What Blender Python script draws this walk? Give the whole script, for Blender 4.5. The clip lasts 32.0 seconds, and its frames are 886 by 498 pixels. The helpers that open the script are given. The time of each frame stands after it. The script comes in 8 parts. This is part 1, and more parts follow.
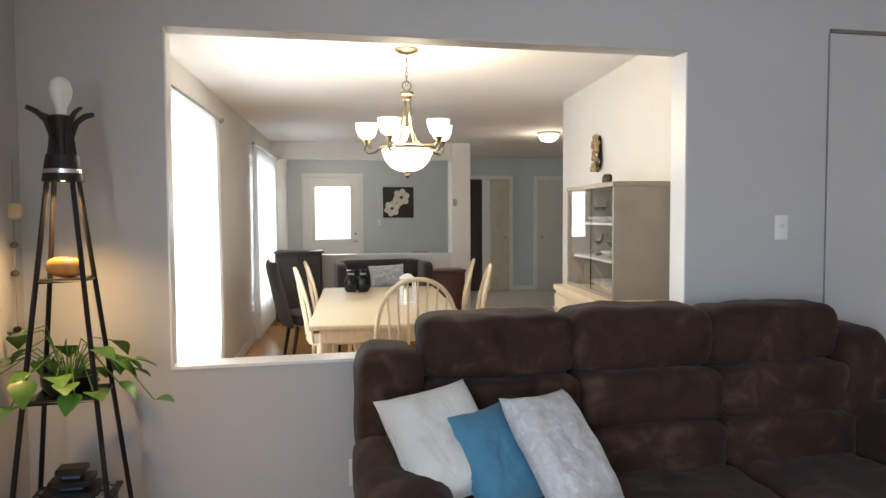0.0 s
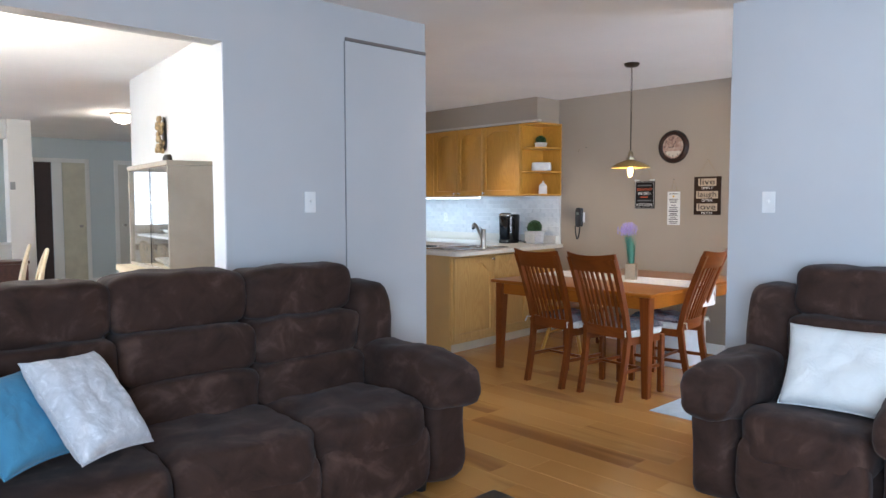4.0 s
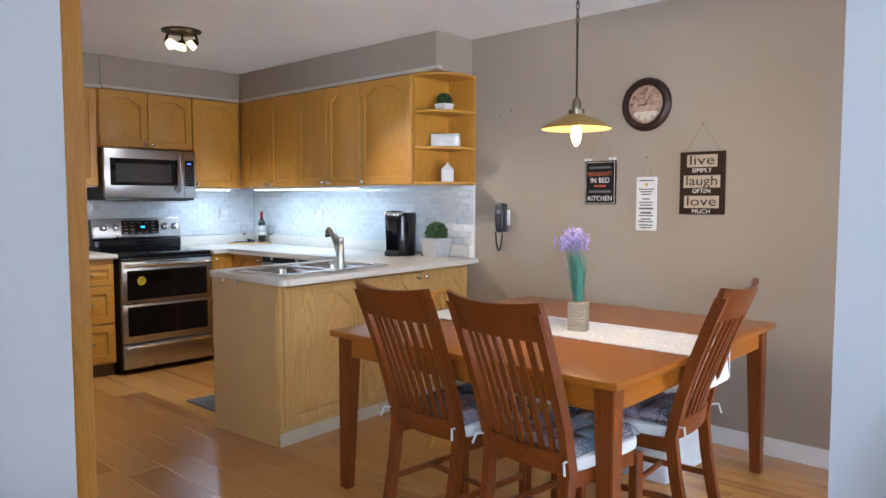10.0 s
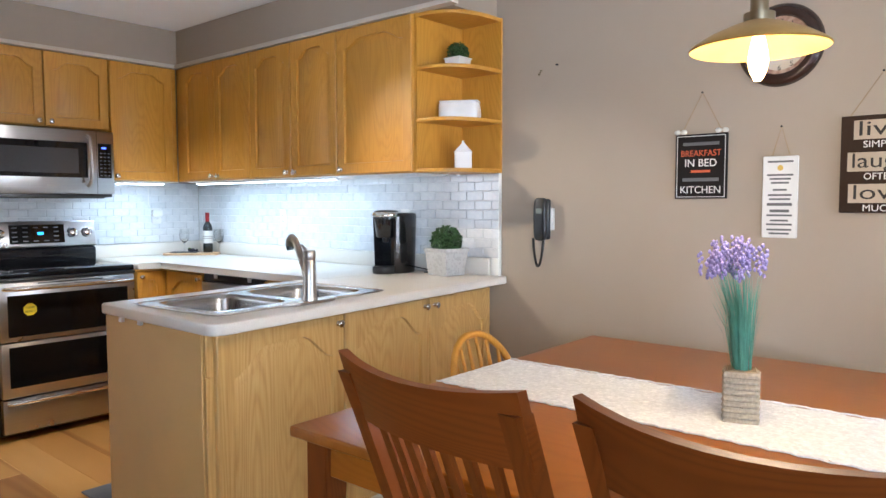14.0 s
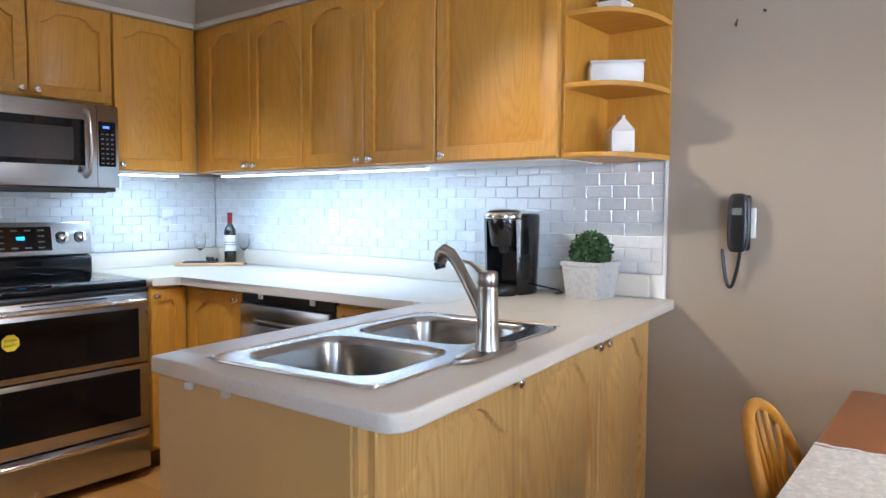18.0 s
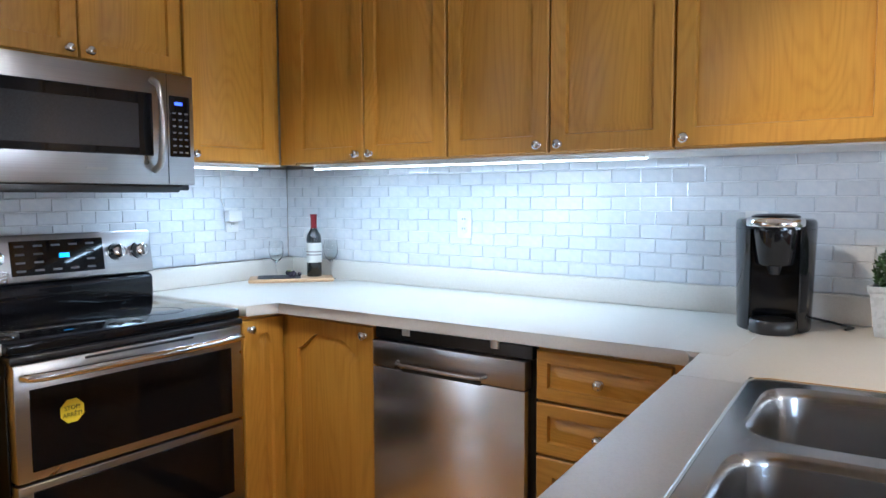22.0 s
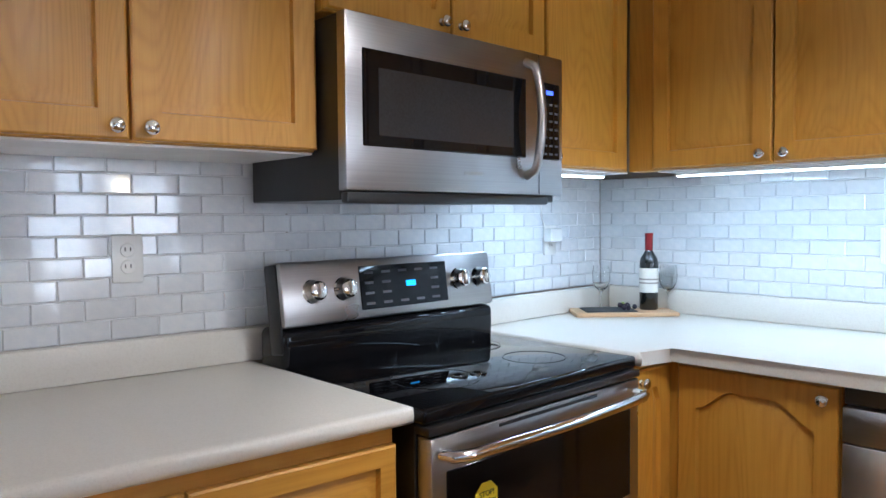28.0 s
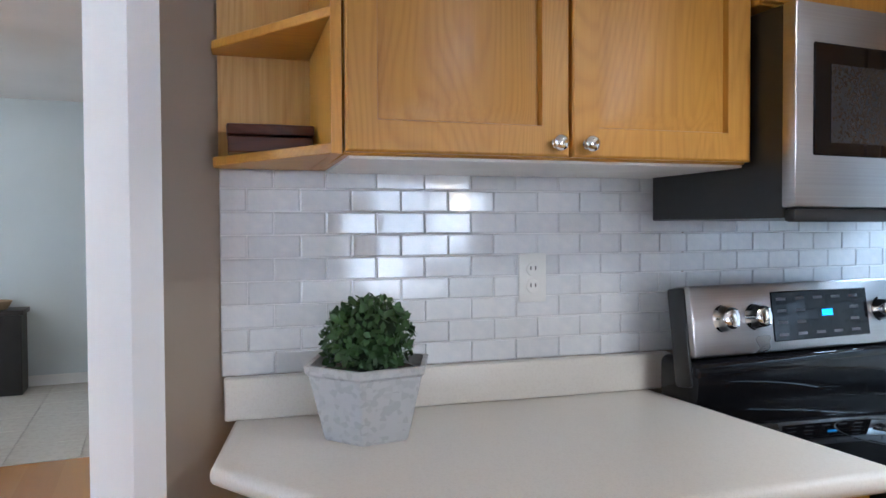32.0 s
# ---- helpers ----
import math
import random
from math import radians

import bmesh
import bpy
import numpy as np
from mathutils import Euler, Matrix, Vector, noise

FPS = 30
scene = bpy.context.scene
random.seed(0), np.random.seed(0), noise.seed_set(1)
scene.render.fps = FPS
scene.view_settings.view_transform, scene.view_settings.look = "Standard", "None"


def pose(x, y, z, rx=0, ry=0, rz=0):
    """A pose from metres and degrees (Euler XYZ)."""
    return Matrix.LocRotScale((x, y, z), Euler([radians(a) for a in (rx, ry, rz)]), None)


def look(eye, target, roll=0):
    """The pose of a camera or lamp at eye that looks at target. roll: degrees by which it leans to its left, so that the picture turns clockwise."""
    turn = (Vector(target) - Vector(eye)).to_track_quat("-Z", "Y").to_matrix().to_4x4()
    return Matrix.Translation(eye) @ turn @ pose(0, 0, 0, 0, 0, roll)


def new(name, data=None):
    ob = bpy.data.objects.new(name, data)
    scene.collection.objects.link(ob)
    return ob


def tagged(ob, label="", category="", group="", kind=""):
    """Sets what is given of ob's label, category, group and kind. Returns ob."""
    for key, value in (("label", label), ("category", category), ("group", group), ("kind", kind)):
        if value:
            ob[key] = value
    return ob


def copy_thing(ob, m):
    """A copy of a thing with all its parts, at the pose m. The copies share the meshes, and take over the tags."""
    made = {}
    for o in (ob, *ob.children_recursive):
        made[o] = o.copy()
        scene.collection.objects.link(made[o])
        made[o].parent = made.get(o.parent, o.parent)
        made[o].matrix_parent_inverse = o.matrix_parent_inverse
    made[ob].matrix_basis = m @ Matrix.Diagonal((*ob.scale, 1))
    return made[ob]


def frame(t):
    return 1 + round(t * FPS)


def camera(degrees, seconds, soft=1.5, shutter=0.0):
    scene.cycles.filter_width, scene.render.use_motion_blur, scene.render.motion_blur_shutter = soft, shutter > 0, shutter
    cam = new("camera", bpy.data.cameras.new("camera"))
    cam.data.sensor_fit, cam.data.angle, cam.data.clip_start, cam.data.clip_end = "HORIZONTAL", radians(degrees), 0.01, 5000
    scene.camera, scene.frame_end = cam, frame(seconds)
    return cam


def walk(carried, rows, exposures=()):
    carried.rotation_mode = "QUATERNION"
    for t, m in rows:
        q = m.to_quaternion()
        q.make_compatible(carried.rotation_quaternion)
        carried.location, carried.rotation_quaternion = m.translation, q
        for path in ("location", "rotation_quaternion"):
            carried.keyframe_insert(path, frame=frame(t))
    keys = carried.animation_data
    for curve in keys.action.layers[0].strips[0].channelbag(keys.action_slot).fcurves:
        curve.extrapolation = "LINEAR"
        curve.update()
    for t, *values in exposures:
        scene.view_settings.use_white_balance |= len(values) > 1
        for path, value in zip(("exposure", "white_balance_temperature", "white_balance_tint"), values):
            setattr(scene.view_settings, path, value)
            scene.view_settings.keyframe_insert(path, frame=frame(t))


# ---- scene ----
cam = camera(63.6, 32.0)
PATH = [
    (0, (-0.381, -0.809, 1.466), (0.05, 1.142, 1.365), -0.3),
    (0.5, (-0.412, -1.01, 1.452), (0.239, 0.878, 1.346), 0.2),
    (1, (-0.466, -1.162, 1.415), (0.415, 0.63, 1.299), -0.2),
    (1.5, (-0.448, -1.139, 1.425), (0.583, 0.571, 1.304), 0.1),
    (2, (-0.45, -1.128, 1.399), (0.682, 0.517, 1.282), 0.0),
    (2.5, (-0.463, -1.186, 1.393), (0.742, 0.406, 1.273), 0.0),
    (3, (-0.447, -1.259, 1.379), (0.816, 0.286, 1.258), 0.0),
    (3.5, (-0.399, -1.296, 1.372), (0.918, 0.204, 1.248), 0.0),
    (4, (-0.283, -1.243, 1.383), (1.087, 0.209, 1.255), -0.1),
    (4.5, (-0.165, -1.189, 1.402), (1.249, 0.219, 1.269), -0.2),
    (6.5, (0.575, -0.76, 1.413), (2.086, 0.541, 1.268), -0.3),
    (7, (0.81, -0.642, 1.391), (2.325, 0.655, 1.249), 0.1),
    (7.5, (1.053, -0.52, 1.396), (2.564, 0.782, 1.251), -0.2),
    (8, (1.268, -0.369, 1.366), (2.78, 0.933, 1.23), -0.0),
    (8.5, (1.482, -0.238, 1.363), (2.983, 1.077, 1.227), -0.0),
    (9, (1.68, -0.117, 1.383), (3.165, 1.216, 1.239), -0.1),
    (9.5, (1.887, 0.011, 1.358), (3.351, 1.366, 1.222), 0.1),
    (10, (2.05, 0.185, 1.351), (3.51, 1.546, 1.215), 0.0),
    (10.5, (2.218, 0.358, 1.325), (3.674, 1.723, 1.197), 0.1),
    (11, (2.37, 0.532, 1.323), (3.828, 1.895, 1.191), -0.0),
    (11.5, (2.522, 0.691, 1.305), (3.982, 2.052, 1.178), 0.1),
    (12, (2.67, 0.847, 1.292), (4.135, 2.203, 1.17), 0.1),
    (12.5, (2.781, 0.983, 1.305), (4.256, 2.327, 1.177), 0.0),
    (13, (2.878, 1.105, 1.288), (4.366, 2.436, 1.17), 0.1),
    (13.5, (2.953, 1.233, 1.301), (4.455, 2.548, 1.177), 0.0),
    (14, (3.005, 1.363, 1.31), (4.518, 2.665, 1.182), -0.1),
    (14.5, (3.029, 1.503, 1.325), (4.556, 2.787, 1.189), -0.2),
    (16.5, (3.165, 2.112, 1.349), (4.73, 3.347, 1.197), -0.4),
    (17, (3.189, 2.264, 1.307), (4.767, 3.486, 1.177), 0.0),
    (17.5, (3.261, 2.392, 1.299), (4.835, 3.62, 1.172), 0.1),
    (18, (3.305, 2.519, 1.289), (4.881, 3.745, 1.168), 0.2),
    (18.5, (3.352, 2.655, 1.307), (4.93, 3.877, 1.174), -0.0),
    (19, (3.408, 2.789, 1.323), (4.982, 4.015, 1.178), -0.2),
    (19.5, (3.417, 2.942, 1.319), (5.0, 4.155, 1.178), 0.0),
    (20, (3.435, 3.086, 1.331), (5.021, 4.294, 1.181), -0.2),
    (20.5, (3.453, 3.23, 1.316), (5.044, 4.432, 1.173), -0.3),
    (21, (3.46, 3.379, 1.333), (5.062, 4.567, 1.179), -0.3),
    (21.5, (3.488, 3.514, 1.322), (5.094, 4.696, 1.177), -0.2),
    (22, (3.494, 3.646, 1.329), (5.113, 4.81, 1.18), -0.2),
    (22.5, (3.51, 3.757, 1.317), (5.137, 4.912, 1.179), -0.0),
    (23, (3.521, 3.869, 1.334), (5.155, 5.011, 1.183), -0.1),
    (23.5, (3.526, 3.983, 1.325), (5.169, 5.114, 1.179), -0.0),
    (24, (3.533, 4.087, 1.309), (5.177, 5.217, 1.172), -0.1),
    (24.5, (3.523, 4.197, 1.306), (5.169, 5.325, 1.173), 0.1),
    (26.5, (3.517, 4.482, 1.308), (5.079, 5.726, 1.202), -0.5),
    (27, (3.488, 4.534, 1.309), (4.998, 5.842, 1.207), -0.5),
    (27.5, (3.451, 4.588, 1.309), (4.897, 5.967, 1.213), -0.4),
    (28, (3.422, 4.649, 1.31), (4.795, 6.101, 1.222), -0.5),
    (28.5, (3.398, 4.704, 1.323), (4.698, 6.221, 1.234), -0.3),
    (29, (3.389, 4.736, 1.322), (4.611, 6.317, 1.247), -0.4),
    (29.5, (3.376, 4.763, 1.341), (4.528, 6.395, 1.256), -0.2),
    (30, (3.349, 4.798, 1.337), (4.441, 6.472, 1.267), -0.4),
    (30.5, (3.318, 4.827, 1.343), (4.34, 6.544, 1.273), -0.4),
    (31, (3.287, 4.855, 1.342), (4.225, 6.62, 1.278), -0.4),
    (31.5, (3.25, 4.903, 1.355), (4.11, 6.707, 1.274), -0.4),
    (32, (3.217, 4.921, 1.329), (3.97, 6.774, 1.279), -0.3),
]

# ---- world, sun, lamps ----
world = bpy.data.worlds.new("sky")
scene.world = world
world.use_nodes = True
sky = world.node_tree.nodes.new("ShaderNodeTexSky")
sky.sky_type = "NISHITA"
sky.sun_disc = False
sky.sun_elevation, sky.sun_rotation = radians(42), radians(125)
world.node_tree.links.new(sky.outputs["Color"], world.node_tree.nodes["Background"].inputs["Color"])
world.node_tree.nodes["Background"].inputs["Strength"].default_value = 0.1
sun = new("sun", bpy.data.lights.new("sun", "SUN"))
sun.data.energy, sun.data.angle, sun.data.color = 1.0, radians(12), (1.0, 0.95, 0.88)
sun.matrix_basis = look((30, -21, 33), (0, 0, 0))


def lamp_area(name, m, width, height, watts, rgb):
    ob = new(name, bpy.data.lights.new(name, "AREA"))
    ob.data.shape, ob.data.size, ob.data.size_y = "RECTANGLE", width, height
    ob.data.energy, ob.data.color = watts, rgb
    ob.matrix_basis = m
    return ob


def lamp_point(name, at, watts, rgb, radius=0.03):
    ob = new(name, bpy.data.lights.new(name, "POINT"))
    ob.data.energy, ob.data.color, ob.data.shadow_soft_size = watts, rgb, radius
    ob.location = at
    return ob


def lamp_spot(name, eye, target, watts, rgb, cone, radius=0.03, blend=0.5):
    ob = new(name, bpy.data.lights.new(name, "SPOT"))
    ob.data.energy, ob.data.color, ob.data.shadow_soft_size = watts, rgb, radius
    ob.data.spot_size, ob.data.spot_blend = radians(cone), blend
    ob.matrix_basis = look(eye, target)
    return ob


DAY = (0.70, 0.85, 1.0)
WARM = (1.0, 0.74, 0.42)
SOFT = (1.0, 0.84, 0.62)
TRACK = (1.0, 0.92, 0.80)
COOL = (0.64, 0.85, 1.0)
lamp_area("living_window_light", look((-1.31, -2.2, 1.45), (3, -2.0, 1.3)), 2.1, 1.4, 235, DAY)
lamp_area("dining_window_light_a", pose(-1.072, 4.271, 1.25, 90, 0, -95.35), 1.7, 1.66, 150, (0.93, 0.97, 1.0))
lamp_area("dining_window_light_b", pose(-0.677, 8.481, 1.25, 90, 0, -95.35), 1.75, 1.66, 60, (0.93, 0.97, 1.0))
lamp_area("under_cabinet_light_a", look((5.64, 5.135, 1.435), (5.76, 5.135, 0)), 1.42, 0.02, 4.6, COOL)
lamp_area("under_cabinet_light_b", look((5.335, 6.055, 1.435), (5.335, 6.14, 0)), 0.32, 0.02, 1.9, COOL)
lamp_point("pendant_light", (4.74, 1.9, 1.562), 17, WARM, 0.012)
lamp_point("chandelier_light", (0.37, 3.63, 2.03), 70, (1.0, 0.83, 0.58), 0.12)
lamp_point("dining_ceiling_light", (0.6, 10.6, 2.3), 18, SOFT, 0.1)
lamp_point("hall_ceiling_light", (2.93, 7.9, 2.3), 22, SOFT, 0.1)
lamp_spot("kitchen_spot_a", (4.34, 4.84, 2.34), (5.25, 5.6, 0.4), 46, TRACK, 78, 0.04)
lamp_spot("kitchen_spot_b", (4.42, 4.76, 2.33), (5.95, 3.0, 0.7), 95, (1.0, 0.80, 0.55), 46, 0.03, 0.8)
lamp_spot("kitchen_spot_c", (4.50, 4.70, 2.34), (4.0, 5.6, 0.3), 44, TRACK, 88, 0.04)
lamp_spot("floor_lamp_light", (-1.09, 1.75, 1.57), (-1.09, 1.75, 0), 42, (1.0, 0.60, 0.24), 125, 0.03, 0.7)
EXPOSURES = [(0.0, -0.65, 6400, 10), (2.0, -0.35, 5900, 10), (4.0, -0.1, 5550, 10), (9.0, 0.05, 5450, 10), (13.0, 0.45, 5600, 10), (17.0, 0.42, 5400, 10), (22.0, 0.17, 5300, 10), (24.0, 0.15, 5550, 10), (28.0, 0.16, 5350, 10), (32.0, 0.24, 5250, 10)]
walk(cam, [(t, look(eye, target, roll)) for t, eye, target, roll in PATH], EXPOSURES)

# ---- materials ----
def nodes_of(name):
    m = bpy.data.materials.new(name)
    m.use_nodes = True
    nt = m.node_tree
    return m, nt, nt.nodes["Principled BSDF"]


def put_in(nt, kind, **inputs):
    n = nt.nodes.new(kind)
    for k, v in inputs.items():
        n.inputs[k.replace("_", " ")].default_value = v
    return n


def col(r, g, b):
    return (r, g, b, 1.0)


def coords(nt, scale=(1, 1, 1), rotate=(0, 0, 0), varied=True, which="Object"):
    """Metre coordinates of the piece itself, shifted at random from piece to piece."""
    tc = nt.nodes.new("ShaderNodeTexCoord")
    mp = nt.nodes.new("ShaderNodeMapping")
    mp.inputs["Scale"].default_value = scale
    mp.inputs["Rotation"].default_value = rotate
    nt.links.new(tc.outputs[which], mp.inputs["Vector"])
    if varied:
        info = nt.nodes.new("ShaderNodeObjectInfo")
        mul = nt.nodes.new("ShaderNodeMath")
        mul.operation = "MULTIPLY"
        mul.inputs[1].default_value = 37.0
        nt.links.new(info.outputs["Random"], mul.inputs[0])
        cmb = nt.nodes.new("ShaderNodeCombineXYZ")
        for k in range(3):
            nt.links.new(mul.outputs[0], cmb.inputs[k])
        nt.links.new(cmb.outputs[0], mp.inputs["Location"])
    return mp.outputs["Vector"]


def noise_of(nt, vec, scale, detail=4.0, rough=0.55, distort=0.0):
    n = put_in(nt, "ShaderNodeTexNoise", Scale=scale, Detail=detail, Roughness=rough, Distortion=distort)
    nt.links.new(vec, n.inputs["Vector"])
    return n.outputs["Fac"]


def ramp(nt, fac, stops):
    r = nt.nodes.new("ShaderNodeValToRGB")
    el = r.color_ramp.elements
    while len(el) < len(stops):
        el.new(0.5)
    for e, (p, c) in zip(el, stops):
        e.position, e.color = p, col(*c)
    nt.links.new(fac, r.inputs["Fac"])
    return r.outputs["Color"]


def mix(nt, fac, a, b, mode="MIX"):
    n = nt.nodes.new("ShaderNodeMix")
    n.data_type, n.blend_type = "RGBA", mode
    for sock, v in ((n.inputs[0], fac), (n.inputs[6], a), (n.inputs[7], b)):
        if isinstance(v, (int, float)):
            sock.default_value = v
        elif isinstance(v, tuple):
            sock.default_value = v if len(v) == 4 else col(*v)
        else:
            nt.links.new(v, sock)
    return n.outputs[2]


def scaled(nt, fac, lo, hi):
    n = nt.nodes.new("ShaderNodeMapRange")
    n.inputs["To Min"].default_value, n.inputs["To Max"].default_value = lo, hi
    nt.links.new(fac, n.inputs["Value"])
    return n.outputs["Result"]


def bump(nt, bsdf, height, strength, distance=0.002):
    b = put_in(nt, "ShaderNodeBump", Strength=strength, Distance=distance)
    nt.links.new(height, b.inputs["Height"])
    nt.links.new(b.outputs["Normal"], bsdf.inputs["Normal"])


def plain(name, rgb, rough=0.5, metal=0.0, vary=0.08, size=6.0, bumpy=0.0, fine=80.0, **more):
    """A surface of one colour with a light cloud of wear, uneven gloss and fine relief."""
    m, nt, b = nodes_of(name)
    v = coords(nt)
    big, small = noise_of(nt, v, size), noise_of(nt, v, fine, 3.0)
    lo = tuple(c * (1 - vary) for c in rgb)
    hi = tuple(min(1.0, c * (1 + vary)) for c in rgb)
    nt.links.new(ramp(nt, big, ((0.3, lo), (0.7, hi))), b.inputs["Base Color"])
    nt.links.new(scaled(nt, small, max(0.02, rough * 0.85), min(1, rough * 1.15)), b.inputs["Roughness"])
    b.inputs["Metallic"].default_value = metal
    if bumpy:
        bump(nt, b, small, bumpy)
    for k, val in more.items():
        b.inputs[k.replace("_", " ")].default_value = val
    return m


def painted(name, rgb, rough=0.55, orange=0.12):
    """Rolled wall paint: faint mottling and the roller's orange peel."""
    m, nt, b = nodes_of(name)
    v = coords(nt, varied=False)
    big, peel = noise_of(nt, v, 1.3, 5.0), noise_of(nt, v, 260.0, 2.0)
    nt.links.new(ramp(nt, big, ((0.3, tuple(c * 0.955 for c in rgb)), (0.7, tuple(min(1, c * 1.03) for c in rgb)))), b.inputs["Base Color"])
    nt.links.new(scaled(nt, noise_of(nt, v, 7.0), rough * 0.88, rough * 1.1), b.inputs["Roughness"])
    bump(nt, b, peel, orange, 0.001)
    return m


def timber(name, dark, mid, light, along="z", rough=0.38, coat=0.06, fine=1.0, cathedral=1.0, vary=0.12, pores=0.28, relief=0.08):
    """Varnished wood: long pores, cathedral rings and a tone of its own for each piece."""
    m, nt, b = nodes_of(name)
    k = {"x": (1.5, 9, 9), "y": (9, 1.5, 9), "z": (9, 9, 1.5)}[along]
    v = coords(nt, tuple(c * fine for c in k))
    pore = coords(nt, tuple((4 if c < 2 else 130) * fine for c in k))
    field = noise_of(nt, v, 0.26 * cathedral, 2.5, 0.5, 0.5)
    lines = nt.nodes.new("ShaderNodeMath")
    lines.operation = "MULTIPLY"
    lines.inputs[1].default_value = 330.0
    nt.links.new(field, lines.inputs[0])
    wave = nt.nodes.new("ShaderNodeMath")
    wave.operation = "SINE"
    nt.links.new(lines.outputs[0], wave.inputs[0])
    half = nt.nodes.new("ShaderNodeMapRange")
    half.inputs["From Min"].default_value = -1.0
    nt.links.new(wave.outputs[0], half.inputs["Value"])
    base = ramp(nt, half.outputs["Result"], ((0.0, dark), (0.3, mid), (1.0, light)))
    cloud = noise_of(nt, v, 0.5, 3.0)
    base = mix(nt, scaled(nt, cloud, 0.3, 0.95), base, mid)
    grain = noise_of(nt, pore, 1.0, 3.0, 0.65)
    base = mix(nt, pores, base, ramp(nt, grain, ((0.35, dark), (0.6, light))))
    info = nt.nodes.new("ShaderNodeObjectInfo")
    tone = nt.nodes.new("ShaderNodeHueSaturation")
    nt.links.new(scaled(nt, info.outputs["Random"], 1 - vary, 1 + vary), tone.inputs["Value"])
    nt.links.new(base, tone.inputs["Color"])
    nt.links.new(tone.outputs["Color"], b.inputs["Base Color"])
    nt.links.new(scaled(nt, grain, rough * (1 - 0.5 * pores), rough * (1 + 0.9 * pores)), b.inputs["Roughness"])
    b.inputs["Coat Weight"].default_value = coat
    b.inputs["Coat Roughness"].default_value = 0.2
    bump(nt, b, grain, relief, 0.001)
    return m


def brushed(name, rgb, rough=0.3, along="x"):
    """Brushed steel."""
    m, nt, b = nodes_of(name)
    k = {"x": (2, 2, 400), "z": (400, 400, 2), "y": (400, 2, 400)}[along]
    line = noise_of(nt, coords(nt, k), 1.0, 3.0)
    smear = noise_of(nt, coords(nt), 5.0, 3.0)
    nt.links.new(ramp(nt, line, ((0.3, tuple(c * 0.9 for c in rgb)), (0.7, rgb))), b.inputs["Base Color"])
    nt.links.new(scaled(nt, smear, rough * 0.93, rough * 1.08), b.inputs["Roughness"])
    b.inputs["Metallic"].default_value = 1.0
    bump(nt, b, line, 0.02, 0.0004)
    return m


def woven(name, rgb, scale=300.0, rough=0.9, sheen=0.3, vary=0.18, blotch=5.0, rgb2=None, crease=0.0):
    """Cloth: a fine weave, a nap that lies in patches, a dusty sheen."""
    m, nt, b = nodes_of(name)
    v = coords(nt)
    patch = noise_of(nt, v, blotch, 4.0, 0.6, 0.6)
    fine = noise_of(nt, v, scale, 2.0)
    hi = rgb2 or tuple(min(1, c * (1 + vary * 1.6)) for c in rgb)
    lo = tuple(c * (1 - vary) for c in rgb)
    nt.links.new(ramp(nt, patch, ((0.32, lo), (0.55, rgb), (0.72, hi))), b.inputs["Base Color"])
    b.inputs["Roughness"].default_value = rough
    b.inputs["Sheen Weight"].default_value = sheen
    b.inputs["Sheen Roughness"].default_value = 0.45
    b.inputs["Specular IOR Level"].default_value = 0.2
    bump(nt, b, fine, 0.35, 0.0015)
    if crease:
        fold = put_in(nt, "ShaderNodeBump", Strength=crease, Distance=0.012)
        nt.links.new(noise_of(nt, v, 11.0, 3.0, 0.6, 1.4), fold.inputs["Height"])
        nt.links.new(fold.outputs["Normal"], b.inputs["Normal"].links[0].from_node.inputs["Normal"])
    return m


def glowing(name, rgb, strength, base=None):
    m, nt, b = nodes_of(name)
    b.inputs["Base Color"].default_value = col(*(base or rgb))
    b.inputs["Emission Color"].default_value = col(*rgb)
    b.inputs["Emission Strength"].default_value = strength
    return m


def clear(name, tint=(1, 1, 1), rough=0.02, ior=1.45):
    m, nt, b = nodes_of(name)
    b.inputs["Base Color"].default_value = col(*tint)
    b.inputs["Transmission Weight"].default_value = 1.0
    b.inputs["IOR"].default_value = ior
    v = coords(nt)
    nt.links.new(scaled(nt, noise_of(nt, v, 9.0), rough * 0.5, rough * 1.8), b.inputs["Roughness"])
    return m


def speckled(name, rgb, spots, size=220.0, rough=0.4, amount=0.5, coat=0.0):
    """Laminate or stone: a pale ground with fine specks and slow clouds."""
    m, nt, b = nodes_of(name)
    v = coords(nt, varied=False)
    vor = put_in(nt, "ShaderNodeTexVoronoi", Scale=size)
    nt.links.new(v, vor.inputs["Vector"])
    fleck = ramp(nt, vor.outputs["Color"], ((0.25, spots), (0.5, rgb)))
    base = mix(nt, amount, rgb, fleck)
    base = mix(nt, scaled(nt, noise_of(nt, v, 3.0), 0.0, 0.12), base, spots)
    nt.links.new(base, b.inputs["Base Color"])
    nt.links.new(scaled(nt, noise_of(nt, v, 8.0), rough * 0.85, rough * 1.15), b.inputs["Roughness"])
    b.inputs["Coat Weight"].default_value = coat
    bump(nt, b, noise_of(nt, v, size * 1.5, 2.0), 0.04, 0.0006)
    return m


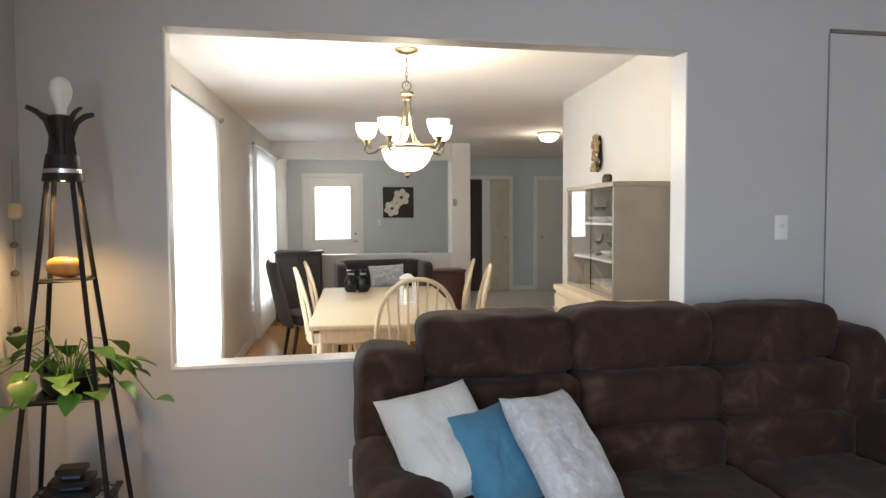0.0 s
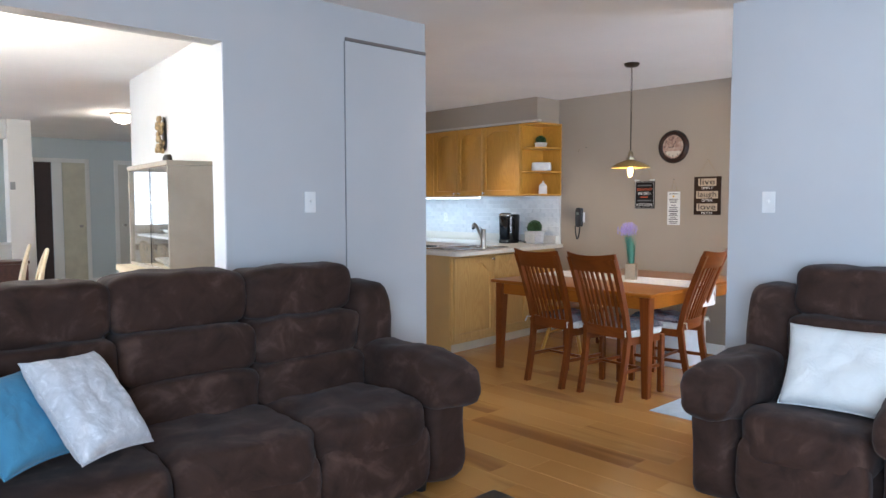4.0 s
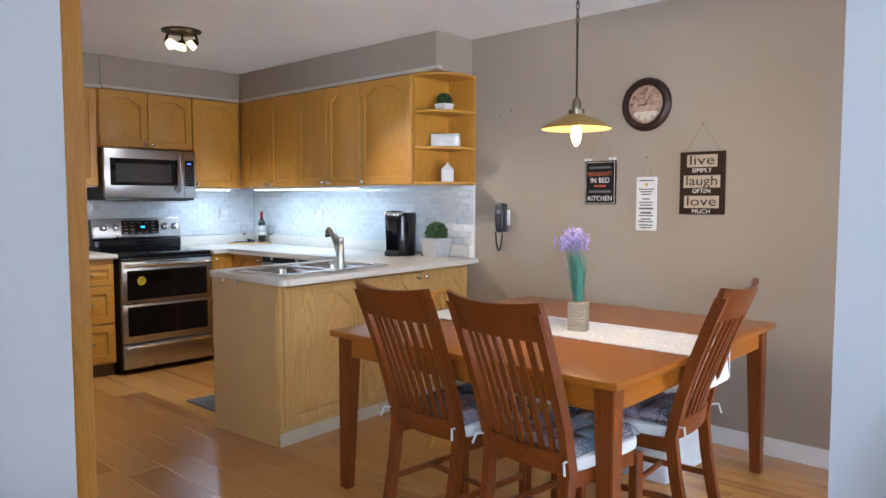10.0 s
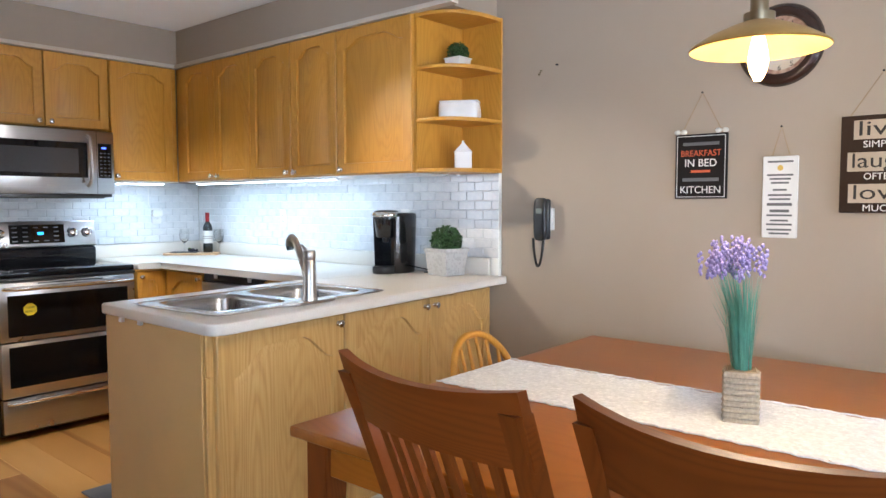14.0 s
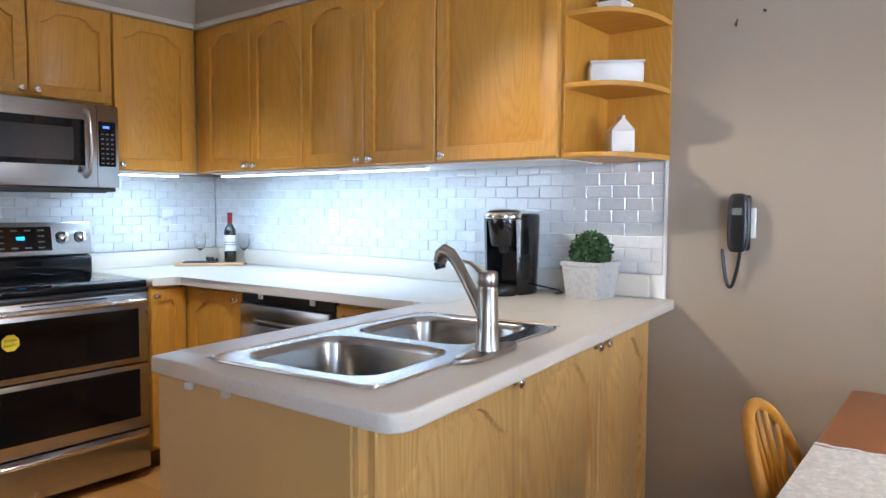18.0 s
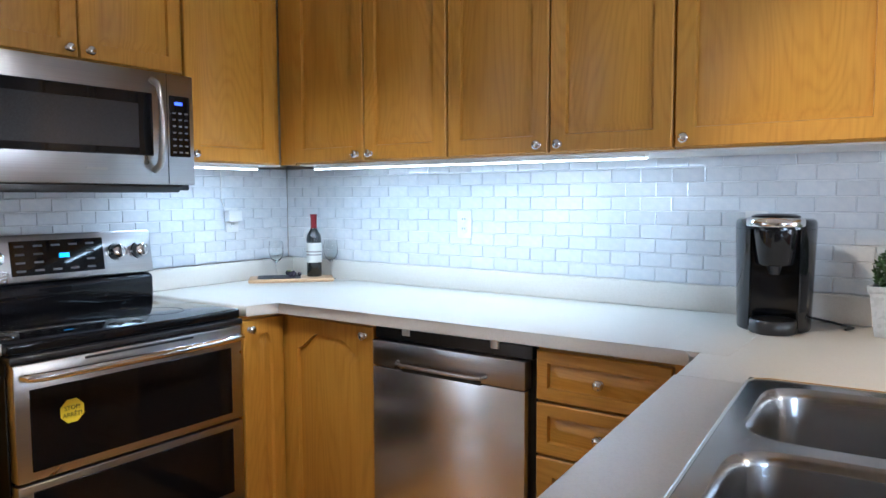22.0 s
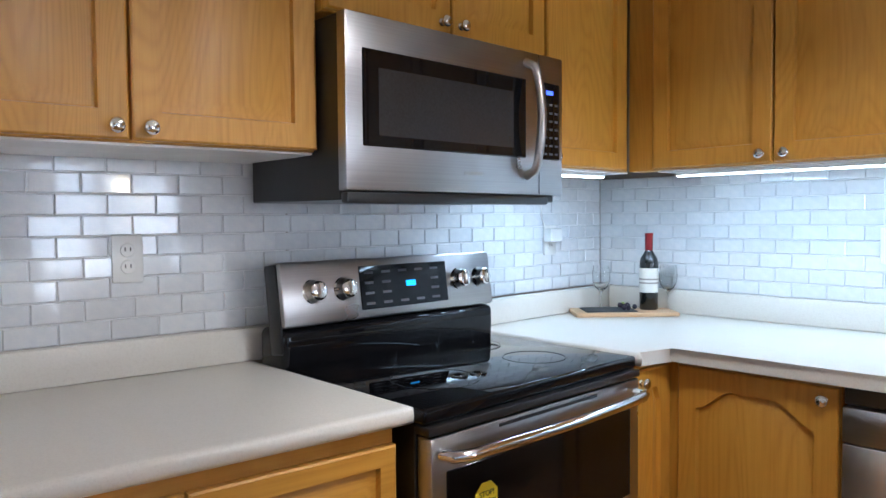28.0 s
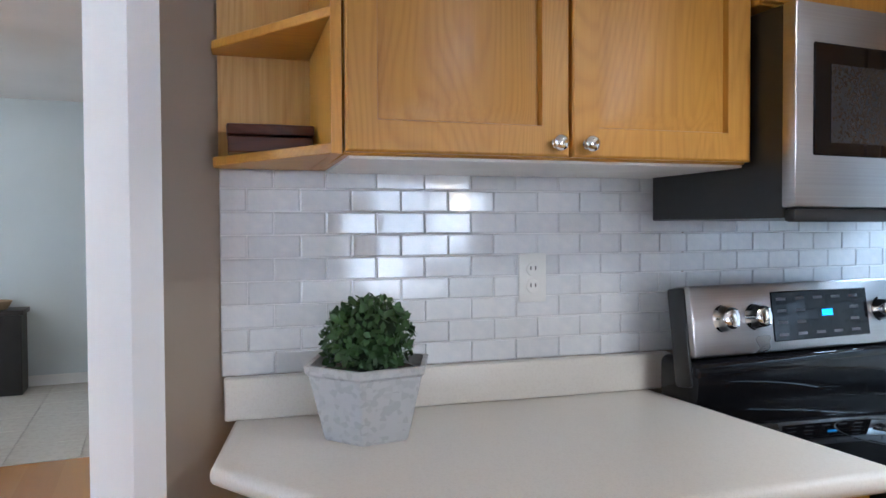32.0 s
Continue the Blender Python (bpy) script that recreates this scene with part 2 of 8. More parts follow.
def tile_glaze(name, lo, hi):
    """Glazed tile with soft marble clouds, each tile a little different and slightly wavy."""
    m, nt, b = nodes_of(name)
    v = coords(nt, varied=False, which="Object")
    info = nt.nodes.new("ShaderNodeObjectInfo")
    geo = nt.nodes.new("ShaderNodeNewGeometry")
    cloud = scaled(nt, noise_of(nt, v, 8.0, 5.0, 0.65, 1.2), -0.7, 1.7)
    tone = nt.nodes.new("ShaderNodeMath")
    tone.operation = "ADD"
    nt.links.new(info.outputs["Random"], tone.inputs[0])
    nt.links.new(geo.outputs["Random Per Island"], tone.inputs[1])
    frac = nt.nodes.new("ShaderNodeMath")
    frac.operation = "FRACT"
    nt.links.new(tone.outputs[0], frac.inputs[0])
    base = mix(nt, cloud, lo, hi)
    tint = nt.nodes.new("ShaderNodeHueSaturation")
    nt.links.new(scaled(nt, frac.outputs[0], 0.93, 1.05), tint.inputs["Value"])
    nt.links.new(base, tint.inputs["Color"])
    nt.links.new(tint.outputs["Color"], b.inputs["Base Color"])
    b.inputs["Roughness"].default_value = 0.06
    b.inputs["Specular IOR Level"].default_value = 0.62
    bump(nt, b, noise_of(nt, v, 14.0, 2.0), 0.03, 0.003)
    return m


def laminate_floor(name):
    """Glossy strip floor: each plank its own honey tone, long dark heartwood streaks."""
    m, nt, b = nodes_of(name)
    v = coords(nt, (9, 0.55, 9))
    w = coords(nt, (2.6, 0.22, 3))
    info = nt.nodes.new("ShaderNodeObjectInfo")
    geo = nt.nodes.new("ShaderNodeNewGeometry")
    add = nt.nodes.new("ShaderNodeMath")
    add.operation = "ADD"
    nt.links.new(info.outputs["Random"], add.inputs[0])
    nt.links.new(geo.outputs["Random Per Island"], add.inputs[1])
    fr = nt.nodes.new("ShaderNodeMath")
    fr.operation = "FRACT"
    nt.links.new(add.outputs[0], fr.inputs[0])
    tone = ramp(nt, fr.outputs[0], ((0.0, FLOOR[0]), (0.5, FLOOR[1]), (1.0, FLOOR[2])))
    grain = noise_of(nt, v, 1.6, 6.0, 0.6, 0.8)
    base = mix(nt, scaled(nt, grain, 0.1, 0.8), tone, FLOOR[1])
    streak = noise_of(nt, w, 0.9, 3.0, 0.5, 1.6)
    base = mix(nt, ramp(nt, streak, ((0.0, (0.75, 0.75, 0.75)), (0.33, (0.6, 0.6, 0.6)), (0.42, (0, 0, 0)), (1.0, (0, 0, 0)))), base, FLOOR[3])
    nt.links.new(base, b.inputs["Base Color"])
    nt.links.new(scaled(nt, noise_of(nt, coords(nt, varied=False), 2.0), 0.17, 0.28), b.inputs["Roughness"])
    b.inputs["Coat Weight"].default_value = 0.3
    b.inputs["Coat Roughness"].default_value = 0.15
    bump(nt, b, grain, 0.04, 0.001)
    return m


FLOOR = ((0.45, 0.20, 0.05), (0.54, 0.262, 0.068), (0.61, 0.325, 0.095), (0.20, 0.075, 0.022))
paint_living = painted("living_room_grey_paint", (0.50, 0.50, 0.50))
paint_kitchen = painted("kitchen_taupe_paint", (0.36, 0.30, 0.238))
paint_dining = painted("dining_cream_paint", (0.72, 0.70, 0.66))
paint_hall = painted("hall_blue_grey_paint", (0.58, 0.64, 0.665))
paint_trim = painted("white_trim_paint", (0.80, 0.80, 0.79), 0.3, 0.04)
paint_ceiling = painted("ceiling_white_paint", (0.80, 0.78, 0.76), 0.8, 0.3)
oak = timber("golden_oak", (0.41, 0.18, 0.017), (0.52, 0.25, 0.028), (0.585, 0.30, 0.04), "z", vary=0.06)
oak_x = timber("golden_oak_along", (0.41, 0.18, 0.017), (0.52, 0.25, 0.028), (0.585, 0.30, 0.04), "x", vary=0.06)
oak_y = timber("golden_oak_across", (0.41, 0.18, 0.017), (0.52, 0.25, 0.028), (0.585, 0.30, 0.04), "y", vary=0.06)
oak_in = plain("oak_edge_shadow", (0.25, 0.11, 0.03), 0.5)
# paler copy of the golden oak: daylight on the peninsula put into its colour
oak_daylit = timber("daylit_oak", (0.43, 0.23, 0.062), (0.59, 0.35, 0.105), (0.69, 0.46, 0.175), "z", 0.4, vary=0.05)
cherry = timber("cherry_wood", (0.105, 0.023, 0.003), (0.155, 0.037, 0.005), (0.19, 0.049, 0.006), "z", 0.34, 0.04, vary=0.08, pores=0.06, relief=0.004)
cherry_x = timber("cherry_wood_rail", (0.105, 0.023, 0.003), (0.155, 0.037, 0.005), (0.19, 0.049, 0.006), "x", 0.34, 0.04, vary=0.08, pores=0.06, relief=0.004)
# tabletop and aprons: about twice the tone of legs and chairs
cherry_y = timber("lighter_cherry_across", (0.275, 0.080, 0.006), (0.32, 0.100, 0.008), (0.355, 0.115, 0.009), "y", 0.28, 0.06, vary=0.04, pores=0.05, relief=0.002)
for m in (cherry, cherry_x, cherry_y):
    m.node_tree.nodes["Principled BSDF"].inputs["Specular IOR Level"].default_value = 0.32
cream_wood = timber("bleached_wood", (0.55, 0.43, 0.27), (0.66, 0.54, 0.36), (0.74, 0.63, 0.45), "z", 0.45, vary=0.05)
taupe_wood = plain("taupe_painted_wood", (0.36, 0.30, 0.23), 0.45)
dark_wood = timber("dark_red_wood", (0.03, 0.009, 0.006), (0.06, 0.017, 0.01), (0.09, 0.028, 0.015), "x", 0.35)
espresso = plain("espresso_wood", (0.018, 0.013, 0.011), 0.4, 0, 0.2)
floor_wood = laminate_floor("honey_laminate")
counter_top = speckled("pale_laminate", (0.72, 0.675, 0.605), (0.60, 0.55, 0.48), 300.0, 0.3, 0.3)
tile_mat = tile_glaze("pale_grey_glaze", (0.62, 0.64, 0.67), (0.80, 0.79, 0.78))
grout = plain("pale_grout", (0.82, 0.82, 0.82), 0.85, bumpy=0.2)
steel = brushed("brushed_steel", (0.42, 0.411, 0.406), 0.28, "x")
steel_v = brushed("brushed_steel_upright", (0.78, 0.77, 0.76), 0.26, "z")
sink_steel = brushed("sink_steel", (0.44, 0.435, 0.43), 0.2, "y")
chrome = plain("polished_chrome", (0.75, 0.74, 0.72), 0.1, 1.0, 0.04)
nickel = plain("satin_nickel", (0.43, 0.41, 0.38), 0.3, 1.0, 0.06)
black_glass = plain("black_glass", (0.005, 0.005, 0.006), 0.03, 0.0, 0.2, Specular_IOR_Level=0.28)
oven_glass = plain("dark_oven_glass", (0.005, 0.0045, 0.0045), 0.08, 0.0, 0.2, Specular_IOR_Level=0.28)
black_plastic = plain("black_plastic", (0.012, 0.012, 0.013), 0.3, 0.0, 0.2)
satin_black = plain("satin_black_metal", (0.018, 0.016, 0.016), 0.45, 0.2, 0.2, bumpy=0.05)
white_plastic = plain("white_plastic", (0.78, 0.77, 0.74), 0.35)
microsuede = woven("brown_microsuede", (0.042, 0.021, 0.0145), 260.0, 0.8, 0.06, 0.45, 7.0, (0.085, 0.048, 0.035))
suede_dark = woven("dark_brown_suede", (0.014, 0.007, 0.005), 200.0, 0.9, 0.02)
cotton_white = woven("white_cotton", (0.66, 0.66, 0.63), 500.0, 0.9, 0.2, 0.06, 7.0, None, 0.55)
pearl_cloth = woven("pearl_damask", (0.55, 0.56, 0.58), 400.0, 0.5, 0.3, 0.2, 26.0, (0.74, 0.75, 0.77), 0.5)
blue_cloth = woven("blue_cotton", (0.075, 0.23, 0.36), 500.0, 0.8, 0.2, 0.12, 6.0, None, 0.5)
lace = woven("white_lace", (0.82, 0.83, 0.85), 160.0, 0.9, 0.1, 0.16, 70.0)
grey_cloth = woven("charcoal_upholstery", (0.055, 0.045, 0.042), 400.0, 0.9, 0.2, 0.2, 4.0)
brass = plain("antique_brass", (0.26, 0.215, 0.14), 0.35, 1.0, 0.15)
bronze = plain("dark_bronze", (0.05, 0.035, 0.022), 0.4, 0.8, 0.2)
hutch_glass = clear("thin_hutch_glass", (0.97, 0.98, 0.98), 0.01, 1.15)
glass = clear("clear_glass", (0.97, 0.98, 0.98), 0.01)
stone_pot = speckled("grey_cement", (0.50, 0.50, 0.50), (0.34, 0.34, 0.34), 90.0, 0.85, 0.5)
leaf_box = plain("boxwood_leaf", (0.035, 0.085, 0.018), 0.5, 0, 0.35, 40.0)
leaf_pothos = plain("pothos_leaf", (0.075, 0.21, 0.028), 0.4, 0, 0.35, 14.0, Transmission_Weight=0.0, Subsurface_Weight=0.1)
leaf_grass = plain("teal_grass", (0.09, 0.28, 0.20), 0.5, 0, 0.3, 20.0)
bloom = plain("lavender_bloom", (0.26, 0.22, 0.48), 0.8, 0, 0.3, 60.0)
soil = plain("dark_soil", (0.03, 0.02, 0.013), 0.95, 0, 0.4, 60.0, 0.6)
rope = plain("jute_cord", (0.34, 0.24, 0.14), 0.9, 0, 0.2, 90.0, 0.4)
white_ceramic = plain("white_ceramic", (0.76, 0.75, 0.72), 0.3)
window_glow = glowing("daylight_behind_curtain", (1.0, 0.98, 0.95), 5.0)

# ---- builders ----
def M4(x=0, y=0, z=0, rx=0, ry=0, rz=0):
    return pose(x, y, z, rx, ry, rz)


def mesh_of(name, bm, material, smooth=True, angle=40):
    me = bpy.data.meshes.new(name)
    bmesh.ops.recalc_face_normals(bm, faces=bm.faces)
    if smooth:
        limit = radians(angle)
        for f in bm.faces:
            f.smooth = True
        for e in bm.edges:
            if len(e.link_faces) == 2 and e.calc_face_angle(0.0) > limit:
                e.smooth = False
    bm.to_mesh(me)
    bm.free()
    if material:
        me.materials.append(material)
    return me


def part(name, bm, material, parent=None, label="", smooth=True, angle=40):
    """Links a bmesh as one mesh object under a thing or a part."""
    ob = new(name, mesh_of(name, bm, material, smooth, angle))
    if parent:
        ob.parent = parent
    if label:
        ob["label"] = label
    return ob


def thing(name, m, label, category, group=""):
    """An Empty at the base of a thing."""
    ob = new(name)
    ob.empty_display_size = 0.05
    ob.matrix_basis = m
    return tagged(ob, label, category, group)


def setting(name, bm, material, label="", smooth=False):
    return tagged(part(name, bm, material, None, "", smooth), label, "", "", "structure")


def shift(bm, m, start=0):
    bm.verts.ensure_lookup_table()
    for v in bm.verts[start:]:
        v.co = m @ v.co
    return bm


def box(x0, x1, y0, y1, z0, z1, bevel=0.0, seg=2, bm=None):
    """A box between two corners, its edges rounded by bevel."""
    bm = bm or bmesh.new()
    made = bmesh.ops.create_cube(bm, size=1)["verts"]
    for v in made:
        v.co = Vector(((x0 + x1) / 2 + v.co.x * (x1 - x0), (y0 + y1) / 2 + v.co.y * (y1 - y0), (z0 + z1) / 2 + v.co.z * (z1 - z0)))
    if bevel:
        edges = list({e for v in made for e in v.link_edges})
        bmesh.ops.bevel(bm, geom=edges, offset=bevel, segments=seg, affect="EDGES", profile=0.5)
    return bm


def lathe(profile, n=24, m=None, bm=None):
    """A body of revolution about z, from (radius, height) pairs; ends with radius 0 close."""
    bm = bm or bmesh.new()
    rings = []
    for r, z in profile:
        if r < 1e-6:
            rings.append([bm.verts.new((0, 0, z))])
        else:
            rings.append([bm.verts.new((r * math.cos(2 * math.pi * k / n), r * math.sin(2 * math.pi * k / n), z)) for k in range(n)])
    for a, b in zip(rings, rings[1:]):
        for k in range(n):
            j = (k + 1) % n
            if len(a) == 1 and len(b) == 1:
                continue
            if len(a) == 1:
                bm.faces.new((a[0], b[j], b[k]))
            elif len(b) == 1:
                bm.faces.new((a[k], a[j], b[0]))
            else:
                bm.faces.new((a[k], a[j], b[j], b[k]))
    if m is not None:
        for ring in rings:
            for v in ring:
                v.co = m @ v.co
    return bm


def tube(points, r, n=8, bm=None, flat=1.0, closed=False):
    """A tube along points; r is one radius or one a point. flat squeezes it along its second axis."""
    bm = bm or bmesh.new()
    pts = [Vector(p) for p in points]
    rad = r if isinstance(r, (list, tuple)) else [r] * len(pts)
    count = len(pts)
    rings, side = [], None
    for i, p in enumerate(pts):
        if closed:
            d = (pts[(i + 1) % count] - pts[i - 1]).normalized()
        else:
            d = (pts[min(i + 1, count - 1)] - pts[max(i - 1, 0)]).normalized()
        if side is None:
            side = d.orthogonal().normalized() if abs(d.z) > 0.95 else d.cross(Vector((0, 0, 1))).normalized()
        side = (side - d * side.dot(d)).normalized()
        up = d.cross(side)
        rings.append([bm.verts.new(p + side * rad[i] * math.cos(2 * math.pi * k / n) + up * rad[i] * flat * math.sin(2 * math.pi * k / n)) for k in range(n)])
    pairs = list(zip(rings, rings[1:])) + ([(rings[-1], rings[0])] if closed else [])
    for a, b in pairs:
        for k in range(n):
            bm.faces.new((a[k], a[(k + 1) % n], b[(k + 1) % n], b[k]))
    if not closed:
        bm.faces.new(rings[0][::-1])
        bm.faces.new(rings[-1])
    return bm


def arc(n, f):
    return [f(k / (n - 1)) for k in range(n)]


def prism(poly, z0, z1, bevel=0.0, m=None, bm=None, seg=2):
    """A flat outline in x, y pulled from z0 to z1, then laid by m."""
    bm = bm or bmesh.new()
    low = [bm.verts.new((x, y, z0)) for x, y in poly]
    top = [bm.verts.new((x, y, z1)) for x, y in poly]
    faces = [bm.faces.new(low[::-1]), bm.faces.new(top)]
    count = len(poly)
    for k in range(count):
        faces.append(bm.faces.new((low[k], low[(k + 1) % count], top[(k + 1) % count], top[k])))
    made = low + top
    if bevel:
        rim = [e for f in faces[:2] for e in f.edges]
        res = bmesh.ops.bevel(bm, geom=rim, offset=bevel, segments=seg, affect="EDGES", profile=0.5)
        made = list({v for v in made if v.is_valid} | set(res["verts"]))
    if m is not None:
        for v in made:
            v.co = m @ v.co
    return bm


# the stretch left of the cooker runs a little askew
SKEW = Matrix.Translation((4.40, 6.37, 0)) @ Matrix.Rotation(radians(-5.6), 4, "Z") @ Matrix.Translation((-4.36, -6.34, 0))

PEN = Matrix.Translation((5.52, 3.80, 0)) @ Matrix.Rotation(radians(4.6), 4, "Z") @ Matrix.Translation((-5.55, -3.80, 0))   # the peninsula

XZ = Matrix(((1, 0, 0, 0), (0, 0, -1, 0), (0, 1, 0, 0), (0, 0, 0, 1)))  # outline x, y -> x, z, pulled towards -y


def ball(cx, cy, cz, rx, ry, rz, n=16, power=1.0, bm=None):
    """An ellipsoid; power under 1 squares it off towards a cushion."""
    bm = bm or bmesh.new()
    made = bmesh.ops.create_uvsphere(bm, u_segments=n, v_segments=max(6, n // 2), radius=1)["verts"]
    for v in made:
        c = [math.copysign(abs(a) ** power, a) for a in v.co]
        v.co = Vector((cx + rx * c[0], cy + ry * c[1], cz + rz * c[2]))
    return bm


def grid_pad(x0, x1, y0, y1, nx, ny, top, low, bm=None):
    """A closed pad over a rectangle: top(u, v) and low(u, v) give the heights."""
    bm = bm or bmesh.new()
    def at(u, v, f):
        return bm.verts.new((x0 + (x1 - x0) * u, y0 + (y1 - y0) * v, f(u, v)))
    a = [[at(i / nx, j / ny, top) for j in range(ny + 1)] for i in range(nx + 1)]
    b = [[at(i / nx, j / ny, low) for j in range(ny + 1)] for i in range(nx + 1)]
    for i in range(nx):
        for j in range(ny):
            bm.faces.new((a[i][j], a[i + 1][j], a[i + 1][j + 1], a[i][j + 1]))
            bm.faces.new((b[i][j], b[i][j + 1], b[i + 1][j + 1], b[i + 1][j]))
    for i in range(nx):
        bm.faces.new((a[i][0], b[i][0], b[i + 1][0], a[i + 1][0]))
        bm.faces.new((a[i][ny], a[i + 1][ny], b[i + 1][ny], b[i][ny]))
    for j in range(ny):
        bm.faces.new((a[0][j], a[0][j + 1], b[0][j + 1], b[0][j]))
        bm.faces.new((a[nx][j], b[nx][j], b[nx][j + 1], a[nx][j + 1]))
    return bm


def lettering(name, text, size, m, material, parent, label="", depth=0.0008, wide=0.0):
    """Text in the built-in font as a mesh part; wide stretches it to that width."""
    cu = bpy.data.curves.new(name, "FONT")
    cu.body, cu.size, cu.align_x, cu.align_y, cu.extrude = text, size, "CENTER", "CENTER", depth
    cu.resolution_u = 3
    tmp = bpy.data.objects.new(name, cu)
    me = bpy.data.meshes.new_from_object(tmp)
    bpy.data.objects.remove(tmp)
    if wide:
        xs = [v.co.x for v in me.vertices]
        k = wide / max(1e-6, max(xs) - min(xs))
        me.transform(Matrix.Diagonal((k, 1, 1, 1)))
    me.transform(m)
    me.name = name
    me.materials.clear()
    me.materials.append(material)
    ob = new(name, me)
    ob.parent = parent
    if label:
        ob["label"] = label
    return ob

# ---- the rooms ----
CEIL = 2.485
W1, W1B = 2.10, 2.22          # the wall between living and dining room
X2, Y3 = 5.95, 6.34           # the kitchen's two outer walls
FARY = 12.0                   # the foyer's end wall


def wall(name, pieces, material, label=""):
    bm = bmesh.new()
    for p in pieces:
        box(*p, bm=bm)
    return setting(name, bm, material, label)


def slanted(name, a, b, thick, z0, z1, material, holes=(), label="", side=1):
    """A wall from a to b in plan, thick to its side; holes are (from, to, low, high) along it."""
    a, b = Vector((*a, 0)), Vector((*b, 0))
    d = b - a
    m = Matrix.Translation(a) @ Matrix.Rotation(math.atan2(d.y, d.x), 4, "Z")
    bm, at, t0, t1 = bmesh.new(), 0.0, min(0, side * thick), max(0, side * thick)
    for u0, u1, w0, w1 in sorted(holes):
        box(at, u0, t0, t1, z0, z1, bm=bm)
        if w0 > z0:
            box(u0, u1, t0, t1, z0, w0, bm=bm)
        box(u0, u1, t0, t1, w1, z1, bm=bm)
        at = u1
    box(at, d.length, t0, t1, z0, z1, bm=bm)
    shift(bm, m)
    return setting(name, bm, material, label), m


# floor slabs under the boards and tiles
setting("floor", box(-1.7, 6.1, -3.8, 9.62, -0.12, -0.012), plain("subfloor", (0.12, 0.07, 0.035), 0.7), "honey-coloured laminate floor with dark streaks")
setting("floor_foyer", box(-1.7, 6.1, 9.622, 12.2, -0.16, -0.008), plain("foyer_grout", (0.45, 0.43, 0.40), 0.8), "pale ceramic tile floor of the foyer")
setting("ground", box(3.86, 6.9, -3.8, -1.43, -0.2, -0.13), plain("patio_slab", (0.42, 0.41, 0.39), 0.8, 0, 0.1, 3.0, 0.2), "pale patio slab outside the glass door")
setting("ceiling", box(-1.7, 6.2, -3.8, 12.2, CEIL, CEIL + 0.12), paint_ceiling, "white painted ceiling")

LY0, LY1 = -3.3, -1.1
wall("wall_living_west", [(-1.45, -1.33, -3.72, LY0, 0, CEIL), (-1.45, -1.33, LY1, W1B, 0, CEIL), (-1.45, -1.33, LY0, LY1, 0, 0.7), (-1.45, -1.33, LY0, LY1, 2.2, CEIL)], paint_living, "pale grey painted wall with a wide window")
wall("wall_living_south", [(-1.45, 3.78, -3.84, -3.72, 0, CEIL)], paint_living, "pale grey painted wall")
wall("wall_living_east", [(3.66, 3.78, -3.72, 0.588, 0, CEIL)], paint_living, "pale grey wall ending beside the kitchen")
OX0, OX1, OZ0, OZ1 = -0.82, 1.38, 0.875, 2.18
wall("wall_living_north", [(-1.33, OX0, W1, W1B, 0, CEIL), (OX1, 2.72, W1, W1B, 0, CEIL), (OX0, OX1, W1, W1B, 0, OZ0 - 0.01), (OX0, OX1, W1, W1B, OZ1, CEIL)], paint_living, "grey wall with a wide opening to the dining room")
wall("trim_opening_sill", [(OX0, OX1, W1 - 0.006, W1B + 0.006, OZ0 - 0.012, OZ0)], paint_trim, "white painted sill of the opening")
wall("trim_opening_jamb", [(OX0 - 0.001, OX0 + 0.006, W1 - 0.003, W1B, OZ0, OZ1 - 0.006), (OX1 - 0.006, OX1 + 0.001, W1 - 0.003, W1B, OZ0, OZ1 - 0.006)], paint_trim, "white painted jambs of the opening")

PX0, PX1, PS, PZ1 = 4.15, 5.83, -1.3, 2.05     # patio door in the south wall
wall("wall_dinette_south", [(3.78, PX0, PS - 0.12, PS, 0, CEIL), (PX1, X2 + 0.12, PS - 0.12, PS, 0, CEIL), (PX0, PX1, PS - 0.12, PS, PZ1, CEIL)], paint_kitchen, "taupe painted wall round the patio door")
wall("wall_kitchen_east", [(X2, X2 + 0.12, PS, Y3 + 0.15, 0, CEIL)], paint_kitchen, "taupe painted wall with clock and signs")
setting("wall_kitchen_north", shift(box(3.11, 4.42, Y3, Y3 + 0.12, 0, CEIL), SKEW, 0), paint_kitchen, "taupe painted wall end beside the cooker")
wall("wall_kitchen_cooker", [(4.40, X2, Y3 + 0.03, Y3 + 0.15, 0, CEIL)], paint_kitchen, "taupe painted wall behind the cooker")
wall("trim_soffit_east", [(5.58, X2, 3.54, Y3, 2.232, CEIL - 0.001)], paint_kitchen, "taupe boxed soffit above the cabinets")
setting("trim_soffit_end", shift(box(3.30, 4.39, 5.97, Y3, 2.232, CEIL - 0.001), SKEW), paint_kitchen, "taupe boxed soffit above the cabinets")
wall("trim_soffit_north", [(4.36, 5.58, 5.985, Y3 + 0.03, 2.232, CEIL - 0.002)], paint_kitchen, "taupe boxed soffit above the cabinets")

# dining room, hall and foyer
slanted("wall_dining_west", (-1.262, W1B), (-0.335, FARY), 0.12, 0, CEIL, paint_dining, [(1.15, 2.95, 0.35, 2.15), (5.35, 7.2, 0.35, 2.15)], "cream wall with two curtained windows", 1)
slanted("wall_dining_east", (1.72, W1B), (2.125, 5.40), 0.11, 0, CEIL, paint_dining, (), "cream wall beside the glass hutch", -1)
wall("wall_hall_north", [(-0.6, 6.1, FARY, FARY + 0.12, 0, CEIL)], paint_hall, "pale blue-grey wall of the foyer")
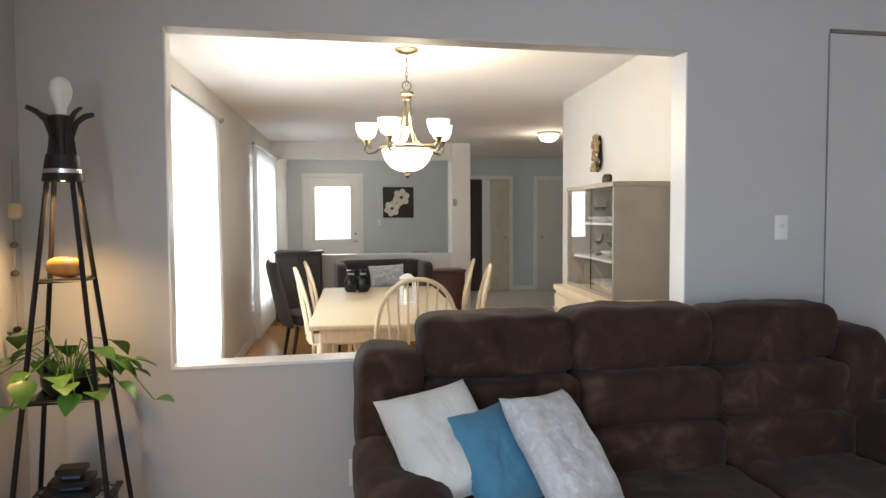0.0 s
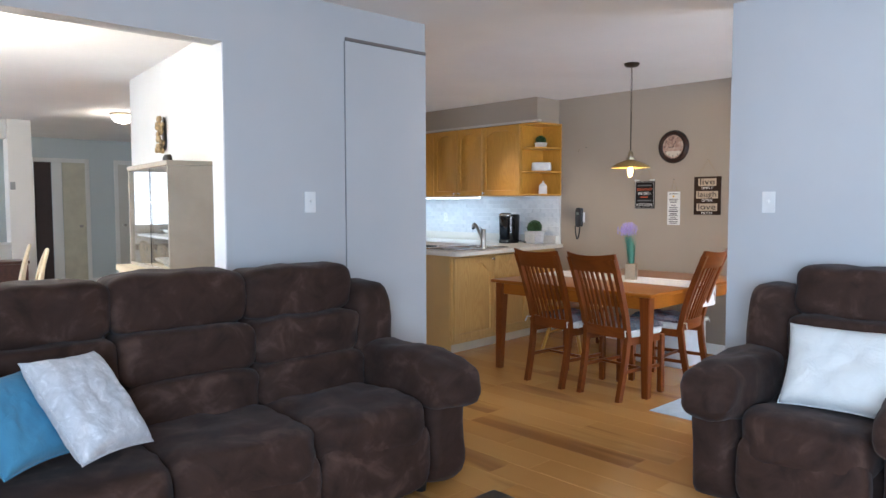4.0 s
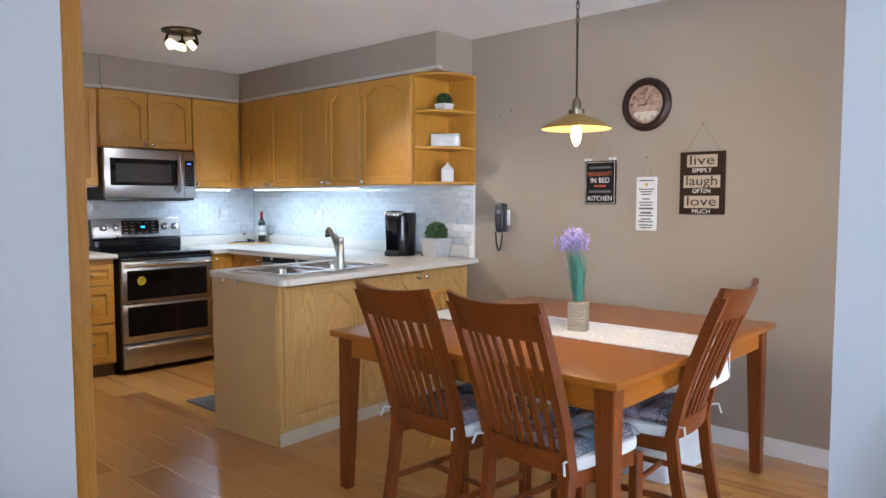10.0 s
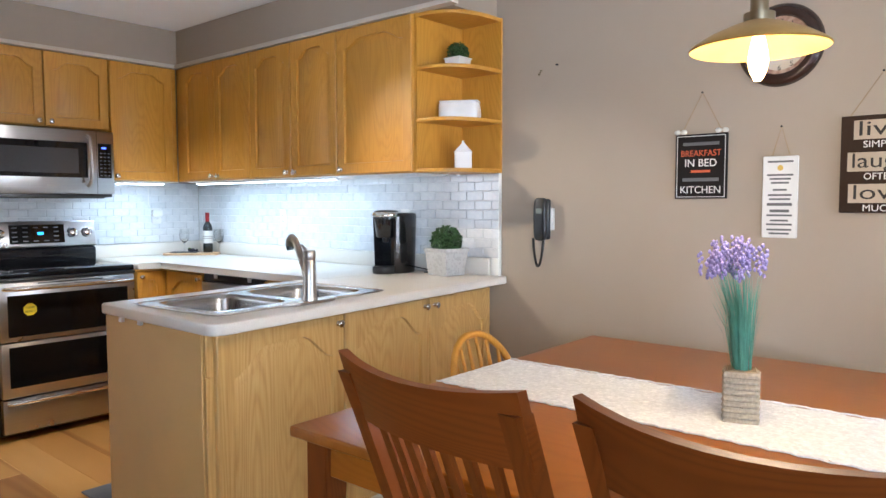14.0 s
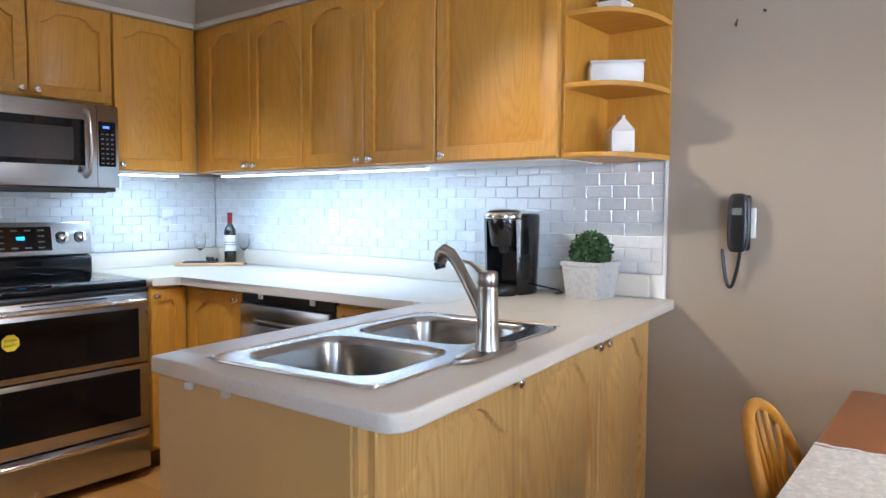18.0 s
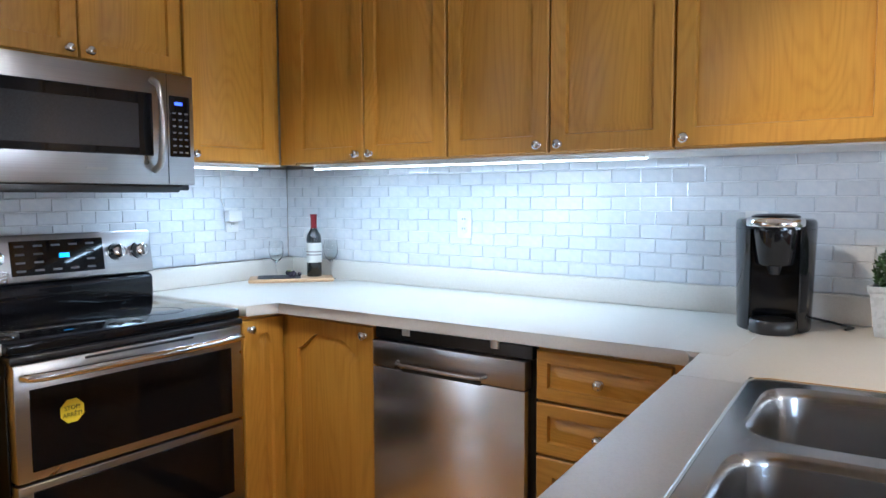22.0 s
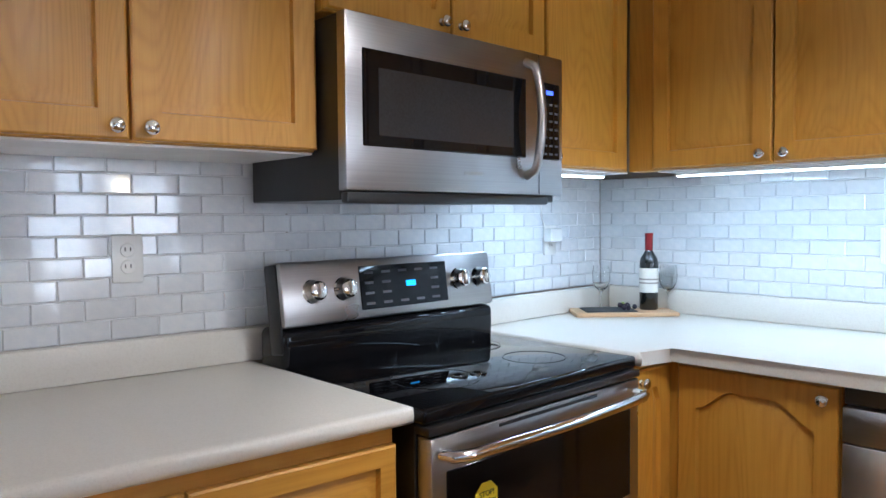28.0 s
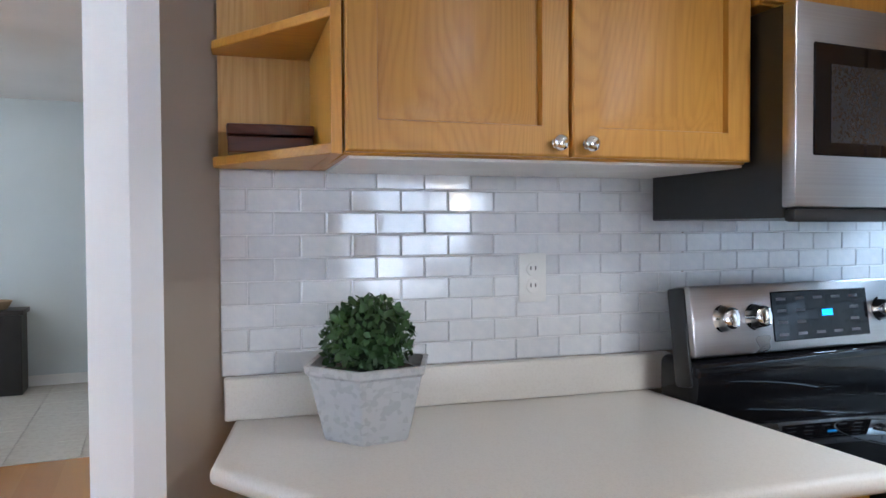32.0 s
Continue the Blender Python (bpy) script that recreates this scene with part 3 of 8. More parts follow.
wall("wall_hall_east", [(5.95, 6.07, Y3 + 0.12, FARY, 0, CEIL)], paint_hall, "pale blue-grey wall of the hall")
wall("wall_foyer_half", [(-0.6, 2.02, 9.5, 9.62, 0, 0.85), (-0.6, 2.02, 9.5, 9.62, 2.235, CEIL)], paint_dining, "white half wall and beam before the foyer")
wall("column_foyer", [(2.02, 2.30, 9.44, 9.68, 0, CEIL)], paint_dining, "cream square column of the foyer opening")
wall("trim_half_wall_cap", [(-0.6, 2.02, 9.48, 9.64, 0.852, 0.878)], paint_trim, "white cap of the half wall")
# baseboards
wall("baseboard_dinette", [(X2 - 0.014, X2, PS, 3.5, 0, 0.095), (3.78, 3.794, PS, 0.588, 0, 0.095)], paint_trim, "white baseboard")
wall("baseboard_living", [(-1.33, 2.72, W1 - 0.014, W1, 0, 0.095), (3.646, 3.66, -3.6, 0.588, 0, 0.095), (-1.33, -1.316, -3.6, W1 - 0.014, 0, 0.095)], paint_trim, "white baseboard")

# ---- kitchen ----
def knob_mesh():
    bm = lathe([(0, -0.026), (0.009, -0.0255), (0.0145, -0.022), (0.0155, -0.018), (0.013, -0.014), (0.0065, -0.011), (0.006, -0.004), (0.011, -0.001), (0.011, 0), (0, 0)], 16, M4(0, 0, 0, -90))
    return mesh_of("knob", bm, chrome, True, 60)


KNOB = None


def add_knob(parent, x, z, y=0.0, label="round chrome knob"):
    global KNOB
    KNOB = KNOB or knob_mesh()
    ob = new("knob", KNOB)
    ob.parent = parent
    ob.location = (x, y, z)
    ob["label"] = label
    return ob


def panel_door(w, h, arch=0.0, rail=0.06, t=0.02, dip=0.0):
    """A framed door in x, z with its front at y = 0: rails and stiles, and a raised panel whose top edge bows by arch."""
    bm = bmesh.new()
    n = 17
    def outline(g):
        pts = []
        x0, x1, z0, z1 = rail + g, w - rail - g, rail + g, h - rail - g
        pts += [(x0, z0), ((x0 + x1) / 2, z0), (x1, z0)]
        for k in range(n):
            u = k / (n - 1)
            s = 1 - abs(2 * u - 1)
            rise = arch * (0.5 - 0.5 * math.cos(math.pi * min(1.0, s * 1.5)))
            pts.append((x1 + (x0 - x1) * u, z1 - arch + rise))
        return pts
    inner = outline(0)
    count = len(inner)
    def outer(p, k):
        if k == 0: return (0, 0)
        if k == 1: return (w / 2, 0)
        if k == 2: return (w, 0)
        if k == 3: return (w, h)
        if k == count - 1: return (0, h)
        return (w * (1 - (k - 3) / (n - 1)), h)
    e = 0.004
    def ring(pts, y):
        return [bm.verts.new((x, y, z)) for x, z in pts]
    def squeeze(p):
        return (min(max(p[0], e), w - e), min(max(p[1], e), h - e))
    o = [outer(p, k) for k, p in enumerate(inner)]
    back = ring(o, t)
    side = ring(o, e)
    front = ring([squeeze(p) for p in o], 0.0)
    lip = ring(inner, 0.0)
    low = ring(outline(0.003), 0.013)
    mid = ring(outline(0.009), 0.013)
    high = ring(outline(0.034), 0.003)
    for a, b in ((back, side), (side, front), (front, lip), (lip, low), (low, mid), (mid, high)):
        for k in range(count):
            j = (k + 1) % count
            bm.faces.new((a[k], a[j], b[j], b[k]))
    bm.faces.new(high)
    bm.faces.new(back[::-1])
    return bm


def cabinet(name, m, w, h, d, doors, label, group="", wood=None, body_z=0.0, top=True):
    """A cabinet unit, its front at y = 0 of its own frame; doors are (x0, x1, z0, z1, arch, knob x, knob z)."""
    wood = wood or oak
    th = thing(name, m, label, "cabinet", group)
    part("body", box(0.001, w - 0.001, 0.021, d, body_z, h, 0.002, 1), wood, th)
    for x0, x1, z0, z1, arch, kx, kz in doors:
        bm = panel_door(x1 - x0, z1 - z0, arch, min(0.055, (z1 - z0) * 0.24))
        dr = part("door" if z1 - z0 > 0.25 else "drawer_front", shift(bm, M4(x0, 0, z0)), wood, th, "", True, 25)
        if kx is not None:
            add_knob(dr, kx, kz)
    return th


EAST = lambda y, z=0.0, x=5.565: M4(x, y, z, 0, 0, -90)   # unit on the east wall; its own x runs towards -y
NORTH = lambda x, z=0.0, y=5.985: M4(x, y, z)             # unit on the north wall
UB, UT = 1.461, 2.228
UH = UT - UB
A = 0.05
# upper cabinets, east wall
cabinet("wall_cabinet", EAST(5.905, UB), 0.786, UH, 0.384, [(0.003, 0.391, 0.004, UH - 0.004, A, 0.36, 0.03), (0.397, 0.783, 0.004, UH - 0.004, A, 0.43, 0.03)], "golden oak wall cabinet with two arched panel doors", "upper cabinets")
cabinet("wall_cabinet", EAST(5.117, UB), 0.798, UH, 0.384, [(0.003, 0.397, 0.004, UH - 0.004, A, 0.362, 0.03), (0.403, 0.795, 0.004, UH - 0.004, A, 0.436, 0.03)], "golden oak wall cabinet with two arched panel doors", "upper cabinets")
cabinet("wall_cabinet", EAST(4.317, UB), 0.552, UH, 0.384, [(0.003, 0.549, 0.004, UH - 0.004, A, 0.032, 0.03)], "golden oak wall cabinet with one wide arched door", "upper cabinets")
part("filler_strip", box(5.585, 5.66, 5.907, 6.0, UB, UT), oak, tagged(new("corner_filler"), "oak filler strip in the cabinet corner", "cabinet"))
# upper cabinets, north wall
cabinet("wall_cabinet", SKEW @ NORTH(3.508, UB), 0.822, UH, 0.355, [(0.003, 0.418, 0.004, UH - 0.004, A, 0.392, 0.028), (0.424, 0.819, 0.004, UH - 0.004, A, 0.455, 0.028)], "golden oak wall cabinet with two panel doors", "upper cabinets")
cabinet("wall_cabinet", NORTH(4.338, 1.775), 0.772, UT - 1.775, 0.355, [(0.003, 0.384, 0.004, UT - 1.779, A, 0.352, 0.032), (0.390, 0.769, 0.004, UT - 1.779, A, 0.42, 0.032)], "short golden oak cabinet above the microwave", "upper cabinets")
cabinet("wall_cabinet", NORTH(5.116, UB), 0.466, UH, 0.355, [(0.003, 0.425, 0.004, UH - 0.004, A, 0.032, 0.03)], "golden oak wall cabinet with one panel door", "upper cabinets")
wall("trim_cabinet_top_rail", [(5.548, 5.60, 3.5, 5.985, UT, UT + 0.022), (4.36, 5.6, 5.957, 6.0, UT, UT + 0.022)], plain("pale_trim", (0.55, 0.50, 0.44), 0.5), "pale moulding along the cabinet tops")
setting("trim_cabinet_end_rail", shift(box(3.29, 4.36, 5.955, 6.0, UT, UT + 0.022), SKEW), bpy.data.materials["pale_trim"], "pale moulding along the cabinet tops")
# white undersides and light strips
for nm, p in (("cabinet_underside", (5.60, 5.94, 3.77, 5.90, UB - 0.006, UB - 0.001)), ("cabinet_underside", (3.52, 4.325, 6.01, 6.33, UB - 0.006, UB - 0.001)), ("cabinet_underside", (5.12, 5.59, 6.01, 6.33, UB - 0.006, UB - 0.001))):
    tagged(part(nm, shift(box(*p), SKEW) if p[1] < 4.4 else box(*p), white_plastic), "white underside of the wall cabinets", "cabinet panel")
strip_glow = glowing("cool_led_strip", (0.82, 0.93, 1.0), 9.0, (0.9, 0.9, 0.9))


def light_strip(x0, x1, y0, y1):
    th = thing("light_strip", M4((x0 + x1) / 2, (y0 + y1) / 2, UB - 0.006), "cool white light strip under the wall cabinets", "lamp", "cabinet lights")
    w, d = (x1 - x0) / 2, (y1 - y0) / 2
    part("housing", box(-w, w, -d, d, -0.012, 0, 0.002, 1), white_plastic, th)
    part("diffuser", box(-w + 0.004, w - 0.004, -d + 0.003, d - 0.003, -0.0165, -0.0125, 0.001, 1), strip_glow, th)


light_strip(5.625, 5.655, 4.42, 5.85)
light_strip(5.17, 5.50, 6.04, 6.07)


def corner_shelf(m, r, deep, items_z, label, flip=1, quarter=True):
    """Open end shelf: side panel, back panel and rounded boards; its corner stands at the origin."""
    th = thing("corner_shelf", m, label, "shelf")
    part("back_panel", box(0, r, -0.012, 0, 0, UH), oak, th)
    part("side_panel", box(0, 0.012, -deep, -0.012, 0, UH), oak, th)
    for z in items_z:
        if quarter:
            edge = [(0.012, -0.012), (r, -0.012)] + [(0.012 + (r - 0.012) * math.cos(a) ** 0.7, -0.012 - (deep - 0.012) * math.sin(a) ** 0.7) for a in (radians(9 * k) for k in range(1, 10))] + [(0.012, -deep)]
        else:
            edge = [(0.012, -0.012), (r, -0.012), (r, -0.07), (0.012 + r * 0.1, -deep), (0.012, -deep)]
        part("shelf_board", prism(edge, z, z + 0.018, 0.003, None, None, 1), oak_x, th)
    return th


# its own x runs to -y, its own -y to -x
corner_shelf(M4(5.948, 3.763, UB, 0, 0, -90), 0.262, 0.36, (0.0, 0.245, 0.495, UH - 0.019), "open oak corner shelf with rounded boards")
left_shelf = thing("end_shelf", SKEW @ M4(3.506, 6.338, UB), "open oak end shelf with clipped boards", "shelf")
part("side_panel", box(-0.018, 0, -0.345, -0.001, 0, UH), oak, left_shelf)
part("back_panel", box(-0.205, -0.018, -0.013, -0.001, 0, UH), oak_daylit, left_shelf)
for z in (0.0, 0.23, 0.47, UH - 0.019):
    part("shelf_board", prism([(-0.018, -0.013), (-0.215, -0.013), (-0.215, -0.06), (-0.018, -0.345)], z, z + 0.018, 0.002, None, None, 1), oak_x, left_shelf)

# base cabinets
BZ = 0.900
cabinet("base_cabinet", SKEW @ NORTH(3.45, 0, 5.685), 0.885, BZ, 0.64, [(0.01, 0.468, 0.705, 0.865, 0, None, None), (0.474, 0.88, 0.705, 0.865, 0, None, None), (0.01, 0.88, 0.412, 0.697, 0, None, None), (0.01, 0.88, 0.115, 0.404, 0, None, None)], "golden oak base cabinet with four drawers", "base cabinets", oak_x, 0.1)
cabinet("base_cabinet", NORTH(5.112, 0, 5.685), 0.195, BZ, 0.64, [(0.004, 0.19, 0.115, 0.886, 0.04, 0.03, 0.853)], "narrow golden oak base cabinet beside the cooker", "base cabinets", oak, 0.1)
cabinet("base_cabinet", EAST(5.664, 0, 5.295), 0.43, BZ, 0.65, [(0.004, 0.426, 0.115, 0.886, 0.06, 0.392, 0.853)], "golden oak base cabinet with an arched door", "base cabinets", oak, 0.1)
cabinet("base_cabinet", EAST(4.616, 0, 5.295), 0.40, BZ, 0.65, [(0.004, 0.396, 0.742, 0.886, 0, 0.2, 0.814), (0.004, 0.396, 0.582, 0.734, 0, 0.2, 0.658), (0.004, 0.396, 0.35, 0.574, 0, 0.2, 0.462), (0.004, 0.396, 0.115, 0.342, 0, 0.2, 0.23)], "golden oak drawer unit beside the dishwasher", "base cabinets", oak_x, 0.1)
pen = thing("peninsula_cabinet", PEN @ M4(4.246, 3.53, 0) @ Matrix.Diagonal((1.03, 1, 1, 1)), "oak peninsula cabinet in a daylit tone with three arched doors", "cabinet", "base cabinets")
part("body", box(0.002, 1.66, 0.021, 0.60, 0.0, 0.74, 0.002, 1), oak_daylit, pen)
part("front_rail", box(0.002, 1.66, 0.021, 0.045, 0.7405, BZ, 0.002, 1), oak_daylit, pen)
part("back_rail", box(0.002, 1.66, 0.57, 0.60, 0.7405, BZ, 0.002, 1), oak_daylit, pen)
part("end_block", box(0.95, 1.66, 0.046, 0.569, 0.7405, BZ), oak_daylit, pen)
# end panel's colour holds the same daylight
part("end_panel", box(-0.008, 0.0, 0.03, 0.61, 0.0, BZ, 0.002, 1), plain("smooth_oak_panel", (0.58, 0.36, 0.12), 0.4, 0, 0.06, 3.0), pen)
part("kick_board", box(0.0, 1.655, 0.012, 0.0205, 0.0, 0.075, 0.002, 1), plain("pale_kick_board", (0.60, 0.52, 0.38), 0.5), pen)
for x0, x1, kx, kz in ((0.03, 0.606, 0.575, 0.843), (0.612, 1.145, 1.112, 0.843), (1.152, 1.645, 1.185, 0.843)):
    dr = part("door", shift(panel_door(x1 - x0, 0.775, 0.095, 0.06), M4(x0, 0, 0.103)), oak_daylit, pen, "", True, 25)
    add_knob(dr, kx, kz)
for y in (3.90, 4.02):
    part("hinge_clip", box(-0.022, -0.009, y - 3.542, y - 3.522, BZ - 0.016, BZ, 0.002, 1), white_plastic, pen, "small white plastic clip")
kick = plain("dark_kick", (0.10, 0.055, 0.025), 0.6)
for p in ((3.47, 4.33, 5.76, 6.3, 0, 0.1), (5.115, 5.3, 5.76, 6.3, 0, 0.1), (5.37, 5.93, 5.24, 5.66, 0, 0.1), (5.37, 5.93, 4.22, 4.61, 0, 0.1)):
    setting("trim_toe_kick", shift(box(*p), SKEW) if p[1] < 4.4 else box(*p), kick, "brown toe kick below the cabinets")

part("filler_strip", box(5.309, 5.36, 5.6655, 5.74, 0.1, BZ), oak, tagged(new("corner_post"), "oak filler strip between the base cabinets", "cabinet"))
part("filler_strip", box(5.3165, 5.34, 5.64, 5.72, 0.1, BZ), oak, bpy.data.objects["corner_post"])
part("filler_strip", box(5.30, 5.36, 4.06, 4.2145, 0.1, BZ), oak, bpy.data.objects["corner_post"])
# drawer pulls
def pull(parent, x, z):
    h = part("drawer_pull", tube([(x - 0.05, -0.004, z), (x - 0.045, -0.022, z), (x - 0.02, -0.028, z), (x + 0.02, -0.028, z), (x + 0.045, -0.022, z), (x + 0.05, -0.004, z)], 0.005, 8), chrome, parent, "brass and chrome drawer pull")
    for s in (-0.046, 0.046):
        part("pull_end", ball(x + s, -0.014, z, 0.011, 0.013, 0.009, 10), brass, h)


drawers = [o for o in scene.objects if o.name.startswith("base_cabinet")][0]
for dr, (x, z) in zip([c for c in drawers.children if c.name != "body"][1:], ((0.24, 0.785), (0.677, 0.785), (0.677, 0.56), (0.677, 0.265))):
    pull(dr, x, z)

# worktops with a rounded front edge and an upstand
def round_edge(poly, z0, z1, label, hole=None, name="worktop"):
    th = thing(name, SKEW, label, "worktop")
    bm = prism(poly, z0, z1, 0.016, None, None, 4)
    ob = part("top", bm, counter_top, th, "", True, 50)
    return th, ob


CT, CB = 0.940, 0.902
wt_left, _ = round_edge([(3.325, 6.328), (3.285, 6.03), (3.45, 5.80), (3.62, 5.665), (4.366, 5.665), (4.306, 6.328)], CB, CT, "pale laminate worktop with a clipped corner")
part("upstand", box(3.306, 4.362, 6.302, 6.335, CT, 1.028, 0.006), counter_top, wt_left)
SX0, SX1, SY0, SY1 = 4.295, 5.10, 3.555, 4.0
big = thing("worktop", M4(0, 0, 0), "pale laminate worktop running round to the peninsula", "worktop")
part("top", prism([(5.113, 6.328), (5.113, 5.665), (5.262, 5.665), (5.262, 4.17), (5.9, 4.17), (5.938, 4.17), (5.938, 6.328)], CB, CT, 0.016, None, None, 4), counter_top, big, "", True, 50)
part("peninsula_back", box(SX0 + 0.018, SX1 - 0.018, SY1, 4.1685, CB, CT), counter_top, big).matrix_basis = PEN
fr = [(4.242, 4.1685), (4.232, 4.155), (4.174, 3.452), (4.178, 3.427), (4.194, 3.409), (4.22, 3.402), (5.965, 3.44), (5.965, 4.1685), (SX1 - 0.02, 4.1685), (SX1 - 0.02, 3.552), (SX0 + 0.02, 3.552), (SX0 + 0.02, 4.1685)]
part("peninsula_front", prism(fr, CB, CT, 0.006, None, None, 3), counter_top, big, "", True, 50).matrix_basis = PEN
part("joint_strip", box(5.275, 5.92, 4.08, 4.26, CT - 0.012, CT + 0.0007), counter_top, big)
part("upstand_north", box(5.118, 5.938, 6.302, 6.335, CT, 1.028, 0.006), counter_top, big)
part("upstand_east", box(5.912, 5.945, 3.56, 6.30, CT, 1.028, 0.006), counter_top, big)
# upstand's end face, its light painted in as white
part("end_cap", box(5.93, 5.95, 3.51, 3.56, CT, 1.028, 0.004), white_plastic, big)
wall("trim_tile_edge", [(5.93, 5.95, 3.505, 3.512, CT, UB)], paint_trim, "white edge strip of the tiled wall")

# ---- appliances ----
st = thing("cooker", M4(4.332, 5.655, 0), "stainless steel double oven cooker with black glass top", "cooker")
SW = 0.757
part("body", box(0.004, SW - 0.004, 0.045, 0.66, 0.03, 0.905, 0.003, 1), black_plastic, st)
part("cooktop", box(0, SW, 0.012, 0.60, 0.905, 0.938, 0.008, 3), black_glass, st, "black ceramic glass cooktop")
ring_mat = plain("burner_ring", (0.011, 0.011, 0.012), 0.2)
for x, y, r in ((0.2, 0.2, 0.105), (0.56, 0.2, 0.085), (0.2, 0.46, 0.08), (0.56, 0.46, 0.105)):
    part("burner_ring", lathe([(r, 0.9384), (r, 0.9388), (r - 0.004, 0.9388), (r - 0.004, 0.9384), (r, 0.9384)], 40, M4(x, y, 0)), ring_mat, st)
part("front_trim", box(0.0, SW, 0.0, 0.045, 0.885, 0.9045, 0.004, 2), black_plastic, st)


def oven_door(name, z0, z1, glass_top, glass_low, handle):
    d = part(name, box(0.006, SW - 0.006, 0.0, 0.044, z0, z1, 0.006, 2), steel, st, "stainless oven door with a dark window")
    part("oven_window", box(0.045, SW - 0.052, -0.003, 0.003, z0 + glass_low, z1 - glass_top, 0.002, 1), oven_glass, d)
    if handle:
        z = z1 - 0.035
        bar = tube([(0.03, -0.004, z), (0.035, -0.035, z + 0.002), (0.07, -0.05, z + 0.003)] + arc(9, lambda u: (0.07 + (SW - 0.14) * u, -0.05 - 0.012 * math.sin(math.pi * u), z + 0.003)) + [(SW - 0.035, -0.035, z + 0.002), (SW - 0.03, -0.004, z)], 0.0125, 12)
        part("door_handle", bar, chrome, d, "curved steel handle")
    return d


upper_oven = oven_door("upper_oven_door", 0.556, 0.882, 0.072, 0.026, True)
part("vent_slots", box(0.2, SW - 0.2, -0.002, 0.004, 0.867, 0.874), black_plastic, upper_oven)
oven_door("lower_oven_door", 0.245, 0.549, 0.022, 0.056, False)
drw = part("storage_drawer", box(0.006, SW - 0.006, 0.0, 0.044, 0.05, 0.238, 0.006, 2), steel, st, "stainless storage drawer")
part("drawer_lip", tube([(0.03, -0.004, 0.218), (0.05, -0.022, 0.218), (SW - 0.05, -0.022, 0.218), (SW - 0.03, -0.004, 0.218)], 0.011, 10), chrome, drw)
octa = [(0.036 * math.cos(radians(22.5 + 45 * k)), 0.036 * math.sin(radians(22.5 + 45 * k))) for k in range(8)]
stop = part("stop_sticker", prism(octa, 0, 0.0012, 0, M4(0.156, -0.0032, 0.728) @ XZ), plain("yellow_sticker", (0.80, 0.62, 0.02), 0.5), upper_oven, "yellow octagonal sticker")
ink_olive = plain("olive_ink", (0.12, 0.10, 0.01), 0.6)
lettering("sticker_text", "STOP!", 0.017, M4(0.156, -0.005, 0.737, 90), ink_olive, upper_oven)
lettering("sticker_text", "ARRÊT!", 0.017, M4(0.156, -0.005, 0.717, 90), ink_olive, upper_oven)
# back guard, leaning back a little
bg = M4(0, 0.575, 0.938, -8)
part("back_guard", shift(box(0.0, SW, -0.075, 0.05, 0.0, 0.11, 0.02, 4), M4(0, 0.60, 0.925)), black_glass, st)
ctl = part("control_panel", shift(box(0.002, SW - 0.002, -0.065, 0.0, 0.094, 0.258, 0.008, 2), bg), steel, st, "stainless control panel")
part("control_end", shift(box(-0.004, 0.006, -0.05, 0.005, 0.03, 0.255, 0.006, 2), bg), black_plastic, st)
dsp = part("display", shift(box(0.24, 0.56, -0.068, -0.060, 0.118, 0.236, 0.002, 1), bg), black_glass, ctl, "black touch display")
key_ink = plain("grey_key_ink", (0.10, 0.10, 0.11), 0.6)
for i in range(5):
    for j in range(4):
        if j in (1, 2) and 2 <= i <= 3:
            continue
        part("key_mark", shift(box(0.255 + i * 0.06, 0.285 + i * 0.06, -0.0688, -0.068, 0.13 + j * 0.028, 0.137 + j * 0.028), bg), key_ink, dsp)
part("clock_digits", shift(box(0.40, 0.435, -0.0692, -0.068, 0.172, 0.188), bg), glowing("blue_digits", (0.05, 0.45, 1.0), 1.4), dsp)
for x in (0.091, 0.186, 0.607, 0.698):
    kb = part("burner_knob", lathe([(0, -0.034), (0.019, -0.034), (0.0245, -0.03), (0.027, -0.004), (0.031, 0.0), (0, 0)], 24, bg @ M4(x, -0.066, 0.18, -90)), chrome, ctl, "round chrome burner knob")
    part("knob_grip", shift(box(x - 0.005, x + 0.005, -0.112, -0.098, 0.160, 0.20, 0.002, 1), bg), chrome, kb)

mw = thing("microwave", M4(4.337, 5.918, 1.365), "stainless over-the-range microwave with a curved handle", "microwave")
MW, MH = 0.763, 0.395
part("body", box(0.004, MW - 0.004, 0.03, 0.42, -0.014, MH, 0.003, 1), black_plastic, mw)
face = part("face", box(0, MW, 0, 0.032, 0.006, MH, 0.004, 2), steel, mw)
part("bottom_trim", box(0.004, MW - 0.06, 0.004, 0.03, -0.022, 0.004, 0.006, 2), black_plastic, mw)
door = part("door_glass", box(0.045, 0.60, -0.003, 0.003, 0.105, MH - 0.075, 0.003, 1), black_glass, mw, "dark glass door")
part("mesh_window", box(0.088, 0.545, -0.0042, -0.003, 0.13, MH - 0.115), plain("window_mesh", (0.022, 0.022, 0.024), 0.12, 0, 0.15, 200.0), door)
part("door_handle", tube([(0.60, 0.0, MH - 0.03), (0.604, -0.028, MH - 0.045)] + arc(9, lambda u: (0.606, -0.036 - 0.016 * math.sin(math.pi * u), MH - 0.06 - 0.245 * u)) + [(0.604, -0.028, MH - 0.325), (0.60, 0.0, MH - 0.34)], 0.012, 12), nickel, mw, "curved satin handle")
part("door_gap", box(0.655, 0.6575, -0.0008, 0.002, 0.008, MH - 0.002), black_plastic, mw)
kp = part("keypad", box(0.664, MW - 0.016, -0.003, 0.003, 0.105, MH - 0.075, 0.003, 1), black_glass, mw)
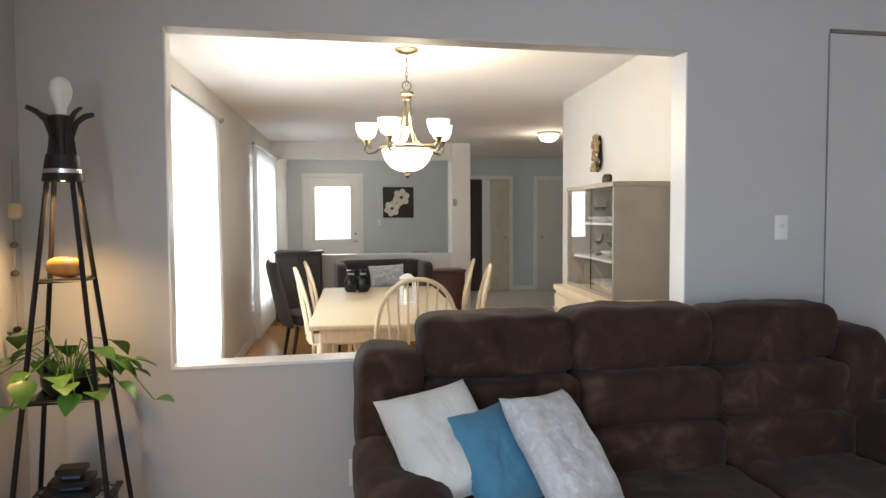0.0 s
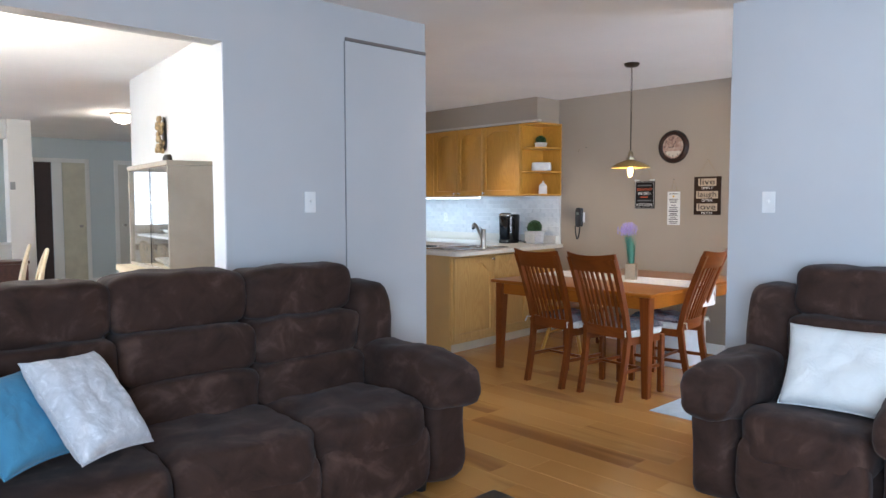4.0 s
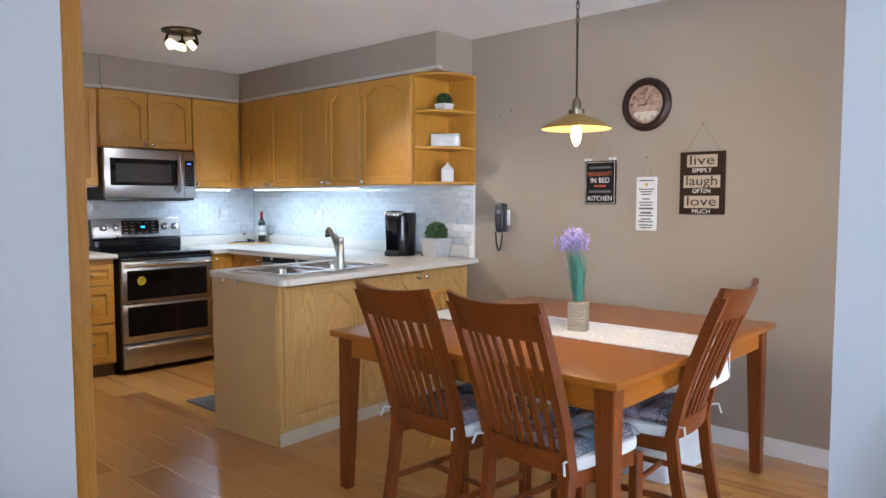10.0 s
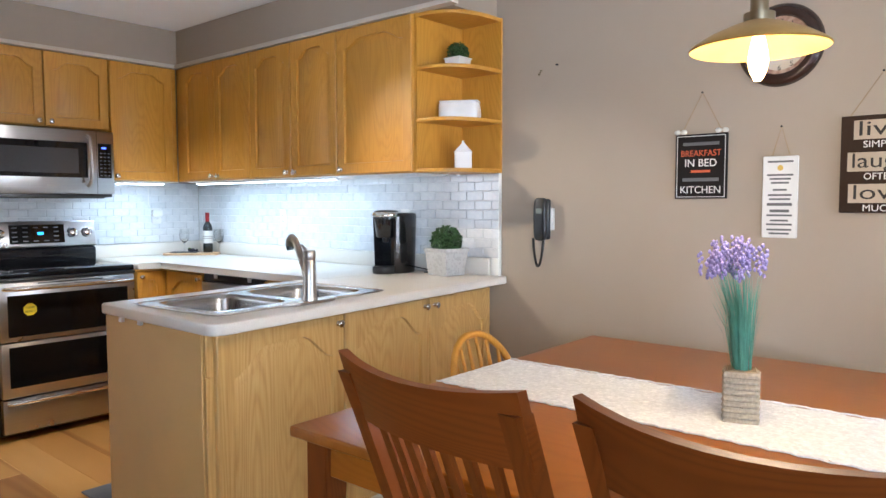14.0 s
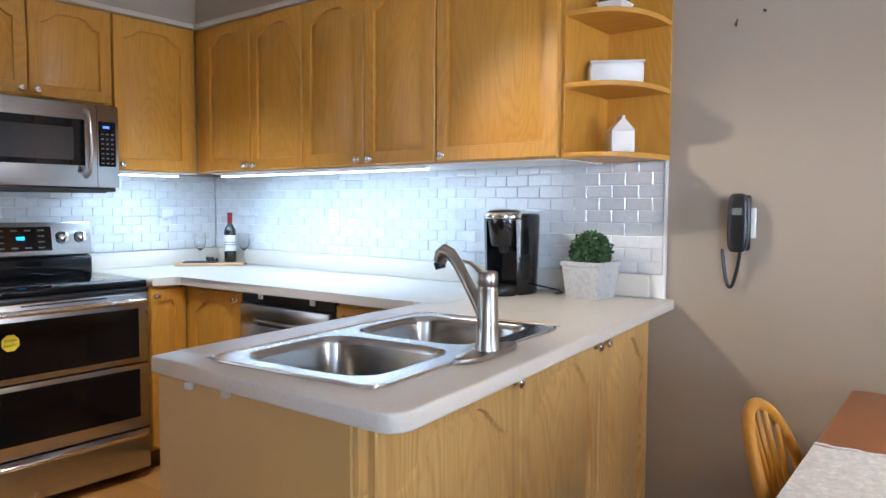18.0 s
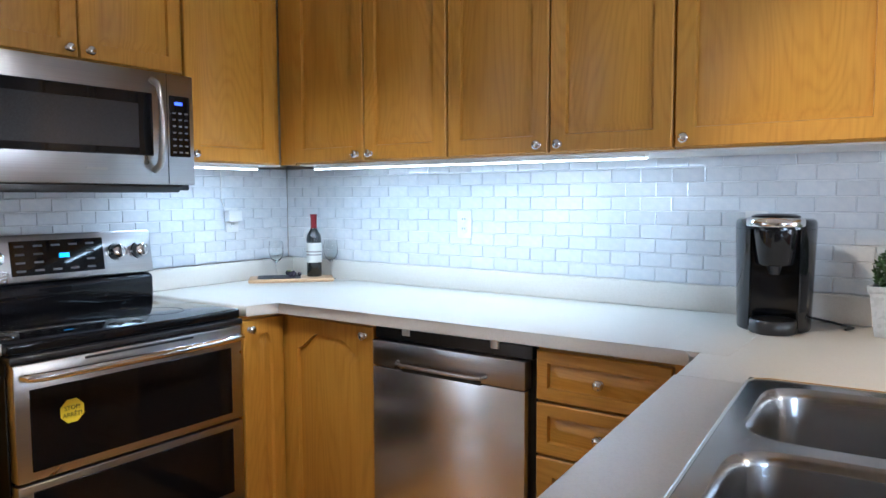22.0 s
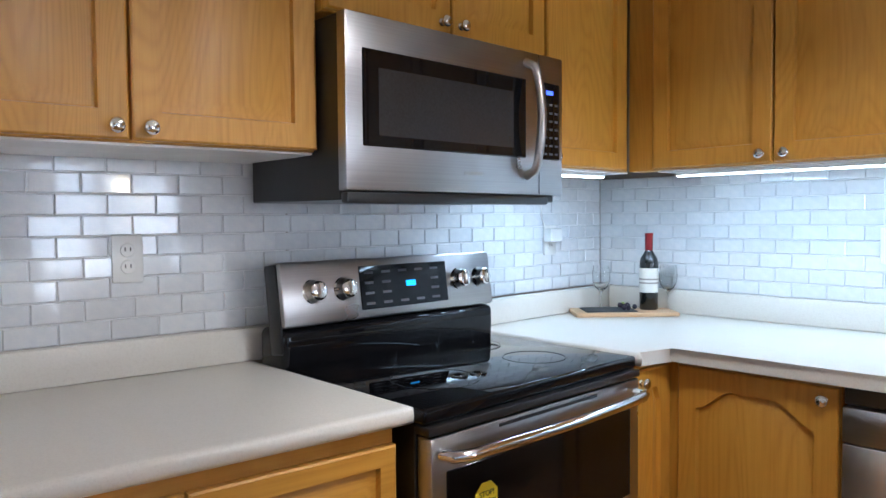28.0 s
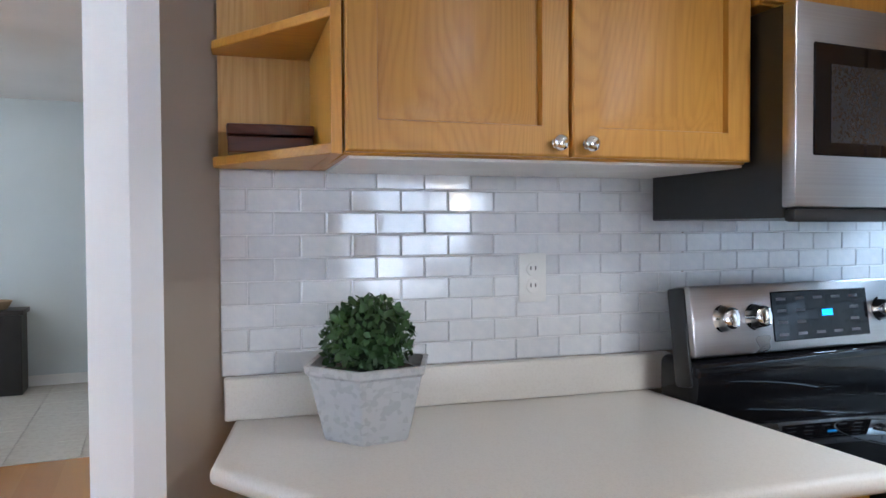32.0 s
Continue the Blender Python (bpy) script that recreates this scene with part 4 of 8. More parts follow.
for i in range(3):
    for j in range(7):
        part("key_mark", box(0.675 + i * 0.024, 0.688 + i * 0.024, -0.0042, -0.003, 0.118 + j * 0.023, 0.124 + j * 0.023), key_ink, kp)
part("clock_digits", box(0.685, 0.715, -0.0044, -0.003, 0.287, 0.298), glowing("blue_clock", (0.08, 0.15, 1.0), 1.5), kp)
part("badge", box(0.36, 0.43, -0.0012, 0.001, 0.052, 0.06), nickel, mw)

dw = thing("dishwasher", M4(5.295, 5.232, 0, 0, 0, -90), "stainless steel dishwasher with a recessed handle", "dishwasher")
DW = 0.612
part("body", box(0.004, DW - 0.004, 0.03, 0.6, 0.1, 0.885, 0.003, 1), black_plastic, dw)
part("top_band", box(0.006, DW - 0.006, 0.004, 0.03, 0.852, 0.893, 0.002, 1), black_plastic, dw)
part("front_top", box(0.006, DW - 0.022, -0.012, 0.03, 0.762, 0.848, 0.004, 2), steel, dw)
part("handle_recess", box(0.13, DW - 0.17, -0.0125, 0.02, 0.752, 0.776, 0.004, 1), black_plastic, dw)
part("handle_lip", tube([(0.115, -0.008, 0.786), (0.125, -0.03, 0.783), (0.15, -0.034, 0.781), (DW - 0.19, -0.034, 0.781), (DW - 0.165, -0.03, 0.783), (DW - 0.155, -0.008, 0.786)], 0.007, 8), steel, dw, "slim steel pull bar")
part("front", box(0.006, DW - 0.022, -0.012, 0.03, 0.11, 0.7595, 0.004, 2), steel_v, dw, "brushed steel front")
part("toe_panel", box(0.01, DW - 0.01, 0.05, 0.07, 0.0, 0.1), black_plastic, dw)
for x in (0.14, 0.48):
    part("mounting_clip", box(x - 0.014, x + 0.014, -0.004, 0.01, 0.872, 0.899, 0.002, 1), white_plastic, dw)


# fridge in its oak enclosure, beside the passage
enc = thing("fridge_enclosure", M4(2.02, 2.225, 0), "tall oak side panel and cabinet round the fridge", "cabinet")
part("side_panel", box(0.1, 0.797, 0.0, 0.02, 0, 2.3, 0.002, 1), oak, enc)
part("over_cabinet", box(0.12, 0.80, 0.022, 0.86, 1.86, 2.3, 0.002, 1), oak, enc)
fr_ = thing("refrigerator", M4(2.14, 2.26, 0), "stainless refrigerator with a long bar handle", "refrigerator")
part("body", box(0, 0.56, 0.01, 0.80, 0.02, 1.78, 0.01, 2), satin_black, fr_)
part("door", box(0.563, 0.62, 0.01, 0.80, 0.03, 1.78, 0.012, 3), steel_v, fr_)
part("door_handle", tube([(0.62, 0.06, 0.25), (0.65, 0.06, 0.27), (0.658, 0.06, 0.6), (0.658, 0.06, 0.9), (0.65, 0.06, 0.985), (0.62, 0.06, 1.0)], 0.013, 10), nickel, fr_)

# sink with two bowls, set in the worktop
def bowl(x0, x1, y0, y1, z, depth, n=40):
    """A rounded bowl from its rim down, as rings of a squared oval."""
    bm = bmesh.new()
    cx, cy, hx, hy = (x0 + x1) / 2, (y0 + y1) / 2, (x1 - x0) / 2, (y1 - y0) / 2
    def ring(k, dz, p):
        out = []
        for i in range(n):
            a = 2 * math.pi * i / n
            c, s = math.cos(a), math.sin(a)
            e = 2 / p
            out.append(bm.verts.new((cx + hx * k * math.copysign(abs(c) ** e, c), cy + hy * k * math.copysign(abs(s) ** e, s), z + dz)))
        return out
    rings = [ring(1.0, 0, 5), ring(0.975, -0.006, 5), ring(0.955, -0.02, 5), ring(0.93, -depth * 0.75, 5), ring(0.88, -depth * 0.94, 4.5), ring(0.75, -depth, 4), ring(0.12, -depth - 0.004, 2)]
    for a, b in zip(rings, rings[1:]):
        for i in range(n):
            bm.faces.new((a[i], a[(i + 1) % n], b[(i + 1) % n], b[i]))
    bm.faces.new(rings[-1])
    return bm, rings[0]


def sink_deck(z):
    """The flange: a rim round two bowl openings, built strip by strip."""
    bm = bmesh.new()
    ox0, ox1, oy0, oy1 = 4.275, 5.118, 3.53, 4.022
    n = 40
    cells = ((ox0, 4.69, 4.318, 4.668), (4.69, ox1, 4.712, 5.075))
    for c0, c1, b0, b1 in cells:
        inner, outer = [], []
        cx, cy, hx, hy = (b0 + b1) / 2, (3.588 + 3.985) / 2, (b1 - b0) / 2, (3.985 - 3.588) / 2
        for i in range(n):
            a = 2 * math.pi * i / n
            c, s = math.cos(a), math.sin(a)
            inner.append(bm.verts.new((cx + hx * math.copysign(abs(c) ** 0.4, c), cy + hy * math.copysign(abs(s) ** 0.4, s), z)))
            k = 1 / max(abs(c), abs(s))
            px = cx + ((c1 - cx) if c > 0 else (cx - c0)) * c * k
            py = cy + ((oy1 - cy) if s > 0 else (cy - oy0)) * s * k
            outer.append(bm.verts.new((px, py, z)))
        for i in range(n):
            bm.faces.new((inner[i], outer[i], outer[(i + 1) % n], inner[(i + 1) % n]))
    return bm


sk = thing("kitchen_sink", PEN, "stainless double bowl sink set in the peninsula", "sink")
ZS = CT + 0.006
part("deck", sink_deck(ZS), sink_steel, sk)
part("rim", tube([(4.32, 3.53, ZS - 0.002), (5.08, 3.53, ZS - 0.002), (5.107, 3.541, ZS - 0.002), (5.118, 3.568, ZS - 0.002), (5.118, 3.985, ZS - 0.002), (5.107, 4.011, ZS - 0.002), (5.08, 4.022, ZS - 0.002), (4.32, 4.022, ZS - 0.002), (4.288, 4.01, ZS - 0.002), (4.275, 3.98, ZS - 0.002), (4.275, 3.572, ZS - 0.002), (4.288, 3.542, ZS - 0.002)], 0.0045, 8, None, 1.0, True), chrome, sk)
for b0, b1 in ((4.318, 4.668), (4.712, 5.075)):
    bm, _ = bowl(b0, b1, 3.588, 3.985, ZS, 0.185)
    bo = part("bowl", bm, sink_steel, sk, "", True, 70)
    part("drain", lathe([(0.042, 0), (0.04, 0.003), (0.034, 0.002), (0.02, -0.002), (0, -0.002)], 24, M4((b0 + b1) / 2, 3.79, ZS - 0.187)), chrome, bo)
fc = thing("kitchen_faucet", PEN @ M4(4.682, 3.522, ZS), "satin nickel single lever kitchen faucet", "faucet")
plate = [(0.13 * math.copysign(abs(math.cos(a)) ** 0.6, math.cos(a)), 0.032 * math.sin(a)) for a in (2 * math.pi * k / 28 for k in range(28))]
part("base_plate", prism(plate, -0.004, 0.007, 0.003), nickel, fc)
part("column", lathe([(0.030, 0.006), (0.030, 0.012), (0.027, 0.022), (0.0245, 0.06), (0.0232, 0.15), (0.0215, 0.153), (0.0215, 0.157), (0.0232, 0.16), (0.0232, 0.186), (0.020, 0.191), (0, 0.193)], 28), nickel, fc)
part("spout", tube([(0.003, 0.008, 0.075), (0.014, 0.037, 0.115), (0.027, 0.073, 0.16), (0.040, 0.108, 0.2), (0.050, 0.135, 0.224), (0.058, 0.157, 0.23), (0.063, 0.171, 0.22), (0.066, 0.178, 0.202)], [0.0155, 0.0145, 0.0135, 0.0135, 0.015, 0.0175, 0.0185, 0.0175], 14), nickel, fc)
part("spray_nozzle", lathe([(0, -0.012), (0.013, -0.012), (0.0145, -0.006), (0.0145, 0.006), (0, 0.006)], 18, M4(0.067, 0.180, 0.195, -18)), black_plastic, fc, "dark spray nozzle")
part("lever", tube([(0.004, 0.012, 0.178), (0.012, 0.035, 0.193), (0.022, 0.062, 0.207), (0.031, 0.088, 0.209)], [0.010, 0.0075, 0.006, 0.005], 10, None, 0.6), nickel, fc)

# coffee maker
cm = thing("coffee_maker", M4(5.735, 4.07, CT, 0, 0, -80) @ Matrix.Diagonal((1.1, 1.1, 0.95, 1)), "black single-cup coffee maker with a chrome ring", "coffee maker")
gloss_black = plain("gloss_black_plastic", (0.008, 0.008, 0.009), 0.1, 0, 0.1)


def rounded_shell(levels, gap, depth):
    """A tall rounded housing; with a gap, its front is cut open as deep as asked."""
    bm = bmesh.new()
    rings = []
    for z, k in levels:
        rx, ry, cy = 0.099 * k, 0.122 * k, 0.02
        first = math.asin(gap / rx) if gap else 0.0
        n = 40
        ring = []
        for i in range(n + 1 if gap else n):
            a = first + (2 * math.pi - 2 * first) * i / n
            ring.append(bm.verts.new((rx * math.sin(a), cy - ry * math.cos(a), z)))
        if gap:
            ring += [bm.verts.new((-gap, depth, z)), bm.verts.new((gap, depth, z))]
        rings.append(ring)
    for lo, hi in zip(rings, rings[1:]):
        for i in range(len(lo)):
            j = (i + 1) % len(lo)
            f = bm.faces.new((lo[i], lo[j], hi[j], hi[i]))
            f.smooth = not gap or i < 40
    bm.faces.new(rings[0][::-1])
    bm.faces.new(rings[-1])
    bmesh.ops.recalc_face_normals(bm, faces=bm.faces)
    return bm


part("housing", rounded_shell(((0.0, 0.90), (0.006, 0.92), (0.12, 0.95), (0.306, 1.0)), 0.058, 0.0), gloss_black, cm, "glossy rounded housing open at the front")
part("top_cover", rounded_shell(((0.307, 1.0), (0.322, 1.0), (0.331, 0.97), (0.336, 0.9)), 0, 0), gloss_black, cm)
part("brew_head", lathe([(0, 0.20), (0.040, 0.20), (0.046, 0.206), (0.056, 0.30), (0.056, 0.306), (0, 0.306)], 32, M4(0, -0.058, 0)), gloss_black, cm, "tapered glossy brewing head")
part("spout", lathe([(0, 0.172), (0.012, 0.172), (0.018, 0.198), (0, 0.198)], 20, M4(0, -0.055, 0)), black_plastic, cm)
part("chrome_ring", lathe([(0.058, 0.316), (0.070, 0.316), (0.072, 0.320), (0.070, 0.334), (0.063, 0.342), (0.055, 0.342)], 36, M4(0, -0.052, 0)), chrome, cm, "chrome ring and handle")
part("lid", lathe([(0.060, 0.336), (0.058, 0.346), (0.045, 0.352), (0, 0.354)], 32, M4(0, -0.050, 0)), black_glass, cm)
part("drip_tray", lathe([(0, 0.0), (0.052, 0.0), (0.056, 0.005), (0.056, 0.036), (0.052, 0.041), (0.046, 0.038), (0, 0.038)], 36, M4(0, -0.072, 0)), black_plastic, cm)
part("power_cord", tube([(0.075, 0.07, 0.03), (0.14, 0.13, 0.006), (0.19, 0.05, 0.006), (0.17, 0.02, 0.006)], 0.004, 6), black_plastic, cm)


def leaf_ball(r, n, size, seed, squash=1.0):
    """A clipped bush: many small leaves set round a ball, uneven in depth."""
    rnd = random.Random(seed)
    bm = bmesh.new()
    for k in range(n):
        u, v = rnd.random(), rnd.random()
        th, ph = 2 * math.pi * u, math.acos(1 - 1.5 * v)
        d = Vector((math.sin(ph) * math.cos(th), math.sin(ph) * math.sin(th), math.cos(ph)))
        rad = r * (0.80 + 0.24 * rnd.random())
        c = d * rad
        c.z *= squash
        s = size * (0.7 + 0.6 * rnd.random())
        t1 = d.orthogonal().normalized()
        t1 = (Matrix.Rotation(rnd.random() * 6.28, 3, d) @ t1)
        up = (t1 * 0.8 + d * (0.2 + 0.7 * rnd.random())).normalized()
        sd = up.cross(d).normalized()
        tip, mid = c + up * s, c + up * s * 0.5
        a = bm.verts.new(c)
        b = bm.verts.new(mid + sd * s * 0.3 + d * s * 0.06)
        e = bm.verts.new(tip)
        f = bm.verts.new(mid - sd * s * 0.3 + d * s * 0.06)
        bm.faces.new((a, b, e, f))
    return bm


def planter(m, sides, r0, r1, h, ball_r, label, seed, turn=0.0, material=None):
    th = thing("potted_bush", m, label, "plant")
    k = 1 / math.cos(math.pi / sides)
    pot = lathe([(0, 0), (r0 * k * 0.96, 0), (r0 * k, 0.006), (r1 * k * 0.94, h * 0.86), (r1 * k, h * 0.9), (r1 * k * 1.02, h), (r1 * k * 0.93, h), (r1 * k * 0.9, h - 0.02), (0, h - 0.02)], sides, M4(0, 0, 0, 0, 0, turn))
    part("pot", pot, material or stone_pot, th, "embossed grey cement pot", True, 20)
    part("soil", lathe([(0, h - 0.012), (r1 * 0.85, h - 0.018)], 16), soil, th)
    # dark ball painting the shade deep between the leaves
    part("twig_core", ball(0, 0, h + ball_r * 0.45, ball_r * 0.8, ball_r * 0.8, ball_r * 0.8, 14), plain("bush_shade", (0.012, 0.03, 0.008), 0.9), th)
    part("leaves", shift(leaf_ball(ball_r, 900, ball_r * 0.24, seed), M4(0, 0, h + ball_r * 0.45)), leaf_box, th, "dense clipped green leaves", False)
    return th


planter(M4(5.80, 3.745, CT), 4, 0.066, 0.083, 0.14, 0.074, "square pale pot with a clipped green bush on the peninsula", 3, 40)
planter(SKEW @ M4(3.575, 6.135, CT), 6, 0.078, 0.110, 0.142, 0.080, "six-sided grey pot with a clipped green bush on the worktop", 5, 12)

# tray with slate, bottle, glasses
tr = thing("serving_board", M4(5.745, 6.125, CT, 0, 0, -42), "wooden serving board with a slate inset", "board")
part("board", box(-0.19, 0.19, -0.075, 0.085, 0, 0.016, 0.005, 2), timber("pale_beech", (0.42, 0.24, 0.12), (0.52, 0.32, 0.17), (0.6, 0.4, 0.22), "x"), tr)
part("slate", box(-0.15, 0.04, -0.055, 0.065, 0.0165, 0.021, 0.001, 1), plain("slate", (0.035, 0.037, 0.04), 0.6, 0, 0.2, 30.0, 0.2), tr, "dark grey slate")
gr = thing("grapes", M4(5.74, 6.10, CT + 0.021), "small bunch of dark grapes on the slate", "fruit")
rnd = random.Random(11)
for k in range(9):
    part("grape", ball(0.025 * rnd.uniform(-1, 1), 0.022 * rnd.uniform(-1, 1), 0.009 + 0.01 * rnd.random(), 0.009, 0.009, 0.010, 10), plain("dark_grape", (0.015, 0.008, 0.02), 0.3) if k == 0 else bpy.data.materials["dark_grape"], gr)
part("stem", tube([(0, 0, 0.015), (-0.02, 0.01, 0.028), (-0.04, 0.0, 0.03)], 0.003, 6), plain("green_stem", (0.25, 0.30, 0.05), 0.6), gr)
bt = thing("wine_bottle", M4(5.842, 6.075, CT + 0.016) @ Matrix.Diagonal((0.93, 0.93, 0.94, 1)), "dark red wine bottle with a white label", "bottle")
part("bottle", lathe([(0, 0), (0.034, 0), (0.037, 0.004), (0.037, 0.185), (0.034, 0.205), (0.02, 0.228), (0.0145, 0.24), (0.0145, 0.295), (0.016, 0.297), (0.016, 0.305), (0.0, 0.305)], 28), plain("dark_bottle_glass", (0.006, 0.007, 0.006), 0.05, 0, 0.1, Coat_Weight=0.5), bt)
part("capsule", lathe([(0.0155, 0.235), (0.0155, 0.296), (0.0172, 0.298), (0.0172, 0.307), (0.0, 0.308)], 24), plain("red_foil", (0.22, 0.012, 0.015), 0.35, 0.4), bt, "red foil capsule")
lab = part("paper_label", lathe([(0.0373, 0.07), (0.0376, 0.072), (0.0376, 0.165), (0.0373, 0.167)], 28), plain("cream_label", (0.68, 0.66, 0.60), 0.7), bt, "white paper label")
for z, w in ((0.12, 0.9), (0.105, 0.5)):
    part("label_bar", lathe([(0.0378, z), (0.0379, z + 0.006)], 28), plain("label_ink", (0.25, 0.22, 0.2), 0.7) if z == 0.12 else bpy.data.materials["label_ink"], lab)
for x, y in ((5.735, 6.215), (5.905, 6.03)):
    g = thing("wine_glass", M4(x, y, CT + 0.001), "clear stemmed wine glass beside the bottle", "glass", "wine glasses")
    part("foot_and_stem", lathe([(0, 0), (0.03, 0), (0.03, 0.002), (0.006, 0.006), (0.0035, 0.012), (0.0035, 0.075), (0.008, 0.085), (0, 0.085)], 20), glass, g)
    part("bowl", lathe([(0.004, 0.082), (0.022, 0.095), (0.033, 0.12), (0.034, 0.15), (0.029, 0.18), (0.028, 0.18), (0.0325, 0.15), (0.0315, 0.12), (0.02, 0.097), (0, 0.086)], 24), glass, g)


def outlet(m, label, kind="outlet", plug=False):
    th = thing("wall_" + kind, m, label, kind)
    part("plate", box(-0.035, 0.035, -0.006, 0, -0.057, 0.057, 0.003, 2), white_plastic, th)
    if kind == "outlet":
        for z in (-0.02, 0.02):
            soc = part("socket", lathe([(0, -0.0085), (0.0155, -0.0085), (0.0165, -0.006)], 20, M4(0, 0, z, 0) @ M4(0, 0, 0, 90) @ M4(0, 0, 0, 180)), white_plastic, th)
            for x in (-0.006, 0.006):
                part("slot", box(x - 0.0013, x + 0.0013, -0.0092, -0.0084, z - 0.002, z + 0.007), black_plastic, soc)
    else:
        part("toggle", box(-0.005, 0.005, -0.02, -0.006, -0.002, 0.014, 0.002, 1), white_plastic, th)
        part("toggle_plate", box(-0.009, 0.009, -0.0072, -0.006, -0.014, 0.014), white_plastic, th)
    if plug:
        part("plug", box(-0.045, 0.028, -0.045, -0.007, -0.005, 0.045, 0.006, 2), white_plastic, th, "white plug-in adapter")
        part("cable", tube([(-0.045, -0.02, 0.04), (-0.065, -0.015, 0.09), (-0.06, -0.01, 0.19), (-0.062, -0.008, 0.28)], 0.0025, 6), white_plastic, th)
    return th


outlet(SKEW @ M4(4.0, 6.33, 1.219), "white wall outlet on the tiles")
outlet(M4(5.60, 6.36, 1.22), "white wall outlet with a plug-in adapter", "outlet", True)
outlet(M4(5.938, 5.292, 1.21, 0, 0, -90), "white wall outlet on the tiles")
outlet(M4(5.938, 4.165, 1.22, 0, 0, -90), "white wall outlet behind the coffee maker")
outlet(M4(1.872, W1, 1.39), "white light switch on the grey wall", "light_switch")
outlet(M4(3.66, 0.365, 1.385, 0, 0, -90), "white light switch near the wall's end", "light_switch")
outlet(M4(-0.105, W1, 0.40), "white outlet plate beside the sofa")

# ---- living room ----
def soft(x0, x1, y0, y1, z0, z1, p=5.0, n=9, lump=0.006, seed=0, m=None, bm=None):
    """A stuffed block: a box with bulging faces and small dents."""
    bm = bm or bmesh.new()
    k0 = len(bm.verts)
    made = bmesh.ops.create_cube(bm, size=2)["verts"]
    bmesh.ops.subdivide_edges(bm, edges=list({e for v in made for e in v.link_edges}), cuts=n, use_grid_fill=True)
    bm.verts.ensure_lookup_table()
    c = Vector(((x0 + x1) / 2, (y0 + y1) / 2, (z0 + z1) / 2))
    h = Vector(((x1 - x0) / 2, (y1 - y0) / 2, (z1 - z0) / 2))
    for v in bm.verts[k0:]:
        q = v.co
        s = (abs(q.x) ** p + abs(q.y) ** p + abs(q.z) ** p) ** (1 / p)
        q = q / s
        w = Vector((c.x + h.x * q.x, c.y + h.y * q.y, c.z + h.z * q.z))
        d = q.normalized()
        w += d * lump * (noise.noise(w * 7 + Vector((seed * 3.1, 0, 0))) + 0.5 * noise.noise(w * 17))
        v.co = m @ w if m is not None else w
    return bm


def recliner(name, m, width, arm, splits, label):
    """A stuffed recliner: arms, seats, three-roll backs, wings; front at y = 0, facing -y."""
    th = thing(name, m, label, "sofa" if len(splits) > 2 else "armchair")
    # base in a suede about a third of the cushions' tone
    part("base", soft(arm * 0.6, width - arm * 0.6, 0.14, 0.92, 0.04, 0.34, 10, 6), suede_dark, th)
    for k, (a0, a1) in enumerate(((0.0, arm), (width - arm, width))):
        ar = part("arm", soft(a0 + 0.03, a1 - 0.03, 0.07, 0.90, 0.03, 0.60, 7, 10, 0.012, k), microsuede, th)
        pad = soft(a0 + 0.005, a1 - 0.005, -0.03, 0.78, 0.40, 0.655, 3.6, 16, 0.018, k + 5)
        for v in pad.verts:
            flare = max(0.0, (0.26 - v.co.y) / 0.31) ** 1.6
            v.co.x += (v.co.x - (a0 + a1) / 2) * 0.2 * flare
            v.co.z += (0.02 - 0.05 * flare) * (1 if v.co.z > 0.5 else 0)
            v.co.y -= 0.02 * flare * max(0.0, v.co.z - 0.5) / 0.17
        part("arm_pad", pad, microsuede, ar, "rolled padded arm top")
        w0, w1 = (a0 + 0.035, a1 + 0.01) if k == 0 else (a0 - 0.01, a1 - 0.035)
        part("wing", soft(w0, w1, 0.60, 0.97, 0.46, 0.975, 4.0, 10, 0.01, k + 9, None), microsuede, th)
    for i, (s0, s1) in enumerate(zip(splits, splits[1:])):
        part("seat_cushion", soft(s0 - 0.006, s1 + 0.006, 0.03, 0.70, 0.27, 0.495, 5.5, 14, 0.016, i + 20), microsuede, th)
        part("footrest", soft(s0 + 0.002, s1 - 0.002, 0.035, 0.16, 0.07, 0.40, 4.5, 9, 0.008, i + 30), microsuede, th)
        back = part("back_cushion", soft(s0 - 0.008, s1 + 0.008, 0.64, 0.93, 0.828, 1.08 + 0.012 * (i % 2), 5.2, 14, 0.012, i + 40, M4(0, 0, 0)), microsuede, th, "headrest roll of the back")
        part("back_roll", soft(s0 - 0.006, s1 + 0.006, 0.565, 0.84, 0.632, 0.852, 5.6, 14, 0.012, i + 50), microsuede, back)
        part("back_roll", soft(s0 - 0.006, s1 + 0.006, 0.52, 0.80, 0.44, 0.655, 5.6, 14, 0.012, i + 60), microsuede, back)
    for x in (arm * 0.8, width - arm * 0.8):
        for y in (0.2, 0.85):
            part("foot", lathe([(0, 0), (0.025, 0), (0.03, 0.045), (0, 0.045)], 14, M4(x, y, 0)), black_plastic, th)
    return th


recliner("sofa", M4(-0.17, 1.085, 0), 2.35, 0.285, [0.285, 0.88, 1.475, 2.065], "dark brown microsuede three-seat reclining sofa against the wall")
recliner("armchair", M4(2.665, 0.36, 0, 0, 0, -90), 1.04, 0.26, [0.26, 0.78], "dark brown microsuede reclining armchair against the wall")


